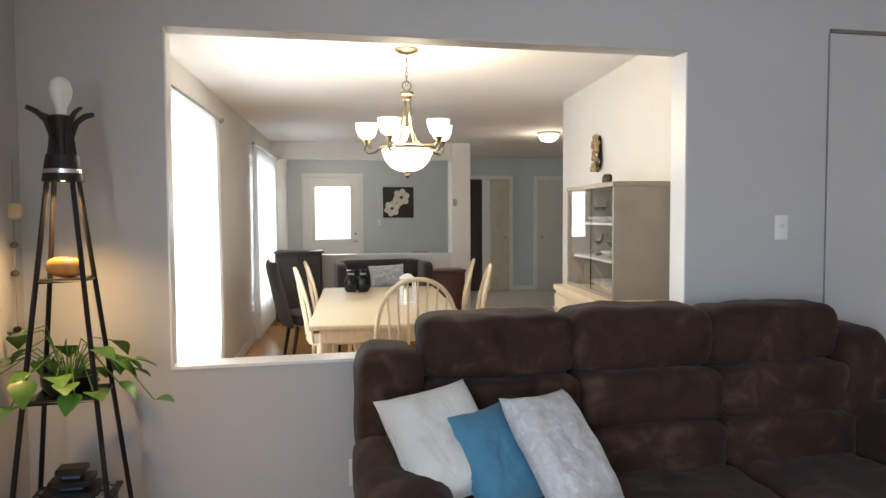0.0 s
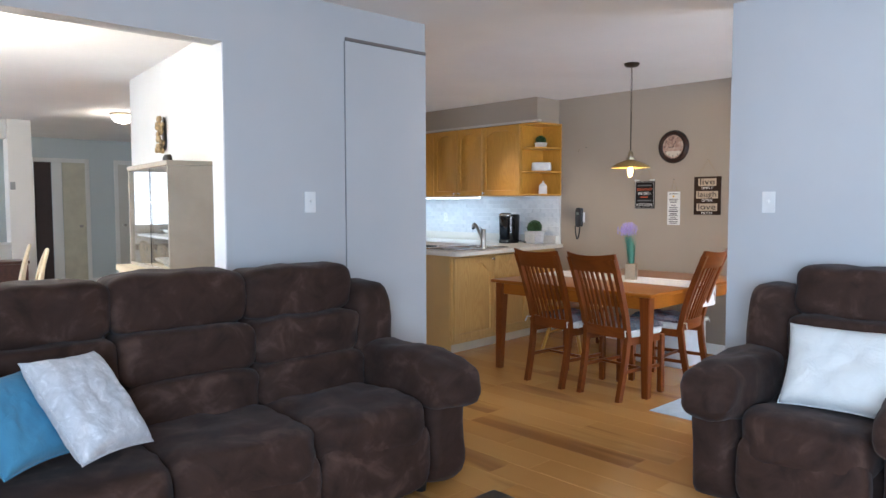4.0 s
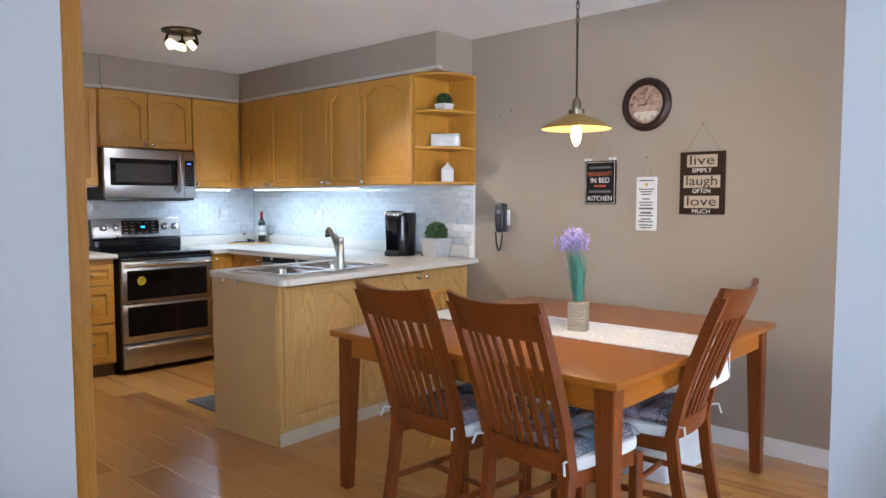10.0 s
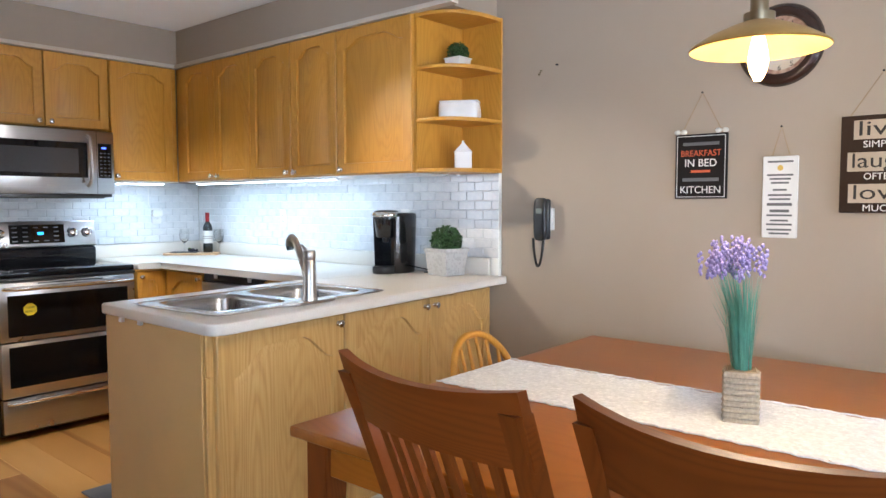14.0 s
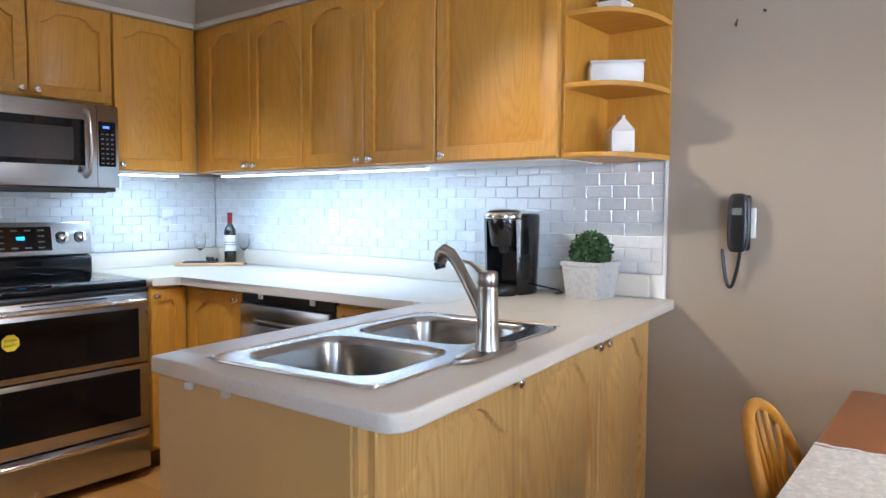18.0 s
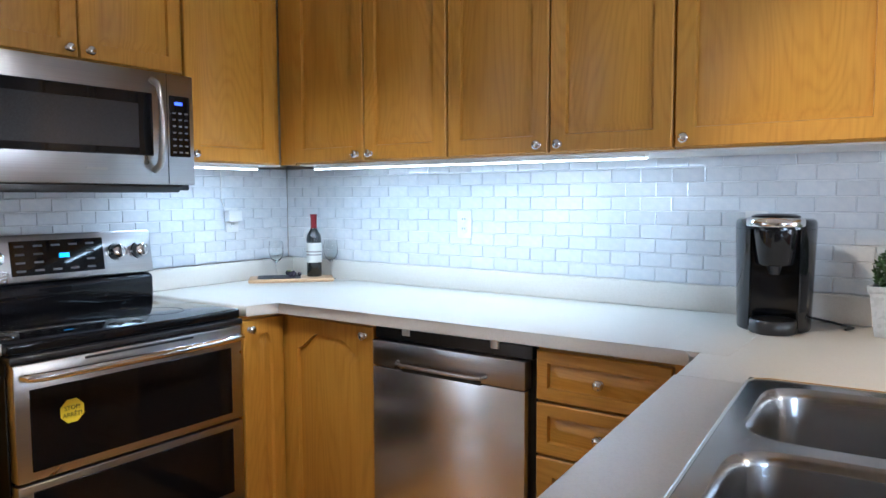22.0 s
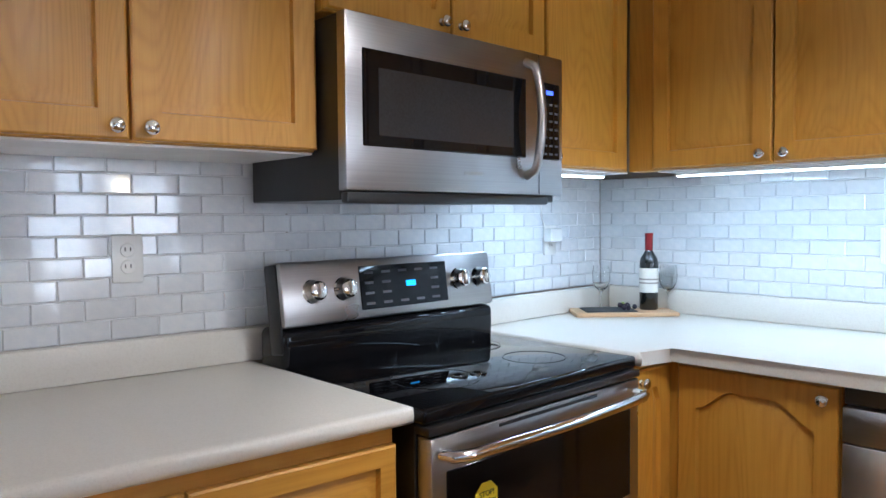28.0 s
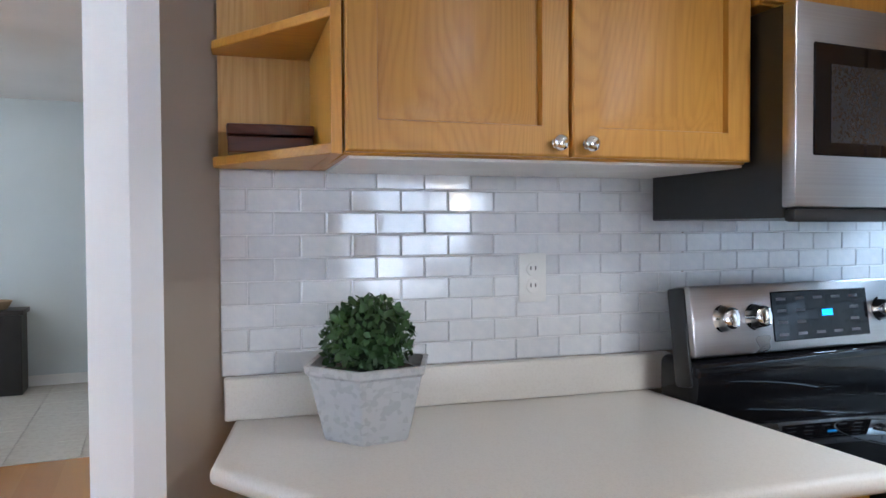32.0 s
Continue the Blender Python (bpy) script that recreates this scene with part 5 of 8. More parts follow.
def pillow(name, tl, tr, bl, thick, material, label, seed=0):
    """A square cushion through three of its corners, plump in the middle, pinched at the corners."""
    tl, tr, bl = Vector(tl), Vector(tr), Vector(bl)
    u, v = tr - tl, bl - tl
    nrm = u.cross(v).normalized()
    c = tl + u / 2 + v / 2
    bm = bmesh.new()
    n = 30
    rows = ([], [])
    for side in (0, 1):
        for i in range(n + 1):
            row = []
            for j in range(n + 1):
                a, b = 2 * i / n - 1, 2 * j / n - 1
                pinch = 1 - 0.075 * (1 - a * a) * b * b - 0.0
                pinch2 = 1 - 0.075 * (1 - b * b) * a * a
                t = thick * max(0.0, (1 - a ** 4) * (1 - b ** 4)) ** 0.5
                p = c + u / 2 * a * pinch2 + v / 2 * b * pinch
                t *= 1 + 0.12 * noise.noise(Vector((a * 3 + seed, b * 3, side)))
                fold = (0.008 * noise.noise(Vector((a * 5 + b * 4 + seed, b * 2.0, side * 4.0))) + 0.006 * noise.noise(Vector((a * 12 + seed, b * 5.0 - a * 3, side * 4.0)))) * max(0.0, (1 - a * a) * (1 - b * b))
                row.append(bm.verts.new(p + nrm * ((t + fold) * (1 if side else -1))))
            rows[side].append(row)
    for side in (0, 1):
        g = rows[side]
        for i in range(n):
            for j in range(n):
                bm.faces.new((g[i][j], g[i + 1][j], g[i + 1][j + 1], g[i][j + 1]))
    bmesh.ops.remove_doubles(bm, verts=bm.verts, dist=0.0012)
    th = thing(name, M4(*c), label, "cushion")
    part("cover", shift(bm, Matrix.Translation(-c)), material, th, "", True, 80)
    ring = []
    for a0, b0, a1, b1 in ((-1, -1, 1, -1), (1, -1, 1, 1), (1, 1, -1, 1), (-1, 1, -1, -1)):
        for k in range(8):
            s = k / 8
            a, b = a0 + (a1 - a0) * s, b0 + (b1 - b0) * s
            ring.append(u / 2 * a * (1 - 0.075 * (1 - b * b) * a * a) + v / 2 * b * (1 - 0.075 * (1 - a * a) * b * b))
    part("seam", tube(ring, 0.003, 6, None, 1.0, True), material, th)
    return th


pillow("throw_pillow", (-0.106, 1.50, 0.847), (0.226, 1.63, 0.874), (0.0, 1.24, 0.56), 0.075, cotton_white, "white cotton throw pillow leaning on the sofa", 1)
pillow("throw_pillow", (0.104, 1.43, 0.80), (0.35, 1.58, 0.80), (0.20, 1.20, 0.545), 0.065, blue_cloth, "blue cotton throw pillow leaning on the sofa", 2)
pillow("throw_pillow", (0.293, 1.40, 0.859), (0.575, 1.56, 0.835), (0.40, 1.13, 0.56), 0.065, pearl_cloth, "pearl grey damask throw pillow on the sofa", 3)
pillow("throw_pillow", (3.17, 0.05, 0.82), (3.19, -0.43, 0.82), (2.93, 0.005, 0.50), 0.08, cotton_white, "white cotton throw pillow on the armchair", 4)

# low dark table before the sofa
ot = thing("coffee_table", M4(0.9, 0.0, 0), "low dark coffee table with square legs", "table")
part("tabletop", box(0, 0.56, 0.02, 0.355, 0.385, 0.42, 0.006, 2), espresso, ot)
for x in (0.03, 0.48):
    for y in (0.04, 0.285):
        part("leg", box(x, x + 0.05, y, y + 0.05, 0, 0.384, 0.003, 1), espresso, ot)

# slim panel and shadow line on the grey wall
pn = thing("wall_panel", M4(2.112, W1, 0), "tall grey panel with a shadow line above", "wall panel")
part("panel", box(0, 0.606, -0.010, -0.001, 0.0, 2.292, 0.002, 1), paint_living, pn)
part("shadow_strip", box(0.0, 0.606, -0.012, -0.002, 2.294, 2.312, 0.001, 1), plain("brown_strip", (0.18, 0.15, 0.13), 0.6), pn)
part("edge_seam", box(-0.0045, -0.001, -0.008, -0.001, 0.0, 2.29), plain("dark_seam", (0.22, 0.22, 0.22), 0.7), pn)

# corner floor lamp with shelves
FL = thing("floor_lamp", M4(-1.09, 1.76, 0), "black metal corner floor lamp with three glass shelves", "floor lamp")
def leg_at(k, z):
    a = radians(45 + 90 * k)
    r = 0.275 - 0.225 * z / 1.6
    return Vector((r * math.cos(a), r * math.sin(a), z))
for k in range(4):
    a = radians(45 + 90 * k)
    pts = [leg_at(k, z) for z in (0, 0.4, 0.8, 1.2, 1.5, 1.62, 1.72)]
    flare = [Vector((r * math.cos(a), r * math.sin(a), z)) for r, z in ((0.05, 1.77), (0.08, 1.795), (0.112, 1.806))]
    part("leg", tube(pts + flare, [0.0095] * 7 + [0.0105, 0.010, 0.008], 8, None, 0.6), satin_black, FL)
part("socket_cup", lathe([(0.014, 1.66), (0.02, 1.70), (0.026, 1.75), (0.038, 1.775), (0.042, 1.785), (0.034, 1.79), (0, 1.79)], 20), satin_black, FL)
part("shade", lathe([(0.045, 1.66), (0.06, 1.575), (0.064, 1.575), (0.05, 1.662)], 24), satin_black, FL)
part("shade_band", lathe([(0.0545, 1.615), (0.0585, 1.615), (0.0605, 1.593), (0.0565, 1.593)], 24), chrome, FL)
part("bulb", lathe([(0.0, 1.79), (0.016, 1.792), (0.017, 1.815), (0.033, 1.85), (0.036, 1.875), (0.028, 1.902), (0.012, 1.915), (0, 1.917)], 20), plain("frosted_bulb", (0.80, 0.80, 0.78), 0.35), FL, "white unlit bulb")
part("lit_bulb", lathe([(0, 1.575), (0.02, 1.58), (0.03, 1.60), (0.02, 1.63), (0, 1.64)], 16), glowing("amber_bulb", (1.0, 0.62, 0.25), 14.0), FL, "warm lit bulb")
for z, r in ((1.25, 0.125), (0.865, 0.185), (0.42, 0.245)):
    ring = [(r * math.cos(radians(a)), r * math.sin(radians(a)), z) for a in range(0, 360, 15)]
    hoop = part("shelf_ring", tube([leg_at(k, z) * 0.98 + Vector((0, 0, z * 0.02)) for k in range(4)], 0.006, 6, None, 1.0, True), satin_black, FL)
    poly = [tuple((leg_at(k, z) * 0.95).xy) for k in range(4)]
    part("shelf", prism(poly, z + 0.004, z + 0.011, 0.001, None, None, 1), plain("tinted_shelf_glass", (0.10, 0.08, 0.06), 0.08) if z == 1.25 else bpy.data.materials["tinted_shelf_glass"], hoop)


def leaf_mesh(bm, base, tip_dir, side, ln, wd, curl):
    """One heart-shaped leaf with a folded midrib."""
    n = 6
    left, mid, right = [], [], []
    up = side.cross(tip_dir).normalized()
    for k in range(n + 1):
        s = k / n
        w = wd * (math.sin(math.pi * s ** 0.65)) ** 0.9 if 0 < s < 1 else 0.002
        p = base + tip_dir * ln * s - up * curl * ln * s * s
        mid.append(bm.verts.new(p))
        left.append(bm.verts.new(p + side * w + up * w * 0.25))
        right.append(bm.verts.new(p - side * w + up * w * 0.25))
    for k in range(n):
        bm.faces.new((left[k], mid[k], mid[k + 1], left[k + 1]))
        bm.faces.new((mid[k], right[k], right[k + 1], mid[k + 1]))


def trailing_plant(m, label, leaves, seed, pot_r, reach, size, name="trailing_plant", droop=0.6, up=0.15):
    rnd = random.Random(seed)
    th = thing(name, m, label, "plant")
    part("bowl", lathe([(0, 0), (pot_r * 0.75, 0), (pot_r, 0.03), (pot_r * 1.02, 0.06), (pot_r * 0.94, 0.06), (pot_r * 0.9, 0.045), (0, 0.045)], 24), black_plastic, th, "dark glazed bowl")
    part("soil", lathe([(0, 0.05), (pot_r * 0.92, 0.047)], 16), soil, th)
    stems = bmesh.new()
    for i in range(leaves):
        a = 2 * math.pi * (i + rnd.random() * 0.7) / leaves
        r = reach * (0.35 + 0.65 * rnd.random())
        h = up + 0.12 * rnd.random() - droop * max(0, r - pot_r) * (0.3 + rnd.random())
        end = Vector((r * math.cos(a), r * math.sin(a), 0.05 + h))
        mid = Vector((end.x * 0.5, end.y * 0.5, 0.06 + max(h, 0.05) * 0.9 + 0.03))
        root = Vector((0.25 * pot_r * math.cos(a), 0.25 * pot_r * math.sin(a), 0.045))
        tube([root, (root + mid) / 2 + Vector((0, 0, 0.015)), mid, end], 0.0022, 5, stems)
        d = Vector((math.cos(a + rnd.uniform(-0.7, 0.7)), math.sin(a + rnd.uniform(-0.7, 0.7)), rnd.uniform(-0.8, 0.15))).normalized()
        s = d.cross(Vector((0, 0, 1))).normalized()
        bm = bmesh.new()
        leaf_mesh(bm, end, d, s, size * rnd.uniform(0.75, 1.2), size * 0.46, 0.25)
        part("leaf", bm, leaf_pothos, th)
    part("stem", stems, plain("green_vine", (0.10, 0.22, 0.03), 0.5) if "green_vine" not in bpy.data.materials else bpy.data.materials["green_vine"], th)
    return th


trailing_plant(M4(-1.09, 1.76, 0.877), "green trailing vine in a dark bowl on the lamp shelf", 30, 8, 0.085, 0.27, 0.085, "trailing_plant", 0.9, 0.05)
shell = thing("ornament_shell", M4(-1.09, 1.76, 1.262), "rounded amber stone ornament on the lamp shelf", "ornament")
part("stone", soft(-0.055, 0.055, -0.04, 0.04, 0, 0.065, 2.6, 8, 0.008, 3), plain("amber_stone", (0.45, 0.22, 0.06), 0.35, 0, 0.3, 25.0, 0.2), shell)
fb = thing("tabletop_fountain", M4(-1.09, 1.76, 0.432), "black stepped tabletop fountain with pebbles", "fountain")
part("basin", box(-0.12, 0.12, -0.1, 0.1, 0, 0.08, 0.01, 2), satin_black, fb)
part("basin_lip", box(-0.135, 0.135, -0.115, 0.115, 0.08, 0.092, 0.004, 1), satin_black, fb)
rnd = random.Random(2)
peb = bmesh.new()
for k in range(70):
    ball(rnd.uniform(-0.115, 0.115), rnd.uniform(-0.095, 0.095), 0.095, 0.011, 0.009, 0.006, 6, 1.0, peb)
tagged(part("pebbles", peb, plain("grey_pebbles", (0.35, 0.33, 0.30), 0.6, 0, 0.4, 90.0), fb), "", "", "", "stuff")
for k, (w, z) in enumerate(((0.085, 0.10), (0.065, 0.135), (0.045, 0.17))):
    part("step", box(-w, w, -w * 0.8, w * 0.8, z, z + 0.022, 0.003, 1), satin_black, fb)
    part("support", box(-w * 0.6, w * 0.6, -w * 0.5, w * 0.5, z - 0.014, z, 0.002, 1), plain("blue_slate", (0.10, 0.16, 0.25), 0.3) if k == 0 else bpy.data.materials["blue_slate"], fb)
ch = thing("wind_chime", M4(-1.315, 1.98, 1.05), "hanging bead and angel chime by the wall", "ornament")
part("string", tube([(0, 0, 0), (0, 0, 0.62)], 0.0012, 5), rope, ch)
part("angel", soft(-0.03, 0.03, -0.008, 0.008, 0.40, 0.46, 3, 5, 0.004), plain("pale_gold", (0.6, 0.48, 0.28), 0.4, 0.4), ch)
for z in (0.0, 0.20, 0.30):
    part("bead", ball(0, 0, z + 0.01, 0.014, 0.014, 0.012, 10), brass if z else satin_black, ch)

# the wide window behind, seen only in reflections
wi = tagged(new("window_1"), "wide white living room window", "", "", "structure")
for p in ((LY0, LY1, 0.7, 0.76), (LY0, LY1, 2.14, 2.2), (LY0, LY0 + 0.06, 0.76, 2.14), (-2.23, -2.17, 0.76, 2.14), (LY1 - 0.06, LY1, 0.76, 2.14)):
    part("window_frame", box(-1.43, -1.36, *p), paint_trim, wi)
for y0, y1 in ((LY0 + 0.06, -2.23), (-2.17, LY1 - 0.06)):
    pane = part("pane", box(-1.402, -1.397, y0, y1, 0.76, 2.14), glass, wi)
    pane.visible_shadow = False

# ---- dinette ----
def patch_material():
    m, nt, b = nodes_of("patchwork_cotton")
    v = coords(nt, (1, 1, 1))
    vor = put_in(nt, "ShaderNodeTexVoronoi", Scale=15.0, Randomness=0.05)
    vor.distance = "CHEBYCHEV"
    nt.links.new(v, vor.inputs["Vector"])
    sep = nt.nodes.new("ShaderNodeSeparateColor")
    nt.links.new(vor.outputs["Color"], sep.inputs["Color"])
    sq = ramp(nt, sep.outputs["Red"], ((0.0, (0.05, 0.022, 0.022)), (0.22, (0.20, 0.085, 0.09)), (0.42, (0.20, 0.27, 0.32)), (0.58, (0.035, 0.035, 0.055)), (0.76, (0.36, 0.27, 0.25)), (1.0, (0.07, 0.11, 0.17))))
    print_ = noise_of(nt, v, 150.0, 2.0)
    base = mix(nt, ramp(nt, print_, ((0.52, (0, 0, 0)), (0.62, (0.6, 0.6, 0.6)))), sq, (0.48, 0.42, 0.40))
    nt.links.new(base, b.inputs["Base Color"])
    b.inputs["Roughness"].default_value = 0.9
    bump(nt, b, print_, 0.2, 0.001)
    return m


patch_cloth = patch_material()
tb = thing("dinner_table", M4(4.12, 1.335, 0, 0, 0, 1.0), "square cherry wood table with tapered legs", "table")
TX, TY = 1.60, 1.48
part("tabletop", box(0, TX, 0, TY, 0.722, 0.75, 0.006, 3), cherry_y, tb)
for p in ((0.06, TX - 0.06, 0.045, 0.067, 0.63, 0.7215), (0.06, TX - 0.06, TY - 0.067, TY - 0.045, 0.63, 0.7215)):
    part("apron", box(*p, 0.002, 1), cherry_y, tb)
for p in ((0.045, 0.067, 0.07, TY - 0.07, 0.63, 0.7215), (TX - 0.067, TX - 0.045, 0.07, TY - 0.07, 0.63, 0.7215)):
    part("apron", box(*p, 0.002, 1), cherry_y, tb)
for x, sx in ((0.03, 1), (TX - 0.03, -1)):
    for y, sy in ((0.03, 1), (TY - 0.03, -1)):
        bm = bmesh.new()
        for v in bmesh.ops.create_cube(bm, size=1)["verts"]:
            k = 0.078 if v.co.z > 0 else 0.05
            v.co = Vector((x + sx * k * (v.co.x * sx + 0.5), y + sy * k * (v.co.y * sy + 0.5), 0.7215 if v.co.z > 0 else 0))
        bmesh.ops.bevel(bm, geom=list(bm.edges), offset=0.004, segments=2, affect="EDGES")
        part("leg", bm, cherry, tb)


def slat_chair():
    """Tall slat-back chair facing +y, its back feet at y = 0."""
    th = thing("dining_chair", M4(0, 0, 0), "cherry wood slat-back dining chair with a patchwork cushion", "chair", "chairs round the table")
    W = 0.185
    def back_y(z):
        return -0.015 + 0.05 * math.sin(min(z / 0.46, 1) * math.pi / 2) - 0.19 * max(0, (z - 0.46) / 0.57) ** 1.25
    for s in (-1, 1):
        pts = [(s * (W - 0.01 + 0.02 * z), back_y(z) - 0.03 * (1 - min(z / 0.45, 1)), z) for z in (0, 0.15, 0.3, 0.45, 0.6, 0.75, 0.9, 1.0)]
        bm = bmesh.new()
        prev = None
        for x, y, z in pts:
            hw, hd = 0.017, 0.021
            ring = [bm.verts.new((x + a, y + b, z)) for a, b in ((-hw, -hd), (hw, -hd), (hw, hd), (-hw, hd))]
            if prev:
                for k in range(4):
                    bm.faces.new((prev[k], prev[(k + 1) % 4], ring[(k + 1) % 4], ring[k]))
            else:
                bm.faces.new(ring[::-1])
            prev = ring
        bm.faces.new(prev)
        part("back_post", bm, cherry, th)
    # rails bowed backwards
    def rail(z0, z1, thick, bow, name, half, lift=0.0):
        bm = bmesh.new()
        n = 10
        rows = []
        for k in range(n + 1):
            u = 2 * k / n - 1
            y0 = back_y((z0 + z1) / 2) - bow * (1 - u * u)
            dz = lift * u * u
            rows.append([bm.verts.new((half * u, y0 + a + (back_y(z) - back_y((z0 + z1) / 2)), z + (dz if z == z1 else 0))) for a, z in ((-thick, z0), (thick, z0), (thick, z1), (-thick, z1))])
        for a, b in zip(rows, rows[1:]):
            for k in range(4):
                bm.faces.new((a[k], a[(k + 1) % 4], b[(k + 1) % 4], b[k]))
        bm.faces.new(rows[0][::-1])
        bm.faces.new(rows[-1])
        part(name, bm, cherry_x, th)
    rail(0.905, 1.02, 0.011, 0.035, "top_rail", W + 0.028, 0.018)
    rail(0.435, 0.51, 0.011, 0.02, "lower_rail", W - 0.005)
    for k in range(7):
        u = (k - 3) / 3.9
        bm = bmesh.new()
        prev = None
        for z in (0.505, 0.6, 0.7, 0.8, 0.91):
            bow = (0.02 + 0.015 * (z - 0.5) / 0.4) * (1 - u * u)
            x = u * (W - 0.02 + 0.02 * (z - 0.5))
            y = back_y(z) - bow
            ring = [bm.verts.new((x + a, y + b, z)) for a, b in ((-0.0105, -0.006), (0.0105, -0.006), (0.0105, 0.006), (-0.0105, 0.006))]
            if prev:
                for j in range(4):
                    bm.faces.new((prev[j], prev[(j + 1) % 4], ring[(j + 1) % 4], ring[j]))
            prev = ring
        part("slat", bm, cherry, th)
    for s in (-1, 1):
        part("front_leg", box(s * (W - 0.0) - 0.02, s * W + 0.02, 0.40, 0.44, 0, 0.43, 0.004, 1), cherry, th)
        part("seat_rail", box(s * (W - 0.005) - 0.01, s * (W - 0.005) + 0.01, 0.05, 0.40, 0.385, 0.44, 0.002, 1), cherry, th)
        part("side_stretcher", box(s * (W - 0.005) - 0.009, s * (W - 0.005) + 0.009, 0.0, 0.41, 0.19, 0.215, 0.003, 1), cherry, th)
    part("seat_rail", box(-W + 0.02, W - 0.02, 0.41, 0.43, 0.385, 0.44, 0.002, 1), cherry, th)
    part("cross_stretcher", box(-W + 0.01, W - 0.01, 0.20, 0.22, 0.193, 0.212, 0.003, 1), cherry, th)
    part("seat", soft(-W - 0.015, W + 0.015, 0.03, 0.455, 0.435, 0.492, 6, 8, 0.002, 1), cotton_white, th, "white upholstered seat pad")
    def puff(u, v):
        q = abs(math.sin(math.pi * 3 * u) * math.sin(math.pi * 3 * v)) ** 0.5
        rim = min(1.0, 12 * min(u, 1 - u), 12 * min(v, 1 - v)) ** 0.5
        return 0.49 + 0.045 * rim * (0.62 + 0.38 * q)
    part("seat_cushion", grid_pad(-W + 0.005, W - 0.005, 0.05, 0.45, 24, 24, puff, lambda u, v: 0.486), patch_cloth, th, "tufted patchwork cotton cushion", True)
    for s in (-1, 1):
        part("cushion_tie", tube([(s * (W - 0.02), 0.05, 0.50), (s * (W + 0.012), 0.0, 0.495), (s * (W + 0.018), -0.02, 0.50), (s * (W + 0.03), -0.03, 0.46)], 0.0045, 6), cotton_white, th)
    return th


chair = slat_chair()
chair.matrix_basis = M4(4.017, 1.645, 0, 0, 0, -95.7)
copy_thing(chair, M4(4.018, 2.143, 0, 0, 0, -94.3))
c3 = copy_thing(chair, M4(4.79, 1.352, 0, 0, 0, 5))
c3["label"] = "cherry wood slat-back dining chair at the table's end"


def bow_chair(m, label, wood, h=0.92, w=0.2, group="", spindles=6):
    """Bow-back spindle chair facing +y."""
    th = thing("spindle_chair", m, label, "chair", group)
    part("seat", soft(-0.22, 0.22, -0.02, 0.42, 0.43, 0.468, 5, 8, 0.0, 0), wood, th)
    def bow(u):
        a = math.pi * u
        return Vector((-w * math.cos(a) * (1 + 0.08 * math.sin(a)), 0.0 - 0.11 * math.sin(a), 0.46 + (h - 0.46) * math.sin(a) ** 0.55))
    part("bow", tube([bow(k / 22) for k in range(23)], 0.014, 10), wood, th)
    for k in range(spindles):
        u = -1 + 2 * (k + 1) / (spindles + 1)
        a = math.acos(-u * 0.92)
        top = bow(a / math.pi)
        part("spindle", tube([(u * w * 0.8, 0.0, 0.46), ((u * w * 0.8 + top.x) / 2, (top.y) / 2 - 0.005, (0.46 + top.z) / 2), top], [0.008, 0.009, 0.006], 8), wood, th)
    for x, y in ((-0.15, 0.05), (0.15, 0.05), (-0.15, 0.35), (0.15, 0.35)):
        part("leg", tube([(x * 1.25, y + (0.06 if y > 0.2 else -0.08), 0), (x * 1.12, y, 0.24), (x, y, 0.435)], [0.012, 0.019, 0.014], 10), wood, th)
    part("stretcher", tube([(-0.17, 0.02, 0.2), (0, 0.02, 0.205), (0.17, 0.02, 0.2)], [0.008, 0.012, 0.008], 8), wood, th)
    return th


bow_chair(M4(5.0, 2.835, 0, 0, 0, 183), "golden oak bow-back spindle chair behind the table", oak, 0.84, 0.19)

# runner with a scalloped edge, hanging over the near end
rn = thing("table_runner", M4(4.70, 1.356, 0.75, 0, 0, 1.0), "white crocheted table runner hanging over the end", "tablecloth")
def runner():
    bm = bmesh.new()
    path = [(TY - 0.012, 0.0025)] + [(TY - 0.012 - (TY - 0.012) * k / 60, 0.0025) for k in range(1, 60)] + [(0.0, 0.002), (-0.008, -0.006)] + [(-0.010 - 0.004 * math.sin(k), -0.006 - 0.018 * k) for k in range(1, 10)]
    rows = []
    dist = 0.0
    for k, (y, z) in enumerate(path):
        if k:
            dist += math.hypot(y - path[k - 1][0], z - path[k - 1][1])
        wob = 0.006 * math.sin(dist * 2 * math.pi / 0.03)
        rows.append([bm.verts.new((x, y, z)) for x in (-wob, 0.03, 0.1, 0.2, 0.3, 0.37, 0.40 + wob)])
    for a, b in zip(rows, rows[1:]):
        for j in range(6):
            bm.faces.new((a[j], a[j + 1], b[j + 1], b[j]))
    return bm
part("cloth", runner(), lace, rn, "", True, 60)
for x in (-0.006, 0.406):
    part("border", tube([(x + 0.005 * math.sin(k * 2.1), TY - 0.012 - (TY - 0.012) * k / 70, 0.004) for k in range(71)] + [(x, -0.012, -0.01), (x, -0.014, -0.16)], 0.0028, 5), lace, rn, "scalloped crocheted border")
ob = rn.children[0]
sol = ob.modifiers.new("thickness", "SOLIDIFY")
sol.thickness = 0.002

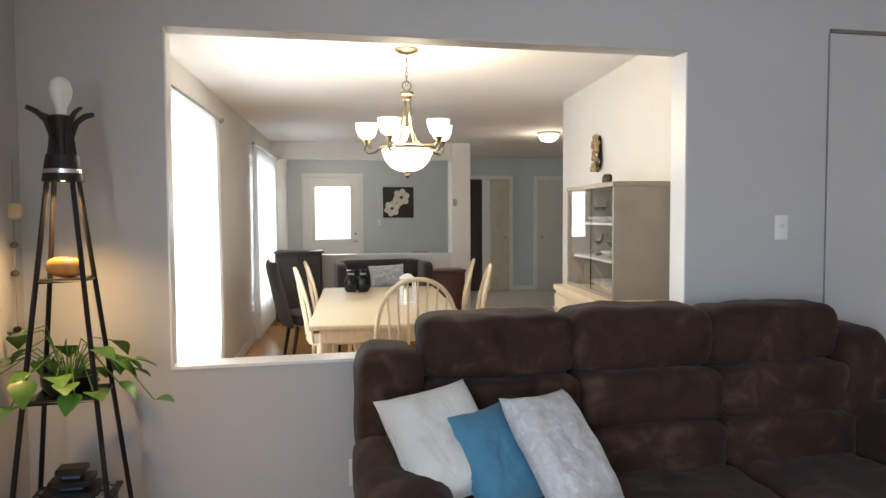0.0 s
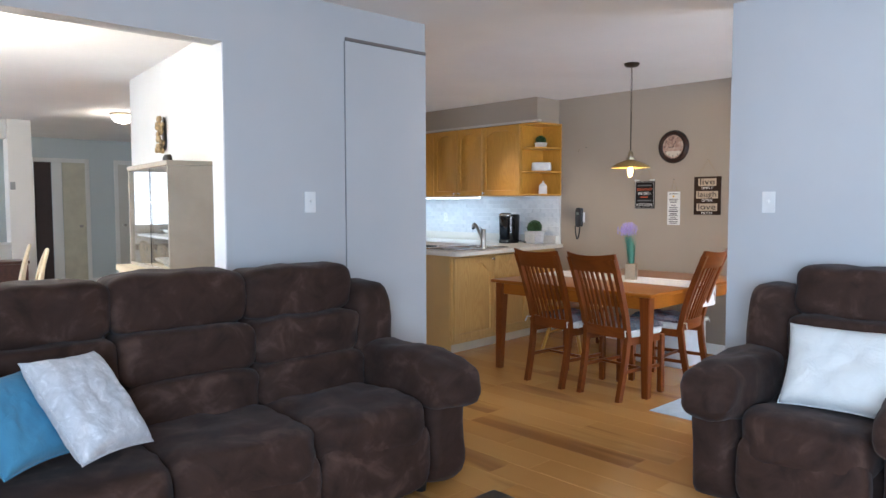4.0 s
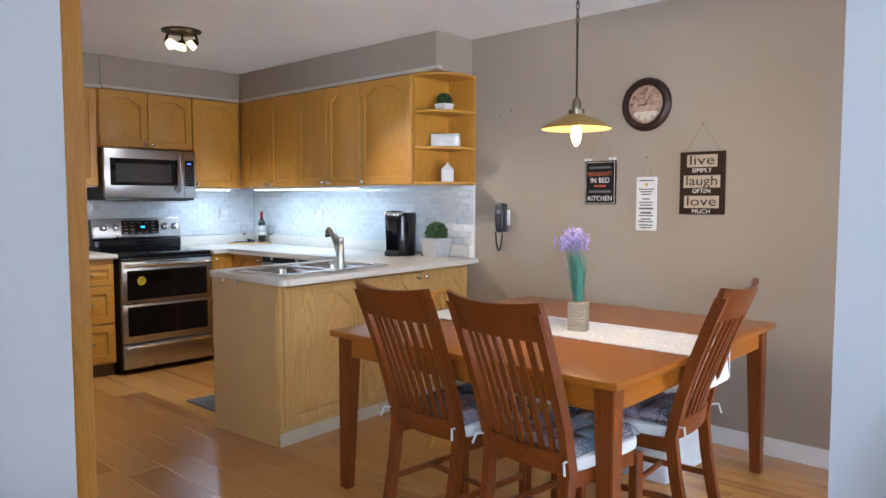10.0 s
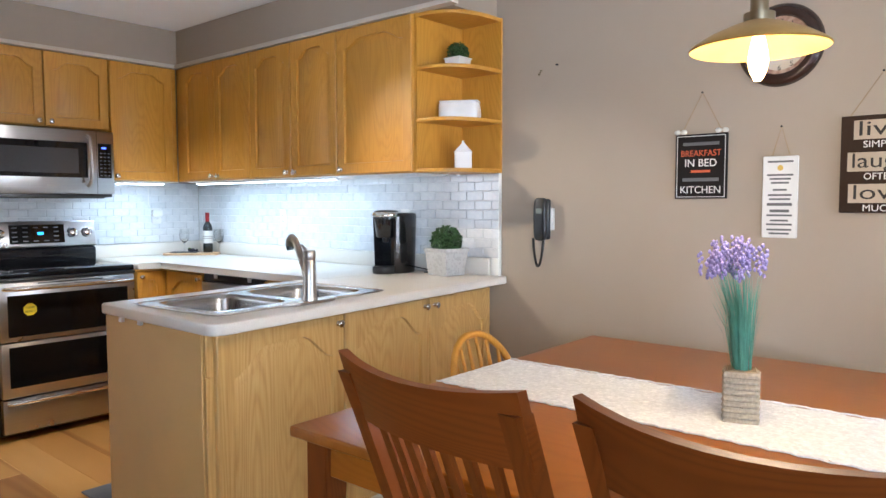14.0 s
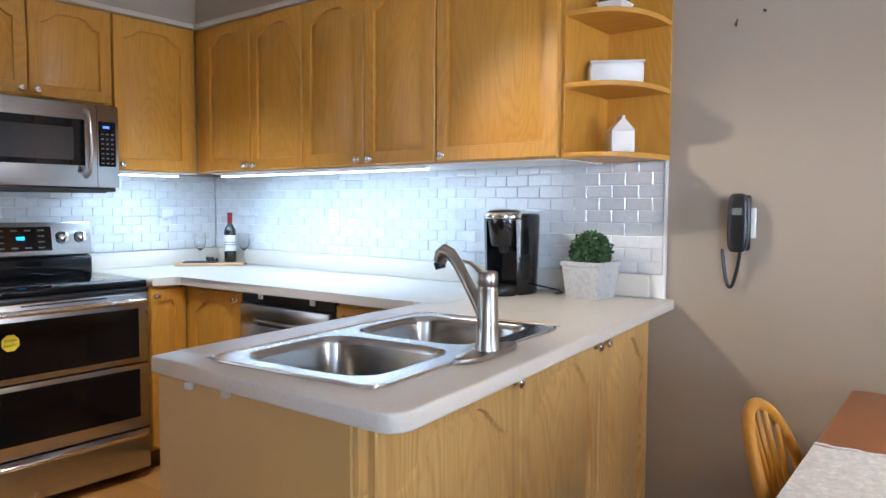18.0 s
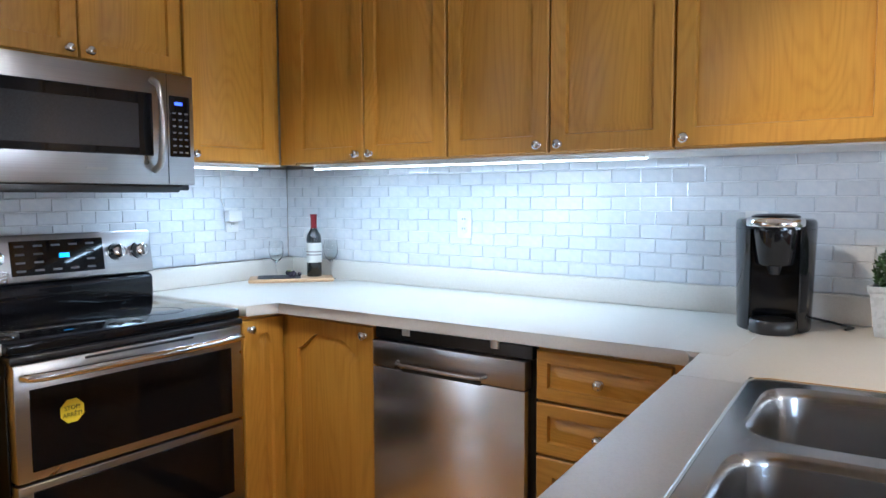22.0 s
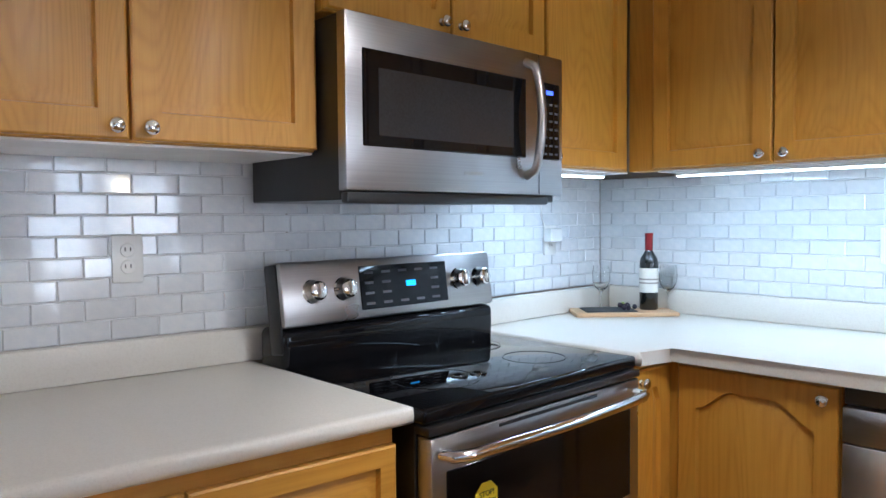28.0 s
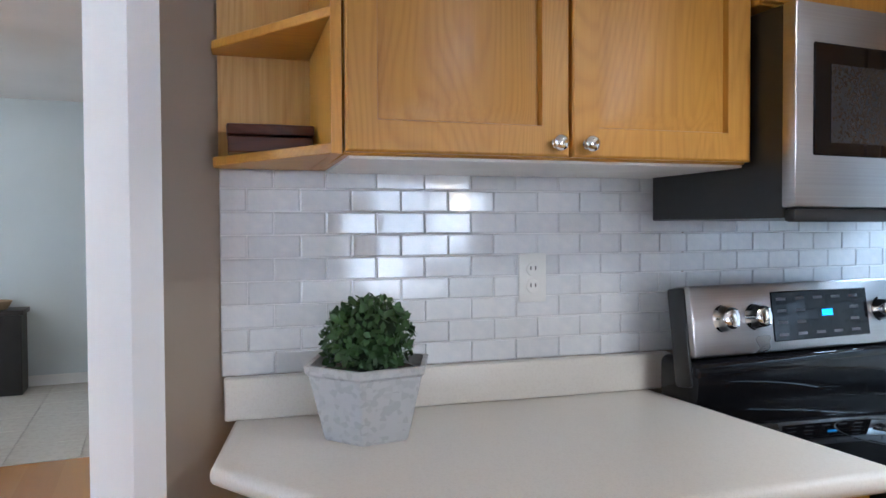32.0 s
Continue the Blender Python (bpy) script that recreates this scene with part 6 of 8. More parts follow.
# vase of lavender
va = thing("lavender_vase", M4(4.88, 1.965, 0.7525, 0, 0, 20) @ Matrix.Diagonal((0.84, 0.84, 1, 1)), "square woven vase with teal stems and lavender blooms", "flowers")
wv = bmesh.new()
for k in range(9):
    z = 0.004 + k * 0.0148
    tube([(-0.045, -0.045, z), (0, -0.048, z), (0.045, -0.045, z), (0.048, 0, z), (0.045, 0.045, z), (0, 0.048, z), (-0.045, 0.045, z), (-0.048, 0, z)], 0.0078, 6, wv, 1.0, True)
part("vase", box(-0.043, 0.043, -0.043, 0.043, 0, 0.132, 0.004, 1), rope, va)
part("woven_rope", wv, plain("pale_sea_grass", (0.42, 0.35, 0.26), 0.85, 0, 0.2, 120.0, 0.4), va, "coiled sea grass rope")
rnd = random.Random(21)
for k in range(190):
    a, r = rnd.random() * 6.28, rnd.random() ** 0.5
    p0 = Vector((0.03 * r * math.cos(a), 0.03 * r * math.sin(a), 0.12))
    h = rnd.uniform(0.17, 0.31)
    lean = Vector((math.cos(a), math.sin(a), 0)) * rnd.uniform(0.02, 0.085) * r + Vector((-0.02, 0.06, 0)) * (h / 0.31) ** 2 * rnd.uniform(0.4, 1.0)
    p1 = p0 + lean * 0.35 + Vector((0, 0, h * 0.6))
    p2 = p0 + lean + Vector((0, 0, h))
    d = Vector((math.sin(a), -math.cos(a), 0)) * 0.0017
    bm = bmesh.new()
    v = [bm.verts.new(q) for q in (p0 - d, p0 + d, p1 + d, p1 - d, p2)]
    bm.faces.new((v[0], v[1], v[2], v[3]))
    bm.faces.new((v[3], v[2], v[4]))
    part("stem", bm, leaf_grass, va, "", False)
    if h > 0.255 and k % 2 == 0:
        bm = bmesh.new()
        for j in range(9):
            q = p2 + Vector((rnd.uniform(-0.012, 0.012), rnd.uniform(-0.012, 0.012), 0.0065 * j - 0.012))
            ball(q.x, q.y, q.z, 0.0055, 0.0055, 0.006, 5, 1.0, bm)
        part("lavender_bloom", bm, bloom, va)

# pendant lamp
pd = thing("pendant_lamp", M4(4.74, 1.90, 0), "bronze pendant lamp with a flared shade and lit bulb", "lamp")
part("canopy", lathe([(0.06, CEIL - 0.001), (0.06, CEIL - 0.012), (0.045, CEIL - 0.028), (0.012, CEIL - 0.034), (0, CEIL - 0.034)], 24), bronze, pd)
links = bmesh.new()
for k in range(12):
    z = CEIL - 0.05 - k * 0.028
    t = k % 2
    tube([(0.007 * math.cos(a) * (1 - t), 0.007 * math.cos(a) * t, z + 0.018 * math.sin(a)) for a in (2 * math.pi * j / 10 for j in range(10))], 0.0022, 5, links, 1.0, True)
part("chain", links, bronze, pd)
part("rod", tube([(0, 0, CEIL - 0.375), (0, 0, 1.775)], 0.005, 8), bronze, pd)
part("socket", lathe([(0.0, 1.80), (0.012, 1.795), (0.02, 1.775), (0.02, 1.745), (0.034, 1.742), (0.034, 1.722), (0, 1.722)], 20), brass, pd)
part("shade", lathe([(0.03, 1.724), (0.06, 1.714), (0.11, 1.692), (0.148, 1.669), (0.153, 1.663), (0.150, 1.660), (0.145, 1.666), (0.107, 1.688), (0.058, 1.709), (0.028, 1.719)], 40), plain("aged_brass_shade", (0.50, 0.33, 0.10), 0.4, 0.7, 0.2), pd, "flared aged brass shade")
part("bulb", lathe([(0.012, 1.72), (0.013, 1.69), (0.02, 1.66), (0.023, 1.635), (0.018, 1.61), (0.008, 1.59), (0, 1.588)], 20), glowing("edison_bulb", (1.0, 0.66, 0.22), 9.0), pd, "glowing filament bulb")

# wall clock
ck = thing("wall_clock", M4(X2, 2.193, 1.909, 0, 0, -90), "round wall clock with a dark brown rim", "clock")
part("rim", lathe([(0.108, -0.012), (0.112, -0.028), (0.125, -0.034), (0.14, -0.03), (0.15, -0.02), (0.156, -0.006), (0.156, 0.0), (0, 0)], 48, M4(0, 0, 0, -90)), plain("dark_brown_rim", (0.03, 0.014, 0.010), 0.25, 0, 0.2), ck)
m_, nt_, b_ = nodes_of("printed_clock_face")
vv = coords(nt_, varied=False)
nt_.links.new(ramp(nt_, noise_of(nt_, vv, 16.0, 4.0, 0.6, 1.0), ((0.3, (0.16, 0.07, 0.05)), (0.5, (0.42, 0.27, 0.2)), (0.7, (0.58, 0.48, 0.38)))), b_.inputs["Base Color"])
b_.inputs["Roughness"].default_value = 0.35
face_ = part("face", lathe([(0, -0.012), (0.11, -0.012), (0.11, -0.004)], 40, M4(0, 0, 0, -90)), m_, ck, "printed brown clock face")
cream_ink = plain("cream_ink", (0.62, 0.56, 0.46), 0.6)
part("face_panel", prism([(0.095 * math.cos(radians(a)), 0.095 * math.sin(radians(a))) for a in range(205, 336, 10)], 0, 0.0008, 0, M4(0, -0.0122, 0) @ XZ), cream_ink, face_)
dark_ink = plain("dark_ink", (0.02, 0.015, 0.012), 0.6)
for h in range(1, 13):
    a = radians(90 - 30 * h)
    lettering("numeral", str(h), 0.027, M4(0.087 * math.cos(a), -0.0135, 0.087 * math.sin(a), 90), dark_ink, face_)
for ang, ln, w in ((-25, 0.06, 0.005), (100, 0.045, 0.007)):
    part("clock_hand", shift(box(-w / 2, w / 2, -0.0165, -0.0155, -0.01, ln), M4(0, 0, 0, 0, -ang + 5, 0)), dark_ink, ck)


def hung(th, w, top, peak, bow=False):
    """The cord and nail of a hanging sign."""
    part("cord", tube([(-w, -0.006, top), (0, -0.008, peak), (w, -0.006, top)], 0.0018, 5), rope, th)
    part("nail", lathe([(0, -0.014), (0.004, -0.014), (0.004, -0.012), (0.0015, -0.012), (0.0015, 0)], 10, M4(0, 0, peak, -90)), satin_black, th)


white_ink = plain("white_ink", (0.72, 0.70, 0.66), 0.6)
red_ink = plain("orange_red_ink", (0.55, 0.10, 0.03), 0.6)
grey_ink = plain("grey_ink", (0.12, 0.12, 0.12), 0.7)
beige_ink = plain("beige_patch", (0.46, 0.37, 0.27), 0.7)
sign_black = plain("black_sign_board", (0.014, 0.011, 0.010), 0.6, 0, 0.15, Specular_IOR_Level=0.15)
EW = lambda y, z: M4(X2 - 0.002, y, z, 0, 0, -90)
# kitchen sign
s1 = thing("kitchen_sign", EW(2.486, 1.46), "black sign reading breakfast in bed, kitchen, hung on a cord", "sign", "wall signs")
part("board", box(-0.107, 0.107, -0.014, -0.002, -0.133, 0.132, 0.002, 1), sign_black, s1)
for p in ((-0.1, 0.1, -0.0152, -0.0138, -0.127, -0.1245), (-0.1, 0.1, -0.0152, -0.0138, 0.1225, 0.125), (-0.1, -0.0978, -0.0152, -0.0138, -0.1245, 0.1225), (0.0978, 0.1, -0.0152, -0.0138, -0.1245, 0.1225)):
    part("border_line", box(*p), white_ink, s1)
lettering("lettering", "BREAKFAST", 0.036, M4(0, -0.015, 0.052, 90), red_ink, s1, "", 0.0006, 0.165)
lettering("lettering", "IN BED", 0.044, M4(0, -0.015, 0.012, 90), white_ink, s1, "", 0.0006, 0.13)
lettering("lettering", "KITCHEN", 0.042, M4(0, -0.015, -0.098, 90), white_ink, s1, "", 0.0006, 0.165)
part("red_rule", box(-0.04, 0.04, -0.0152, -0.0138, -0.026, -0.016), red_ink, s1)
part("faint_line", box(-0.075, 0.075, -0.0152, -0.0138, 0.085, 0.098), grey_ink, s1)
part("faint_line", box(-0.075, 0.075, -0.0152, -0.0138, -0.062, -0.048), grey_ink, s1)
hung(s1, 0.085, 0.135, 0.30)
for x in (-0.085, 0.085):
    bw = bmesh.new()
    for dx in (-0.014, 0.014):
        ball(x + dx, -0.016, 0.142, 0.014, 0.007, 0.010, 8, 1.0, bw)
    part("white_bow", bw, cotton_white, s1)
# narrow list
s2 = thing("house_rules_sign", EW(2.178, 1.331), "narrow white sign with lines of grey writing", "sign", "wall signs")
part("board", box(-0.064, 0.064, -0.012, -0.002, -0.157, 0.157, 0.002, 1), plain("white_sign_board", (0.72, 0.71, 0.69), 0.5), s2)
rnd = random.Random(6)
for k, z in enumerate((0.136, 0.085, 0.07, 0.055, 0.028, 0.008, -0.008, -0.03, -0.055, -0.07, -0.09, -0.105, -0.125, -0.14)):
    w = rnd.uniform(0.025, 0.052)
    part("text_bar", box(-w, w, -0.0132, -0.0118, z - 0.0035, z + 0.0035 + (0.004 if k in (7, 8) else 0)), grey_ink, s2)
part("yellow_dot", prism([(0.011 * math.cos(radians(a)), 0.011 * math.sin(radians(a))) for a in range(0, 360, 24)], 0, 0.001, 0, M4(0, -0.0125, 0.112) @ XZ), plain("yellow_dot_ink", (0.65, 0.42, 0.08), 0.6), s2)
hung(s2, 0.032, 0.157, 0.27)
# live laugh love
s3 = thing("live_laugh_love_sign", EW(1.846, 1.447), "dark sign reading live simply, laugh often, love much", "sign", "wall signs")
part("board", box(-0.127, 0.127, -0.016, -0.002, -0.174, 0.173, 0.002, 1), plain("dark_brown_sign_board", (0.032, 0.017, 0.010), 0.6, 0, 0.2, Specular_IOR_Level=0.15), s3)
for z, big_, w, small, sw in ((0.122, "live", 0.14, "SIMPLY", 0.11), (0.008, "laugh", 0.175, "OFTEN", 0.10), (-0.105, "love", 0.165, "MUCH", 0.10)):
    part("beige_patch", box(-w / 2 - 0.016, w / 2 + 0.016, -0.0175, -0.0158, z - 0.034, z + 0.034), beige_ink, s3)
    lettering("lettering", big_, 0.075, M4(0, -0.0182, z + 0.002, 90), dark_ink, s3, "", 0.0006, w)
    lettering("lettering", small, 0.034, M4(0, -0.0168, z - 0.053, 90), white_ink, s3, "", 0.0006, sw)
hung(s3, 0.1, 0.173, 0.325)
part("nail", lathe([(0, -0.014), (0.004, -0.014), (0.004, 0)], 10, M4(0, 0, 0, -90)), satin_black, thing("wall_nail", EW(3.18, 1.96), "bare nail in the taupe wall above the phone", "nail"))

# wall telephone
ph = thing("wall_phone", EW(3.232, 1.23), "black wall telephone with a curled cord", "telephone")
part("wall_plate", box(0.005, 0.045, -0.02, -0.002, -0.05, 0.055, 0.004, 2), white_plastic, ph)
part("base", box(-0.03, 0.032, -0.035, -0.012, -0.095, 0.1, 0.012, 3), black_plastic, ph)
part("handset", soft(-0.038, 0.03, -0.07, -0.034, -0.1, 0.105, 4.5, 9, 0.0, 0), black_plastic, ph, "black handset")
part("display", box(-0.02, 0.014, -0.0725, -0.068, 0.03, 0.055, 0.002, 1), plain("grey_lcd", (0.16, 0.18, 0.16), 0.2), ph)
part("cord", tube(arc(40, lambda u: (-0.03 + 0.03 * (2 * u - 1), -0.03, -0.09 - (0.15 - 0.03 * u) * math.sin(math.pi * u) ** 0.7)), 0.0062, 8), black_plastic, ph)

# spotlights on the ceiling
sp = thing("ceiling_spotlights", M4(4.42, 4.79, CEIL), "dark bronze ceiling plate with three lit spotlights", "lamp")
part("plate", lathe([(0, -0.024), (0.07, -0.022), (0.125, -0.012), (0.13, -0.001), (0, -0.001)], 32), bronze, sp)
spot_glow = glowing("warm_spot_glass", (1.0, 0.78, 0.40), 3.0)
for dx, dy, ax, ay in ((-0.085, 0.055, -40, -30), (0.0, -0.01, 8, 8), (0.085, -0.06, 30, 45)):
    st_ = part("swivel", tube([(dx * 0.8, dy * 0.8, -0.018), (dx, dy, -0.06)], 0.008, 8), bronze, sp)
    mm = M4(dx, dy, -0.062, ax, ay, 0)
    part("spot_head", lathe([(0.012, 0.0), (0.022, -0.012), (0.03, -0.03), (0.028, -0.03), (0.02, -0.014), (0.0, -0.008)], 20, mm), bronze, st_)
    part("spot_glass", lathe([(0.028, -0.03), (0.035, -0.065), (0.03, -0.07), (0, -0.071)], 20, mm), spot_glow, st_, "glowing glass shade")

# shelf ornaments
planter(M4(5.79, 3.66, UB + 0.513), 4, 0.042, 0.05, 0.055, 0.05, "little white pot with a clipped bush on the shelf", 9, 45, white_ceramic)
tb2 = thing("ceramic_box", M4(5.80, 3.655, UB + 0.263, 0, 0, -60), "white embossed ceramic box on the shelf", "ornament")
part("box", soft(-0.098, 0.098, -0.05, 0.05, 0, 0.088, 9, 14, 0.012, 4), white_ceramic, tb2)
part("lid", box(-0.098, 0.098, -0.048, 0.048, 0.086, 0.094, 0.003, 2), white_ceramic, tb2)
mk = thing("milk_carton_jug", M4(5.80, 3.635, UB + 0.019, 0, 0, -50) @ Matrix.Scale(1.3, 4), "white ceramic jug shaped like a milk carton", "ornament")
part("body", box(-0.033, 0.033, -0.033, 0.033, 0, 0.065, 0.003, 2), white_ceramic, mk)
part("gable", prism([(-0.035, 0.0), (0.035, 0.0), (0.004, 0.032), (0.004, 0.042), (-0.004, 0.042), (-0.004, 0.032)], -0.033, 0.033, 0.001, M4(0, 0, 0.065) @ XZ), white_ceramic, mk)
bx = thing("wooden_box", SKEW @ M4(3.405, 6.235, UB + 0.019), "dark red wooden box on the end shelf", "box")
part("base", box(-0.085, 0.075, -0.045, 0.06, 0, 0.032, 0.003, 1), dark_wood, bx)
part("lid", box(-0.087, 0.077, -0.047, 0.062, 0.034, 0.055, 0.004, 2), dark_wood, bx)

# floor mats, bin, plant
mt = thing("kitchen_mat", M4(4.31, 4.15, 0.001), "dark grey kitchen mat before the sink", "mat")
part("mat", box(0.02, 0.70, 0.02, 0.52, 0, 0.009, 0.004, 2), woven("charcoal_mat", (0.06, 0.06, 0.062), 200.0), mt)
rg = thing("door_rug", M4(3.93, 0.42, 0.001), "pale blue fluffy rug before the patio door", "rug")
def rug_top(u, v):
    e = min(1.0, 14 * min(u, 1 - u), 14 * min(v, 1 - v))
    return 0.004 + 0.014 * max(e, 0) ** 0.5 + 0.003 * noise.noise(Vector((u * 40, v * 40, 0)))
part("rug", grid_pad(0, 1.15, 0, 0.80, 46, 32, rug_top, lambda u, v: 0.0), woven("pale_blue_pile", (0.52, 0.62, 0.68), 150.0, 0.95, 0.4, 0.12, 12.0), rg)
bn = thing("storage_bin", M4(5.18, 1.66, 0), "white plastic storage bin with a lid under the table", "bin")
part("bin", box(0, 0.42, 0, 0.44, 0, 0.36, 0.015, 3), plain("translucent_white_plastic", (0.62, 0.66, 0.70), 0.35), bn)
part("lid", box(-0.012, 0.432, -0.012, 0.452, 0.362, 0.39, 0.008, 2), white_plastic, bn)
trailing_plant(M4(5.68, 0.74, 0.28), "green leafy plant in a dark pot by the patio door", 26, 14, 0.1, 0.24, 0.11, "leafy_plant", 0.5, 0.16)
stand = thing("plant_stand", M4(5.68, 0.74, 0), "small dark plant stand by the patio door", "stand")
part("top", lathe([(0, 0.25), (0.13, 0.25), (0.13, 0.279), (0, 0.279)], 28), espresso, stand)
for k in range(3):
    a = radians(120 * k)
    part("leg", tube([(0.12 * math.cos(a), 0.12 * math.sin(a), 0), (0.08 * math.cos(a), 0.08 * math.sin(a), 0.25)], 0.011, 8), espresso, stand)

# patio door, mostly seen in reflections
pdn = tagged(new("door_1"), "white framed sliding glass patio door", "", "", "structure")
PM = (PX0 + PX1) / 2
for p in ((PX0, PX0 + 0.07, 0, PZ1), (PX1 - 0.07, PX1, 0, PZ1), (PX0 + 0.07, PX1 - 0.07, PZ1 - 0.07, PZ1), (PX0 + 0.07, PX1 - 0.07, 0, 0.07), (PM - 0.04, PM + 0.04, 0.07, PZ1 - 0.07)):
    part("door_frame", box(p[0], p[1], PS - 0.1, PS - 0.02, p[2], p[3], 0.003, 1), paint_trim, pdn)
for x0, x1 in ((PX0 + 0.07, PM - 0.04), (PM + 0.04, PX1 - 0.07)):
    pane = part("pane", box(x0, x1, PS - 0.061, PS - 0.055, 0.07, PZ1 - 0.07), glass, pdn)
    pane.visible_shadow = False
wall("trim_patio_casing", [(PX0 - 0.07, PX0, PS, PS + 0.014, 0, PZ1 + 0.07), (PX1, PX1 + 0.07, PS, PS + 0.014, 0, PZ1 + 0.07), (PX0, PX1, PS, PS + 0.014, PZ1, PZ1 + 0.07)], paint_trim, "white patio door casing")


def garden_view():
    """A plain glowing backdrop of garden and sky beyond the patio door."""
    m, nt, b = nodes_of("garden_daylight")
    v = coords(nt, varied=False)
    sep = nt.nodes.new("ShaderNodeSeparateXYZ")
    nt.links.new(v, sep.inputs[0])
    leaf = ramp(nt, noise_of(nt, v, 4.5, 4.0, 0.6), ((0.38, (0.10, 0.16, 0.05)), (0.48, (0.34, 0.42, 0.22)), (0.56, (1.0, 1.0, 1.0))))
    deck = ramp(nt, noise_of(nt, v, 1.2, 3.0), ((0.4, (0.72, 0.76, 0.80)), (0.6, (1.0, 1.0, 1.0))))
    base = mix(nt, ramp(nt, scaled(nt, sep.outputs["Z"], 0.0, 0.35), ((0.42, (0, 0, 0)), (0.46, (1, 1, 1)))), deck, leaf)
    b.inputs["Base Color"].default_value = col(0, 0, 0)
    nt.links.new(base, b.inputs["Emission Color"])
    b.inputs["Emission Strength"].default_value = 11.0
    return m


setting("backdrop", box(3.85, 6.5, PS - 0.9, PS - 0.88, -0.1, 2.9), garden_view(), "bright garden and sky beyond the patio door")
hk2 = thing("wall_hook", M4(X2, 3.27, 1.93, 0, 0, -90), "small brass hook in the taupe wall", "hook")
part("hook", tube([(0, 0, 0.012), (0, -0.012, 0.012), (0, -0.016, -0.004), (0, -0.022, -0.012), (0, -0.03, -0.004)], 0.0025, 6), brass, hk2)

# ---- dining room, hall and foyer ----
ROT = -5.4
def dpose(x, y, z=0.0, extra=0.0):
    return M4(x, y, z, 0, 0, ROT + extra)


dt = thing("long_dining_table", dpose(0.39, 4.92), "bleached wood dining table with turned legs", "table")
part("tabletop", box(-0.53, 0.53, -1.18, 1.18, 0.718, 0.75, 0.008, 3), cream_wood, dt)
part("apron", box(-0.46, 0.46, -1.1, 1.1, 0.62, 0.717, 0.003, 1), cream_wood, dt)
for x in (-0.43, 0.43):
    for y in (-1.06, 1.06):
        part("leg", lathe([(0, 0), (0.028, 0), (0.034, 0.05), (0.024, 0.09), (0.045, 0.3), (0.05, 0.45), (0.03, 0.52), (0.045, 0.55), (0.045, 0.619), (0, 0.619)], 20, M4(x, y, 0)), cream_wood, dt)
LAB = "bleached wood bow-back spindle chair at the dining table"
bow_chair(dpose(0.42, 3.60), LAB, cream_wood, 1.06, 0.255, "dining room chairs", 7)
for x, y, turn in ((-0.20, 5.0, -80), (-0.10, 5.72, -82), (1.17, 4.9, 84), (1.22, 5.62, 82)):
    bow_chair(dpose(x, y, 0, turn), LAB, cream_wood, 1.03, 0.2, "dining room chairs", 6)
for x in (0.20, 0.31):
    vs = thing("black_vase", M4(x, 5.72, 0.75), "glossy black squat vase on the dining table", "vase", "black vases")
    part("vase", lathe([(0, 0), (0.045, 0), (0.062, 0.03), (0.065, 0.09), (0.05, 0.13), (0.028, 0.15), (0.026, 0.185), (0.042, 0.2), (0.03, 0.2), (0.02, 0.18), (0, 0.17)], 24), black_glass, vs)
    part("metal_band", lathe([(0.0275, 0.155), (0.0305, 0.158), (0.0305, 0.17), (0.0275, 0.173)], 20), nickel, vs)
ln = thing("candle_lantern", M4(0.56, 4.75, 0.75), "white lantern with a candle on the dining table", "lantern")
for x in (-0.05, 0.05):
    for y in (-0.05, 0.05):
        part("post", box(x - 0.006, x + 0.006, y - 0.006, y + 0.006, 0.012, 0.2), paint_trim, ln)
part("base", box(-0.06, 0.06, -0.06, 0.06, 0, 0.012, 0.002, 1), paint_trim, ln)
part("roof", lathe([(0.085, 0.2), (0.03, 0.235), (0, 0.24)], 4, M4(0, 0, 0, 0, 0, 45)), paint_trim, ln)
part("candle", lathe([(0, 0.012), (0.03, 0.012), (0.03, 0.12), (0, 0.12)], 16), white_ceramic, ln)


def host_chair(m, label):
    th = thing("upholstered_chair", m, label, "chair")
    part("seat", soft(-0.25, 0.25, -0.02, 0.46, 0.36, 0.50, 5, 8, 0.004, 2), grey_cloth, th)
    bm = bmesh.new()
    n = 12
    g = []
    for s in (0, 1):
        rows = []
        for i in range(n + 1):
            row = []
            for j in range(n + 1):
                u, v = 2 * i / n - 1, j / n
                w = 0.27 + 0.04 * v
                y = -0.08 - 0.14 * v + 0.05 * u * u + (0.035 if s == 0 else -0.035) * max(0.05, (1 - u ** 8) * (1 - (2 * v - 1) ** 8)) ** 0.5
                row.append(bm.verts.new((w * u, y, 0.36 + 0.64 * v)))
            rows.append(row)
        g.append(rows)
        for i in range(n):
            for j in range(n):
                bm.faces.new((rows[i][j], rows[i + 1][j], rows[i + 1][j + 1], rows[i][j + 1]))
    for i in range(n):
        for a, b in (((i, 0), (i + 1, 0)), ((i, n), (i + 1, n)), ((0, i), (0, i + 1)), ((n, i), (n, i + 1))):
            bm.faces.new((g[0][a[0]][a[1]], g[0][b[0]][b[1]], g[1][b[0]][b[1]], g[1][a[0]][a[1]]))
    part("backrest", bm, grey_cloth, th)
    for x, y in ((-0.21, 0.02), (0.21, 0.02), (-0.21, 0.42), (0.21, 0.42)):
        part("leg", tube([(x * 1.06, y + (0.02 if y > 0.2 else -0.06), 0), (x, y, 0.37)], [0.014, 0.022], 8), espresso, th)
    return th


host_chair(dpose(-0.33, 6.45, 0, -75), "dark grey upholstered chair with black legs")
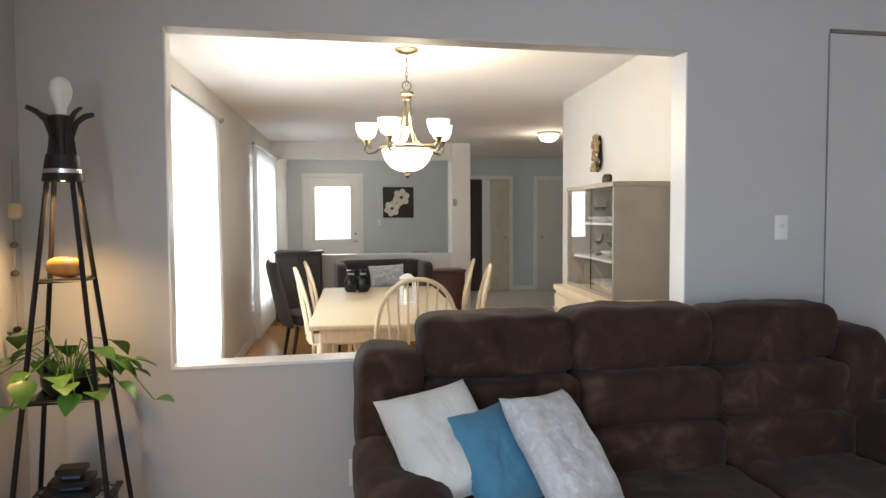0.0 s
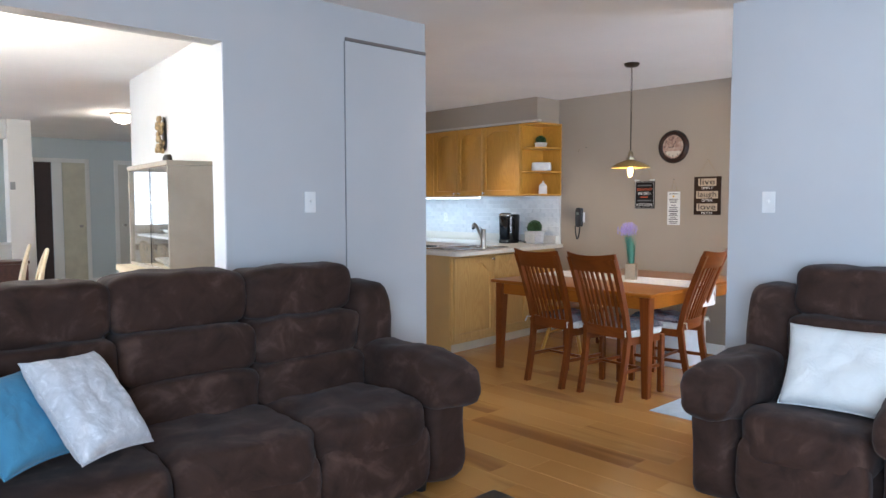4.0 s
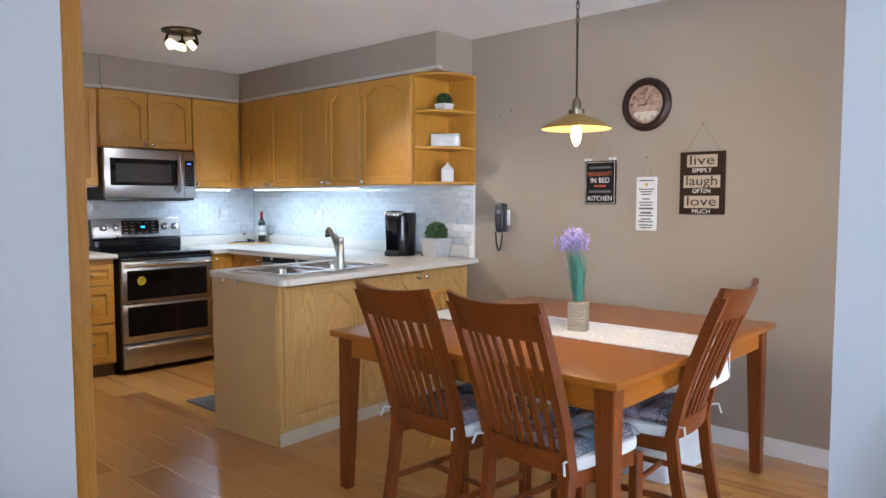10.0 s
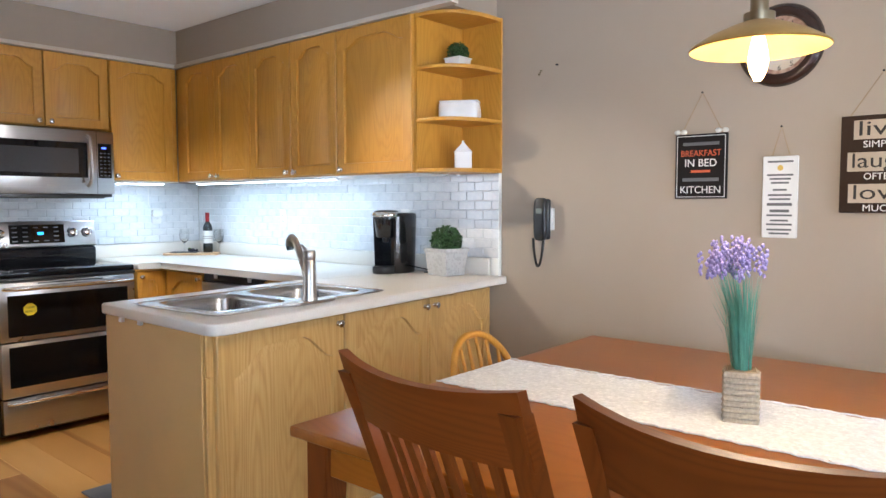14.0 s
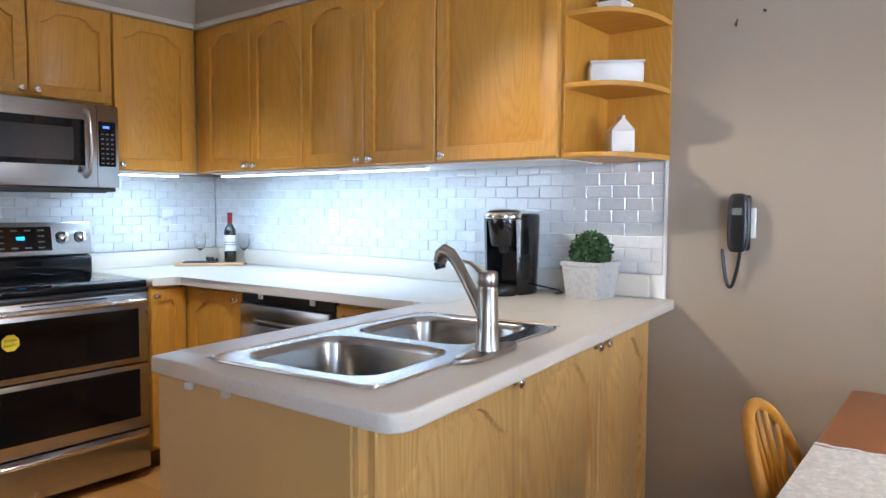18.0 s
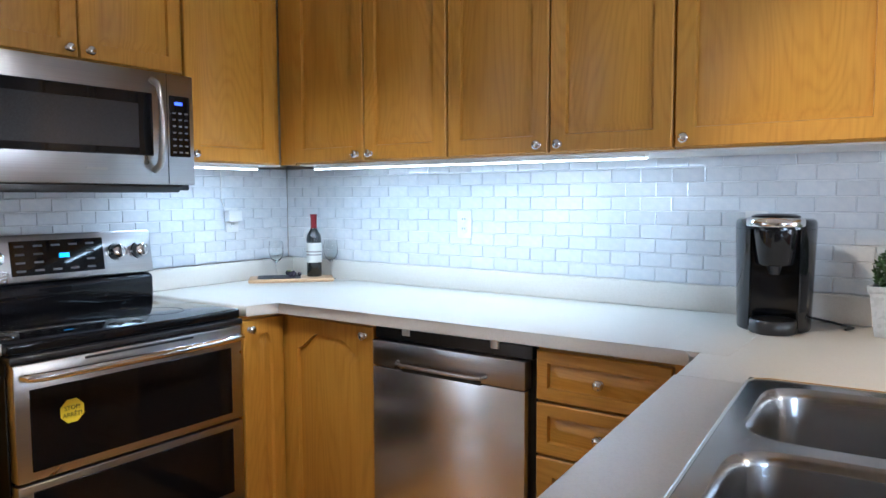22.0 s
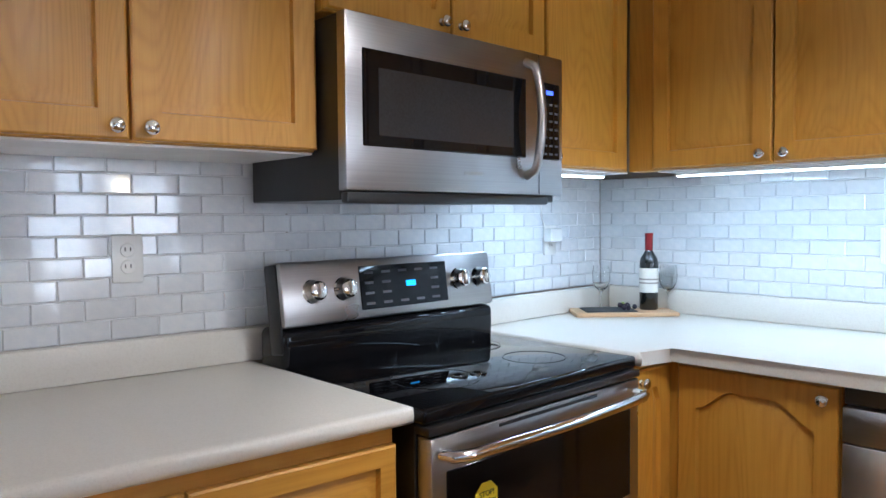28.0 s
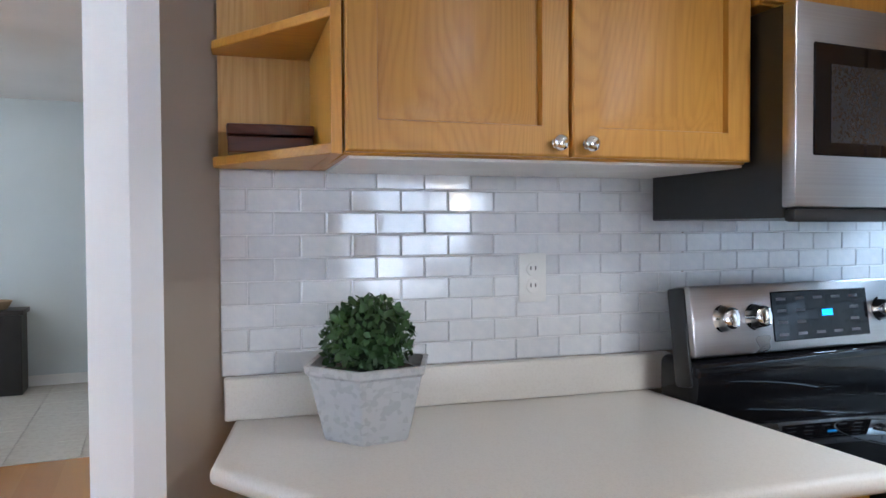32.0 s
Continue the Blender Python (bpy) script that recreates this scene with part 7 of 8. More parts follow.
# grey settee before the half wall
se = thing("settee", M4(0.92, 8.85, 0), "dark grey upholstered settee with a patterned pillow", "sofa")
part("seat", soft(-0.60, 0.60, -0.28, 0.3, 0.24, 0.45, 6, 9, 0.005, 1), grey_cloth, se)
part("backrest", soft(-0.64, 0.64, 0.22, 0.38, 0.3, 0.82, 7, 9, 0.004, 2), grey_cloth, se)
for s in (-1, 1):
    part("arm", soft(s * 0.58 - 0.07, s * 0.58 + 0.07, -0.27, 0.3, 0.24, 0.80, 7, 8, 0.004, 3), grey_cloth, se)
    for y in (-0.22, 0.28):
        part("leg", lathe([(0, 0), (0.016, 0), (0.024, 0.25), (0, 0.25)], 12, M4(s * 0.55, y, 0)), espresso, se)
pillow("throw_pillow", (0.72, 8.98, 0.74), (1.22, 9.0, 0.76), (0.74, 8.84, 0.44), 0.07, pearl_cloth, "pale patterned pillow on the grey settee", 8)
sb = thing("dark_sideboard", M4(-0.22, 9.2, 0), "dark wood cabinet before the half wall", "cabinet")
part("body", box(-0.30, 0.32, -0.2, 0.25, 0.06, 0.93, 0.004, 1), espresso, sb)
part("top", box(-0.33, 0.35, -0.23, 0.27, 0.931, 0.955, 0.006, 2), espresso, sb)
part("door", box(-0.28, 0.0, -0.214, -0.201, 0.1, 0.9, 0.004, 1), espresso, sb)
part("door", box(0.01, 0.30, -0.214, -0.201, 0.1, 0.9, 0.004, 1), espresso, sb)
for x in (-0.26, 0.28):
    part("foot", box(x - 0.025, x + 0.025, -0.15, 0.2, 0, 0.06), dark_wood, sb)
lc = thing("low_chest", M4(1.86, 9.22, 0), "low dark brown chest beside the settee", "chest")
part("body", box(-0.25, 0.25, -0.2, 0.2, 0.04, 0.62, 0.006, 2), dark_wood, lc)
part("lid", box(-0.265, 0.265, -0.215, 0.21, 0.622, 0.66, 0.008, 2), dark_wood, lc)
part("plinth", box(-0.23, 0.23, -0.18, 0.18, 0, 0.04), dark_wood, lc)

# glass-fronted hutch on the east wall; its own x runs along the wall, its front faces -y
HX, HY = 1.944, 3.97
hu = thing("china_hutch", M4(1.93, 3.88, 0, 0, 0, -97.2), "taupe painted hutch with sliding glass doors over drawers", "cabinet")
HW, HD = 0.99, 0.37
part("base", box(0, HW, -0.45, -0.005, 0.06, 0.92, 0.004, 1), cream_wood, hu)
part("plinth", box(0.03, HW - 0.03, -0.42, -0.005, 0, 0.06), taupe_wood, hu)
part("worktop", box(-0.012, HW + 0.012, -0.465, -0.005, 0.921, 0.96, 0.006, 2), cream_wood, hu)
for i in range(3):
    for z0, z1 in ((0.70, 0.90), (0.42, 0.68), (0.1, 0.40)):
        dr = part("drawer", box(0.02 + i * 0.32, 0.33 + i * 0.32, -0.464, -0.451, z0, z1, 0.004, 1), cream_wood, hu)
        add_knob(dr, 0.09 + i * 0.32, (z0 + z1) / 2, -0.464, "round brass knob")
        add_knob(dr, 0.26 + i * 0.32, (z0 + z1) / 2, -0.464, "round brass knob")
for x in (0, HW - 0.02):
    part("side_panel", box(x, x + 0.02, -HD, -0.005, 0.961, 1.61, 0.002, 1), taupe_wood, hu)
part("back_panel", box(0.02, HW - 0.02, -0.02, -0.005, 0.961, 1.61), taupe_wood, hu)
part("top", box(-0.004, HW + 0.004, -HD - 0.006, -0.005, 1.611, 1.64, 0.003, 1), taupe_wood, hu)
part("front_rail", box(0.02, HW - 0.02, -HD, -HD + 0.03, 0.961, 0.98), taupe_wood, hu)
for z in (1.16, 1.385):
    part("shelf", box(0.021, HW - 0.021, -HD + 0.05, -0.021, z, z + 0.014), paint_trim, hu)
for a, b, y in ((0.02, 0.51, -HD + 0.014), (0.49, HW - 0.02, -HD + 0.022)):
    pane = part("glass_door", box(a, b, y, y + 0.005, 0.981, 1.609), hutch_glass, hu, "sliding glass pane")
    pane.visible_shadow = False
rnd = random.Random(31)
for z, n in ((0.961, 6), (1.174, 7), (1.399, 7)):
    for k in range(n):
        x = 0.1 + (HW - 0.2) * k / (n - 1)
        place = M4(1.93, 3.88, 0, 0, 0, -97.2) @ M4(x, -0.14 - 0.1 * rnd.random(), z)
        if z < 1.1 or k % 3 == 2:
            di = thing("stacked_dish", place, "white china dishes stacked in the hutch", "dish", "hutch china")
            part("dish", lathe([(0, 0), (0.04, 0), (0.075, 0.02), (0.085, 0.035), (0.08, 0.037), (0.04, 0.012), (0, 0.01)], 20), white_ceramic, di)
        else:
            gl = thing("stemmed_glass", place, "clear stemmed glass in the hutch", "glass", "hutch glasses")
            part("glass", lathe([(0, 0), (0.028, 0), (0.004, 0.008), (0.004, 0.07), (0.03, 0.1), (0.034, 0.16), (0.032, 0.16), (0.027, 0.1), (0, 0.08)], 14), glass, gl)
og = thing("hutch_ornament", M4(1.93, 3.88, 1.641, 0, 0, -97.2) @ M4(0.3, -0.18, 0), "small carved brown ornament on the hutch", "ornament")
part("carving", soft(-0.07, 0.07, -0.02, 0.02, 0, 0.075, 2.5, 8, 0.015, 4), bronze, og)
wo = thing("wall_ornament", M4(1.978, 4.28, 1.92, 0, 0, -97.2), "gilded carved wall ornament", "ornament")
cv = bmesh.new()
rnd = random.Random(5)
for k in range(26):
    ball(rnd.uniform(-0.045, 0.045), -0.022 - 0.035 * rnd.random(), rnd.uniform(-0.13, 0.13), 0.022, 0.016, 0.024, 8, 1.0, cv)
part("carving", cv, plain("worn_gilt", (0.34, 0.24, 0.12), 0.4, 0.6, 0.4, 30.0), wo)
part("back_plate", soft(-0.04, 0.04, -0.018, -0.001, -0.13, 0.13, 3, 7, 0.004, 6), bronze, wo)

# chandelier
cd = thing("chandelier", M4(0.372, 3.62, 0), "antique brass chandelier with five shades and a glass bowl", "chandelier")
shade_glow = glowing("lit_opal_glass", (1.0, 0.90, 0.72), 5.0, (0.9, 0.88, 0.82))
part("canopy", lathe([(0.075, CEIL - 0.001), (0.075, CEIL - 0.012), (0.05, CEIL - 0.028), (0.01, CEIL - 0.032), (0, CEIL - 0.032)], 28), brass, cd)
links = bmesh.new()
for k in range(7):
    z = CEIL - 0.045 - k * 0.028
    t = k % 2
    tube([(0.008 * math.cos(a) * (1 - t), 0.008 * math.cos(a) * t, z + 0.018 * math.sin(a)) for a in (2 * math.pi * j / 10 for j in range(10))], 0.0024, 5, links, 1.0, True)
part("chain", links, brass, cd)
part("loop", tube([(0.028 * math.cos(a), 0, 2.255 + 0.028 * math.sin(a)) for a in (2 * math.pi * j / 16 for j in range(16))], 0.004, 6, None, 1.0, True), brass, cd)
part("hub", lathe([(0, 2.23), (0.02, 2.228), (0.045, 2.215), (0.045, 2.20), (0.028, 2.19), (0.03, 2.17), (0, 2.165)], 24), brass, cd)
for k in range(4):
    a = radians(45 + 90 * k)
    part("stay", tube([(r * math.cos(a), r * math.sin(a), z) for r, z in ((0.022, 2.18), (0.025, 2.08), (0.04, 1.98), (0.075, 1.91), (0.12, 1.878))], 0.006, 6), brass, cd)
part("ring", tube([(0.172 * math.cos(2 * math.pi * j / 40), 0.172 * math.sin(2 * math.pi * j / 40), 1.872) for j in range(40)], 0.01, 8, None, 1.0, True), brass, cd)
part("bowl", lathe([(0.158, 1.862), (0.155, 1.84), (0.135, 1.79), (0.10, 1.75), (0.05, 1.728), (0, 1.722)], 36), shade_glow, cd, "lit opal glass bowl")
part("finial", lathe([(0.02, 1.724), (0.012, 1.712), (0.018, 1.70), (0.008, 1.685), (0, 1.683)], 16), brass, cd)
for k in range(5):
    a = radians(20 + 72 * k)
    c, s = math.cos(a), math.sin(a)
    ar = part("arm", tube([(r * c, r * s, z) for r, z in ((0.17, 1.872), (0.205, 1.845), (0.245, 1.84), (0.268, 1.865), (0.255, 1.892), (0.235, 1.885), (0.238, 1.868))], 0.0075, 8), brass, cd)
    part("cup", lathe([(0, 1.885), (0.012, 1.89), (0.022, 1.915), (0.026, 1.925), (0, 1.925)], 16, M4(0.255 * c, 0.255 * s, 0)), brass, ar)
    part("shade", lathe([(0.022, 1.925), (0.05, 1.945), (0.062, 1.98), (0.07, 2.025), (0.066, 2.025), (0.058, 1.98), (0.045, 1.948), (0, 1.93)], 24, M4(0.255 * c, 0.255 * s, 0)), shade_glow, ar, "lit opal glass shade")


def ceiling_lamp(x, y):
    th = thing("ceiling_lamp", M4(x, y, CEIL), "brass ceiling lamp with a lit opal bowl", "lamp", "ceiling lamps")
    part("plate", lathe([(0, -0.03), (0.12, -0.028), (0.15, -0.012), (0.15, -0.001), (0, -0.001)], 28), brass, th)
    part("bowl", lathe([(0.13, -0.03), (0.125, -0.06), (0.09, -0.1), (0.04, -0.118), (0, -0.12)], 28), shade_glow, th, "lit opal glass bowl")
    part("finial", lathe([(0.012, -0.118), (0.012, -0.13), (0, -0.138)], 12), brass, th)


ceiling_lamp(2.93, 7.88)
ceiling_lamp(0.62, 10.7)

# curtains and windows on the west wall
WESTM = Matrix.Translation((-1.262, W1B, 0)) @ Matrix.Rotation(math.atan2(FARY - W1B, 0.927), 4, "Z")   # x along the wall, -y into the room
sheer = woven("sheer_white_curtain", (0.82, 0.82, 0.80), 500.0, 0.9, 0.0, 0.03)
sheer.node_tree.nodes["Principled BSDF"].inputs["Transmission Weight"].default_value = 0.0
sheer.node_tree.nodes["Principled BSDF"].inputs["Subsurface Weight"].default_value = 0.0
b = sheer.node_tree.nodes["Principled BSDF"]
tl_ = sheer.node_tree.nodes.new("ShaderNodeBsdfTranslucent")
tl_.inputs["Color"].default_value = col(0.85, 0.86, 0.86)
mx_ = sheer.node_tree.nodes.new("ShaderNodeMixShader")
mx_.inputs[0].default_value = 0.6
sheer.node_tree.links.new(b.outputs[0], mx_.inputs[1])
sheer.node_tree.links.new(tl_.outputs[0], mx_.inputs[2])
sheer.node_tree.links.new(mx_.outputs[0], sheer.node_tree.nodes["Material Output"].inputs["Surface"])


def drape(u0, u1, z0, z1, folds, label, seed):
    th = thing("curtain", WESTM @ M4((u0 + u1) / 2, -0.07, 0), label, "curtain", "dining curtains")
    rnd = random.Random(seed)
    bm = bmesh.new()
    n = folds * 8
    prev = None
    w = u1 - u0
    for k in range(n + 1):
        u = k / n
        y = 0.028 * math.sin(u * folds * 2 * math.pi + 0.4 * math.sin(u * 9 + seed))
        row = [bm.verts.new((w * (u - 0.5) * (1 - 0.04 * v), y * (0.55 + 0.6 * v), z1 + (z0 - z1) * v)) for v in (0, 0.25, 0.5, 0.75, 1)]
        if prev:
            for j in range(4):
                bm.faces.new((prev[j], row[j], row[j + 1], prev[j + 1]))
        prev = row
    part("cloth", bm, sheer, th, "", True, 80)
    return th


def curtain_rod(u0, u1, z):
    th = thing("curtain_rod", WESTM @ M4((u0 + u1) / 2, -0.085, z), "thin nickel curtain rod with round ends", "curtain rod", "dining rods")
    w = (u1 - u0) / 2
    part("rod", tube([(-w, 0, 0), (w, 0, 0)], 0.01, 10), nickel, th)
    for s in (-1, 1):
        part("finial", ball(s * (w + 0.02), 0, 0, 0.024, 0.022, 0.022, 12), nickel, th)
        part("bracket", tube([(s * (w - 0.12), 0, 0), (s * (w - 0.12), 0.08, 0)], 0.006, 8), nickel, th)


glow_day = glowing("overcast_daylight", (0.93, 0.97, 1.0), 7.0)
for k, (u0, u1) in enumerate(((1.15, 2.95), (5.35, 7.2))):
    curtain_rod(u0 - 0.25, u1 + 0.2, 2.235)
    drape(u0 - 0.2, u0 + 0.93, 0.06, 2.25, 7, "sheer white curtain glowing with daylight", k + 1)
    drape(u1 - 0.95, u1 + 0.16, 0.06, 2.25, 7, "sheer white curtain glowing with daylight", k + 5)
    wn = tagged(new("window_%d" % (k + 2)), "white framed dining room window", "", "", "structure")
    for p in ((u0, u1, 0.02, 0.09, 0.35, 0.41), (u0, u1, 0.02, 0.09, 2.09, 2.15), (u0, u0 + 0.06, 0.02, 0.09, 0.41, 2.09), (u1 - 0.06, u1, 0.02, 0.09, 0.41, 2.09), ((u0 + u1) / 2 - 0.03, (u0 + u1) / 2 + 0.03, 0.02, 0.09, 0.41, 2.09)):
        part("window_frame", shift(box(*p), WESTM), paint_trim, wn)
    for a, b2 in ((u0 + 0.06, (u0 + u1) / 2 - 0.03), ((u0 + u1) / 2 + 0.03, u1 - 0.06)):
        pane = part("pane", shift(box(a, b2, 0.05, 0.055, 0.41, 2.09), WESTM), glass, wn)
        pane.visible_shadow = False

# front door with a bright window
FD = tagged(new("door_2"), "white front door with a bright curtained window", "", "", "structure")
FX0, FX1, FZ = -0.02, 0.92, 2.10
part("casing", box(FX0 - 0.07, FX0, FARY - 0.03, FARY, 0, FZ + 0.07, 0.004, 1), paint_trim, FD)
part("casing", box(FX1, FX1 + 0.07, FARY - 0.03, FARY, 0, FZ + 0.07, 0.004, 1), paint_trim, FD)
part("casing", box(FX0, FX1, FARY - 0.03, FARY, FZ, FZ + 0.07, 0.004, 1), paint_trim, FD)
part("leaf", box(FX0 + 0.002, FX1 - 0.002, FARY - 0.018, FARY - 0.001, 0.01, FZ - 0.003), paint_trim, FD)
fw = part("door_window_frame", box(0.10, 0.80, FARY - 0.03, FARY - 0.019, 0.97, 1.98, 0.004, 1), paint_trim, FD)
part("lit_curtain", box(0.15, 0.75, FARY - 0.036, FARY - 0.031, 1.02, 1.93), glow_day, fw, "white curtain glowing with daylight")
part("door_knob", lathe([(0, -0.07), (0.025, -0.06), (0.028, -0.045), (0.012, -0.03), (0.03, -0.004), (0.03, 0), (0, 0)], 20, M4(0.845, FARY - 0.019, 0.98, -90)), nickel, FD)
part("deadbolt", lathe([(0, -0.02), (0.022, -0.018), (0.026, 0), (0, 0)], 20, M4(0.845, FARY - 0.019, 1.10, -90)), nickel, FD)

pic = thing("flower_picture", M4(1.625, FARY - 0.002, 1.66), "black canvas picture of two white flowers", "picture")
part("canvas", box(-0.275, 0.275, -0.03, 0, -0.275, 0.275, 0.003, 1), plain("black_canvas", (0.03, 0.03, 0.028), 0.6), pic)
petal = plain("white_petal_print", (0.72, 0.70, 0.60), 0.6, 0, 0.15, 12.0)
heart = plain("dark_heart_print", (0.10, 0.11, 0.05), 0.6)
for cx, cz, r, n in ((0.05, 0.09, 0.15, 6), (-0.12, -0.11, 0.14, 6)):
    for k in range(n):
        a = 2 * math.pi * k / n + 0.3
        px, pz = cx + 0.5 * r * math.cos(a), cz + 0.5 * r * math.sin(a)
        poly = [(px + 0.55 * r * math.cos(t) * math.cos(a) - 0.42 * r * math.sin(t) * math.sin(a), pz + 0.55 * r * math.cos(t) * math.sin(a) + 0.42 * r * math.sin(t) * math.cos(a)) for t in (2 * math.pi * j / 16 for j in range(16))]
        poly = [(min(max(x, -0.27), 0.27), min(max(z, -0.27), 0.27)) for x, z in poly]
        part("petal", prism(poly, 0.0, 0.0012 + 0.0006 * k, 0, M4(0, -0.0302, 0) @ XZ), petal, pic)
    part("flower_heart", prism([(cx + 0.22 * r * math.cos(t), cz + 0.22 * r * math.sin(t)) for t in (2 * math.pi * j / 14 for j in range(14))], 0, 0.006, 0, M4(0, -0.0302, 0) @ XZ), heart, pic)
outlet(M4(1.27, FARY, 1.30), "white light switch in the foyer", "light_switch")
th_ = thing("thermostat", M4(2.06, 9.44, 1.62), "small grey thermostat on the column", "thermostat")
part("case", box(-0.03, 0.03, -0.025, 0, -0.05, 0.05, 0.006, 2), plain("grey_case", (0.3, 0.3, 0.3), 0.4), th_)
hk = thing("foyer_table", M4(1.98, FARY - 0.22, 0), "small black hall table with a basket", "table")
part("tabletop", box(-0.25, 0.25, -0.17, 0.17, 0.66, 0.70, 0.005, 2), espresso, hk)
part("body", box(-0.23, 0.23, -0.15, 0.15, 0.0, 0.659, 0.004, 1), satin_black, hk)
bk = thing("wicker_basket", M4(1.98, FARY - 0.22, 0.70), "small woven basket on the hall table", "basket")
part("basket", lathe([(0, 0), (0.11, 0), (0.15, 0.07), (0.14, 0.07), (0.1, 0.012), (0, 0.012)], 24), rope, bk)

# hall doors
def hall_door(name, x0, x1, label, ajar):
    d = tagged(new(name), label, "", "", "structure")
    z = 2.08
    for p in ((x0 - 0.07, x0, 0, z + 0.07), (x1, x1 + 0.07, 0, z + 0.07), (x0, x1, z, z + 0.07)):
        part("casing", box(p[0], p[1], FARY - 0.025, FARY, p[2], p[3], 0.004, 1), paint_trim, d)
    if ajar:
        part("dark_gap", box(x0 + 0.002, x0 + 0.26, FARY - 0.008, FARY - 0.002, 0.01, z - 0.002), plain("dim_room", (0.05, 0.035, 0.035), 0.8), d)
        part("door_edge", box(x0 + 0.27, x0 + 0.42, FARY - 0.014, FARY - 0.002, 0.01, z - 0.002), paint_trim, d)
        leaf = part("leaf", box(x0 + 0.43, x1 - 0.002, FARY - 0.02, FARY - 0.002, 0.01, z - 0.002), plain("beige_door_paint", (0.60, 0.57, 0.46), 0.45), d)
    else:
        leaf = part("leaf", box(x0 + 0.002, x1 - 0.002, FARY - 0.016, FARY - 0.002, 0.01, z - 0.002), painted("cream_door_paint", (0.66, 0.65, 0.61), 0.4, 0.04), d)
    part("door_knob", lathe([(0, -0.06), (0.025, -0.05), (0.025, -0.035), (0.01, -0.02), (0.026, 0), (0, 0)], 16, M4(x1 - 0.09 if ajar else x0 + 0.08, FARY - 0.02, 1.0, -90)), nickel, leaf)


hall_door("door_3", 2.93, 3.72, "beige hall door standing ajar in white casing", True)
hall_door("door_4", 4.27, 5.05, "cream hall door in white casing", False)
wall("baseboard_hall", [(1.0, 2.86, FARY - 0.013, FARY, 0, 0.09), (3.79, 4.2, FARY - 0.013, FARY, 0, 0.09)], paint_trim, "white baseboard of the hall")
setting("baseboard_dining", shift(box(0.0, 9.7, -0.014, 0, 0, 0.09), WESTM), paint_trim, "white baseboard of the dining room")

# white painted post where the kitchen wall ends
post = [(3.235, Y3 - 0.012), (3.235, Y3 + 0.13), (3.10, Y3 + 0.13), (3.098, Y3 + 0.06), (3.178, Y3 - 0.012)]
setting("trim_kitchen_post", shift(prism(post, 0, CEIL - 0.001, 0.0), M4(0, 0.05, 0)), plain("gloss_white_paint", (0.78, 0.78, 0.78), 0.25, 0, 0.03), "glossy white casing at the end of the kitchen wall")

# ---- tiles and floor boards ----
def tile_mesh(w, h):
    """One tile: its face in x, z at y = 0, pillowed edge, no back."""
    e, t = 0.0028, 0.006
    bm = bmesh.new()
    a = [bm.verts.new(p) for p in ((0, t, 0), (w, t, 0), (w, t, h), (0, t, h))]
    b = [bm.verts.new(p) for p in ((0, e * 0.6, 0), (w, e * 0.6, 0), (w, e * 0.6, h), (0, e * 0.6, h))]
    c = [bm.verts.new(p) for p in ((e, 0, e), (w - e, 0, e), (w - e, 0, h - e), (e, 0, h - e))]
    for p, q in ((a, b), (b, c)):
        for k in range(4):
            bm.faces.new((p[k], p[(k + 1) % 4], q[(k + 1) % 4], q[k]))
    bm.faces.new(c)
    return mesh_of("tile", bm, tile_mat, False)


TILE = {}
TW, TH, GAP = 0.1080, 0.0473, 0.0018


def tile_wall(name, m, length, z0, z1, label, near, skip=()):
    """Staggered small tiles over a wall, from x = 0 to length of its own frame; those near are parts, the rest one mesh."""
    back = setting(name, shift(box(0, length, 0.0028, 0.0075, z0, z1), m), grout, label)
    rnd = random.Random(len(name))
    rest = bmesh.new()
    rows = int((z1 - z0) / (TH + GAP) + 0.999)
    for r in range(rows):
        z = z0 + 0.001 + r * (TH + GAP)
        h = min(TH, z1 - z)
        if h < 0.008:
            continue
        x = -(r % 2) * (TW + GAP) / 2
        while x < length:
            a, b = max(x, 0.0), min(x + TW, length)
            if b - a > 0.01:
                tilt = M4(0, 0, 0, rnd.gauss(0, 0.45), 0, rnd.gauss(0, 0.45))
                key = (round(b - a, 3), round(h, 3))
                if key not in TILE:
                    TILE[key] = tile_mesh(*key)
                place = M4(a, -0.001 - 0.0006 * rnd.random(), z) @ tilt
                if near(a):
                    ob = new("tile", TILE[key])
                    ob.parent = back
                    ob.matrix_basis = m @ place
                else:
                    k = len(rest.verts)
                    rest.from_mesh(TILE[key])
                    shift(rest, m @ place, k)
            x += TW + GAP
    if rest.verts:
        ob = part("tiles_beyond", rest, tile_mat, back, "", False)
        ob["kind"] = "stuff"


tile_wall("trim_tiles_end", SKEW @ M4(3.302, Y3 - 0.008, 0), 1.076, 1.028, 1.46, "small pale grey glazed brick tiles", lambda a: a < 3)
tile_wall("trim_tiles_north", M4(4.412, Y3 + 0.022, 0), 1.529, 1.028, 1.46, "small pale grey glazed brick tiles", lambda a: a < 3)
tile_wall("trim_tiles_east", M4(X2 - 0.008, 6.36, 0, 0, 0, -90), 2.842, 1.028, 1.46, "small pale grey glazed brick tiles", lambda a: a < 3)

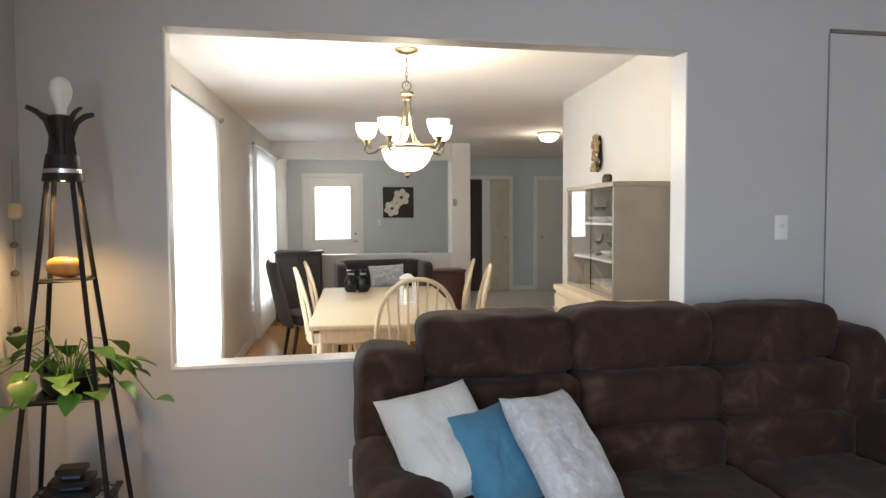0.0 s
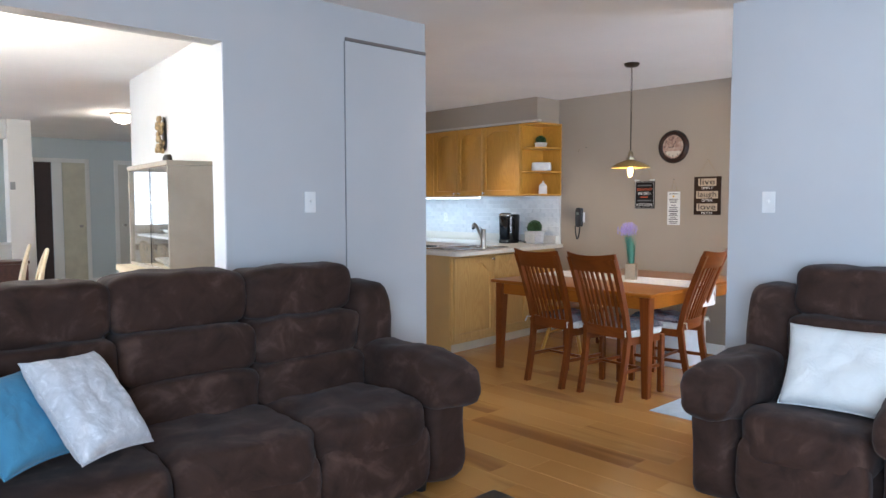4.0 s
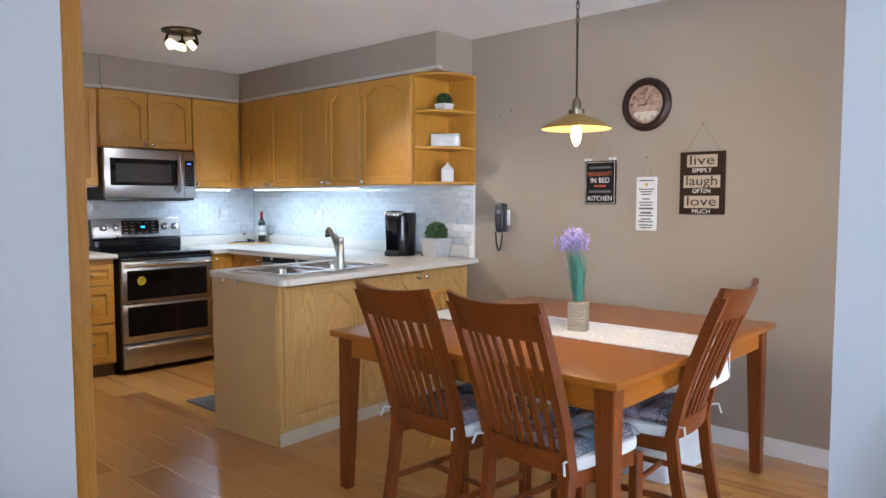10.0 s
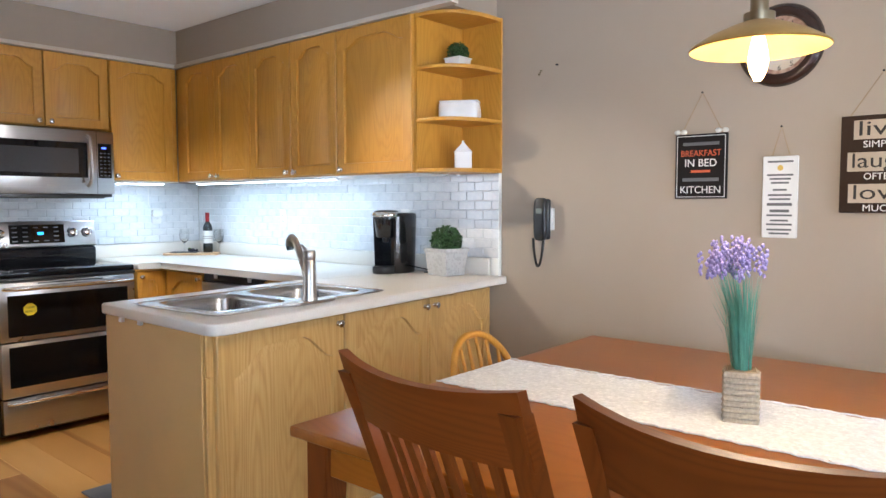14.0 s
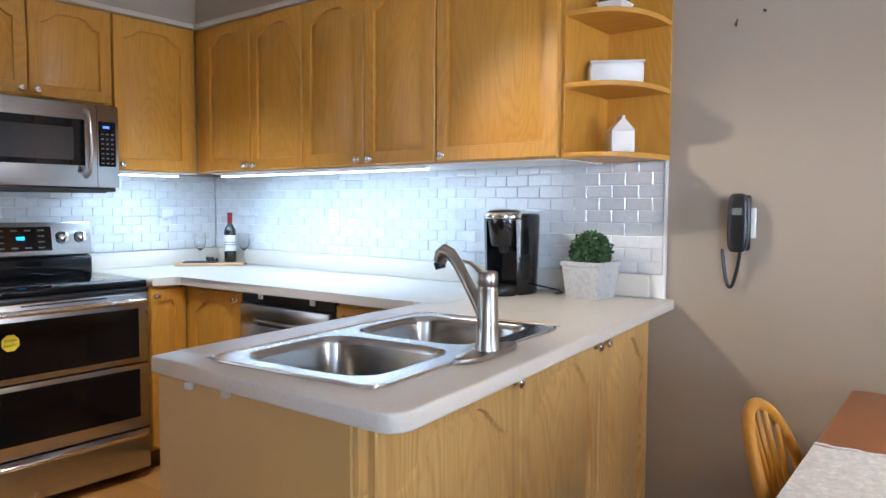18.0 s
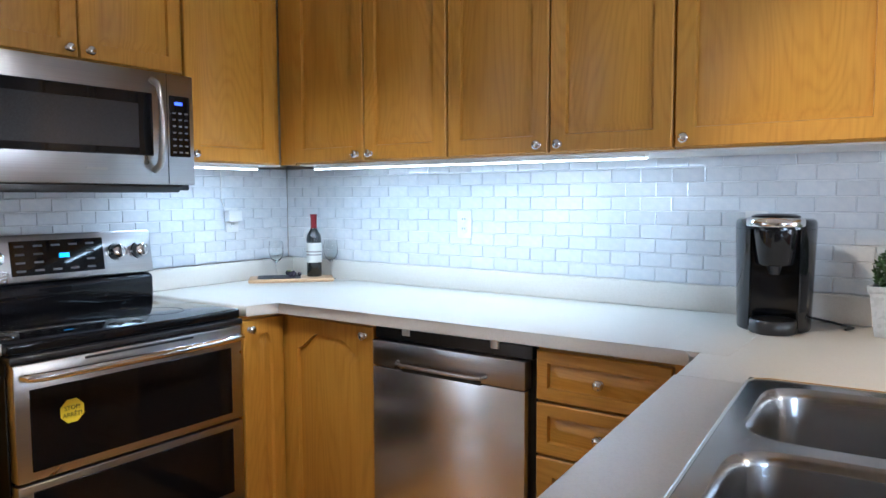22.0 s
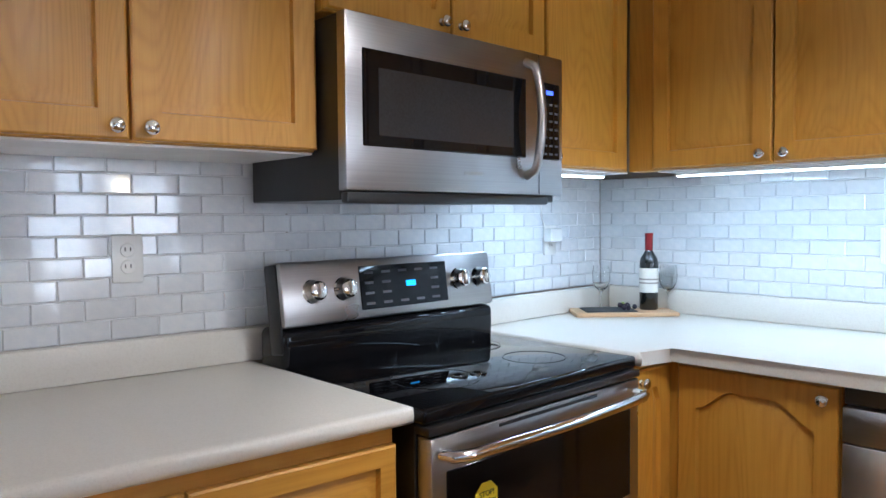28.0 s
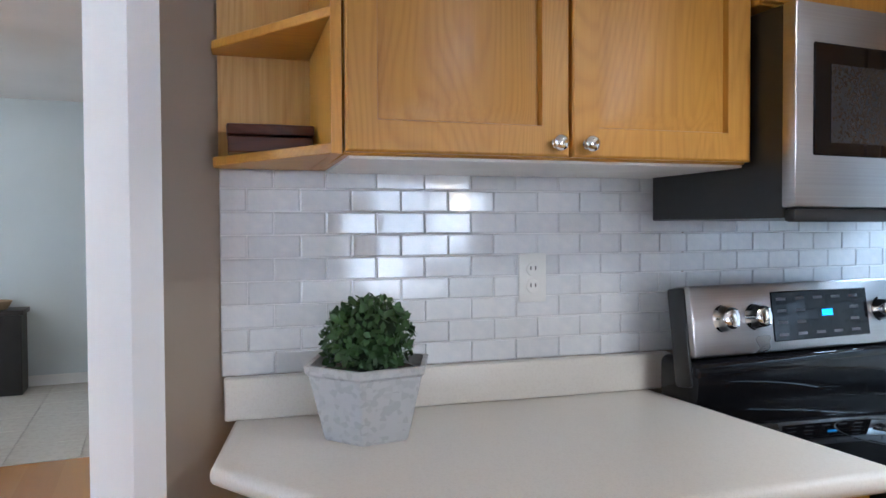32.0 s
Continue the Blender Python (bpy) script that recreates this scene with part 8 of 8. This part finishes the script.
# strip floor, boards running north to south
def boards():
    base = bpy.data.objects["floor"]
    rnd = random.Random(4)
    w, data, count = 0.19, {}, 0
    rest = bmesh.new()
    for i in range(int((6.02 + 1.45) / w) + 1):
        x = -1.45 + i * w
        y = -3.7 - rnd.random() * 1.2
        while y < 9.6:
            ln = rnd.choice((0.95, 1.15, 1.3))
            y1 = min(y + ln, 9.615)
            y = max(y, -3.715 if x + w < 3.85 else -1.41)
            if y1 - y > 0.1:
                cx, cy = x + w / 2, (y + y1) / 2
                near = (1.6 < cx < 4.7 and 0.2 < cy < 5.9) or (3.6 < cx < 5.9 and 0.2 < cy < 3.4)
                length = round(y1 - y, 2)
                if near and count < 290:
                    if length not in data:
                        bm = bmesh.new()
                        e = 0.0016
                        low = [bm.verts.new(p) for p in ((0, 0, -0.01), (w, 0, -0.01), (w, length, -0.01), (0, length, -0.01))]
                        mid = [bm.verts.new(p) for p in ((0, 0, -e), (w, 0, -e), (w, length, -e), (0, length, -e))]
                        top = [bm.verts.new(p) for p in ((e, e, 0), (w - e, e, 0), (w - e, length - e, 0), (e, length - e, 0))]
                        for p, q in ((low, mid), (mid, top)):
                            for k in range(4):
                                bm.faces.new((p[k], p[(k + 1) % 4], q[(k + 1) % 4], q[k]))
                        bm.faces.new(top)
                        data[length] = mesh_of("plank", bm, floor_wood, False)
                    ob = new("plank", data[length])
                    ob.parent = base
                    ob.location = (x, y, 0)
                    count += 1
                else:
                    box(x, x + w, y, y1, -0.01, 0.0, bm=rest)
            y = y1
    ob = part("planks_beyond", rest, floor_wood, base, "", False)
    ob["kind"] = "stuff"


boards()


def foyer_tiles():
    base = bpy.data.objects["floor_foyer"]
    bm = box(0.003, 0.397, 0.003, 0.397, -0.008, 0.0, 0.0015, 1)
    me = mesh_of("floor_tile", bm, speckled("foyer_ceramic", (0.62, 0.60, 0.55), (0.5, 0.47, 0.42), 40.0, 0.25, 0.4), False)
    for i in range(18):
        for j in range(6):
            ob = new("floor_tile", me)
            ob.parent = base
            ob.location = (-1.2 + 0.4 * i, 9.63 + 0.4 * j, 0)


foyer_tiles()
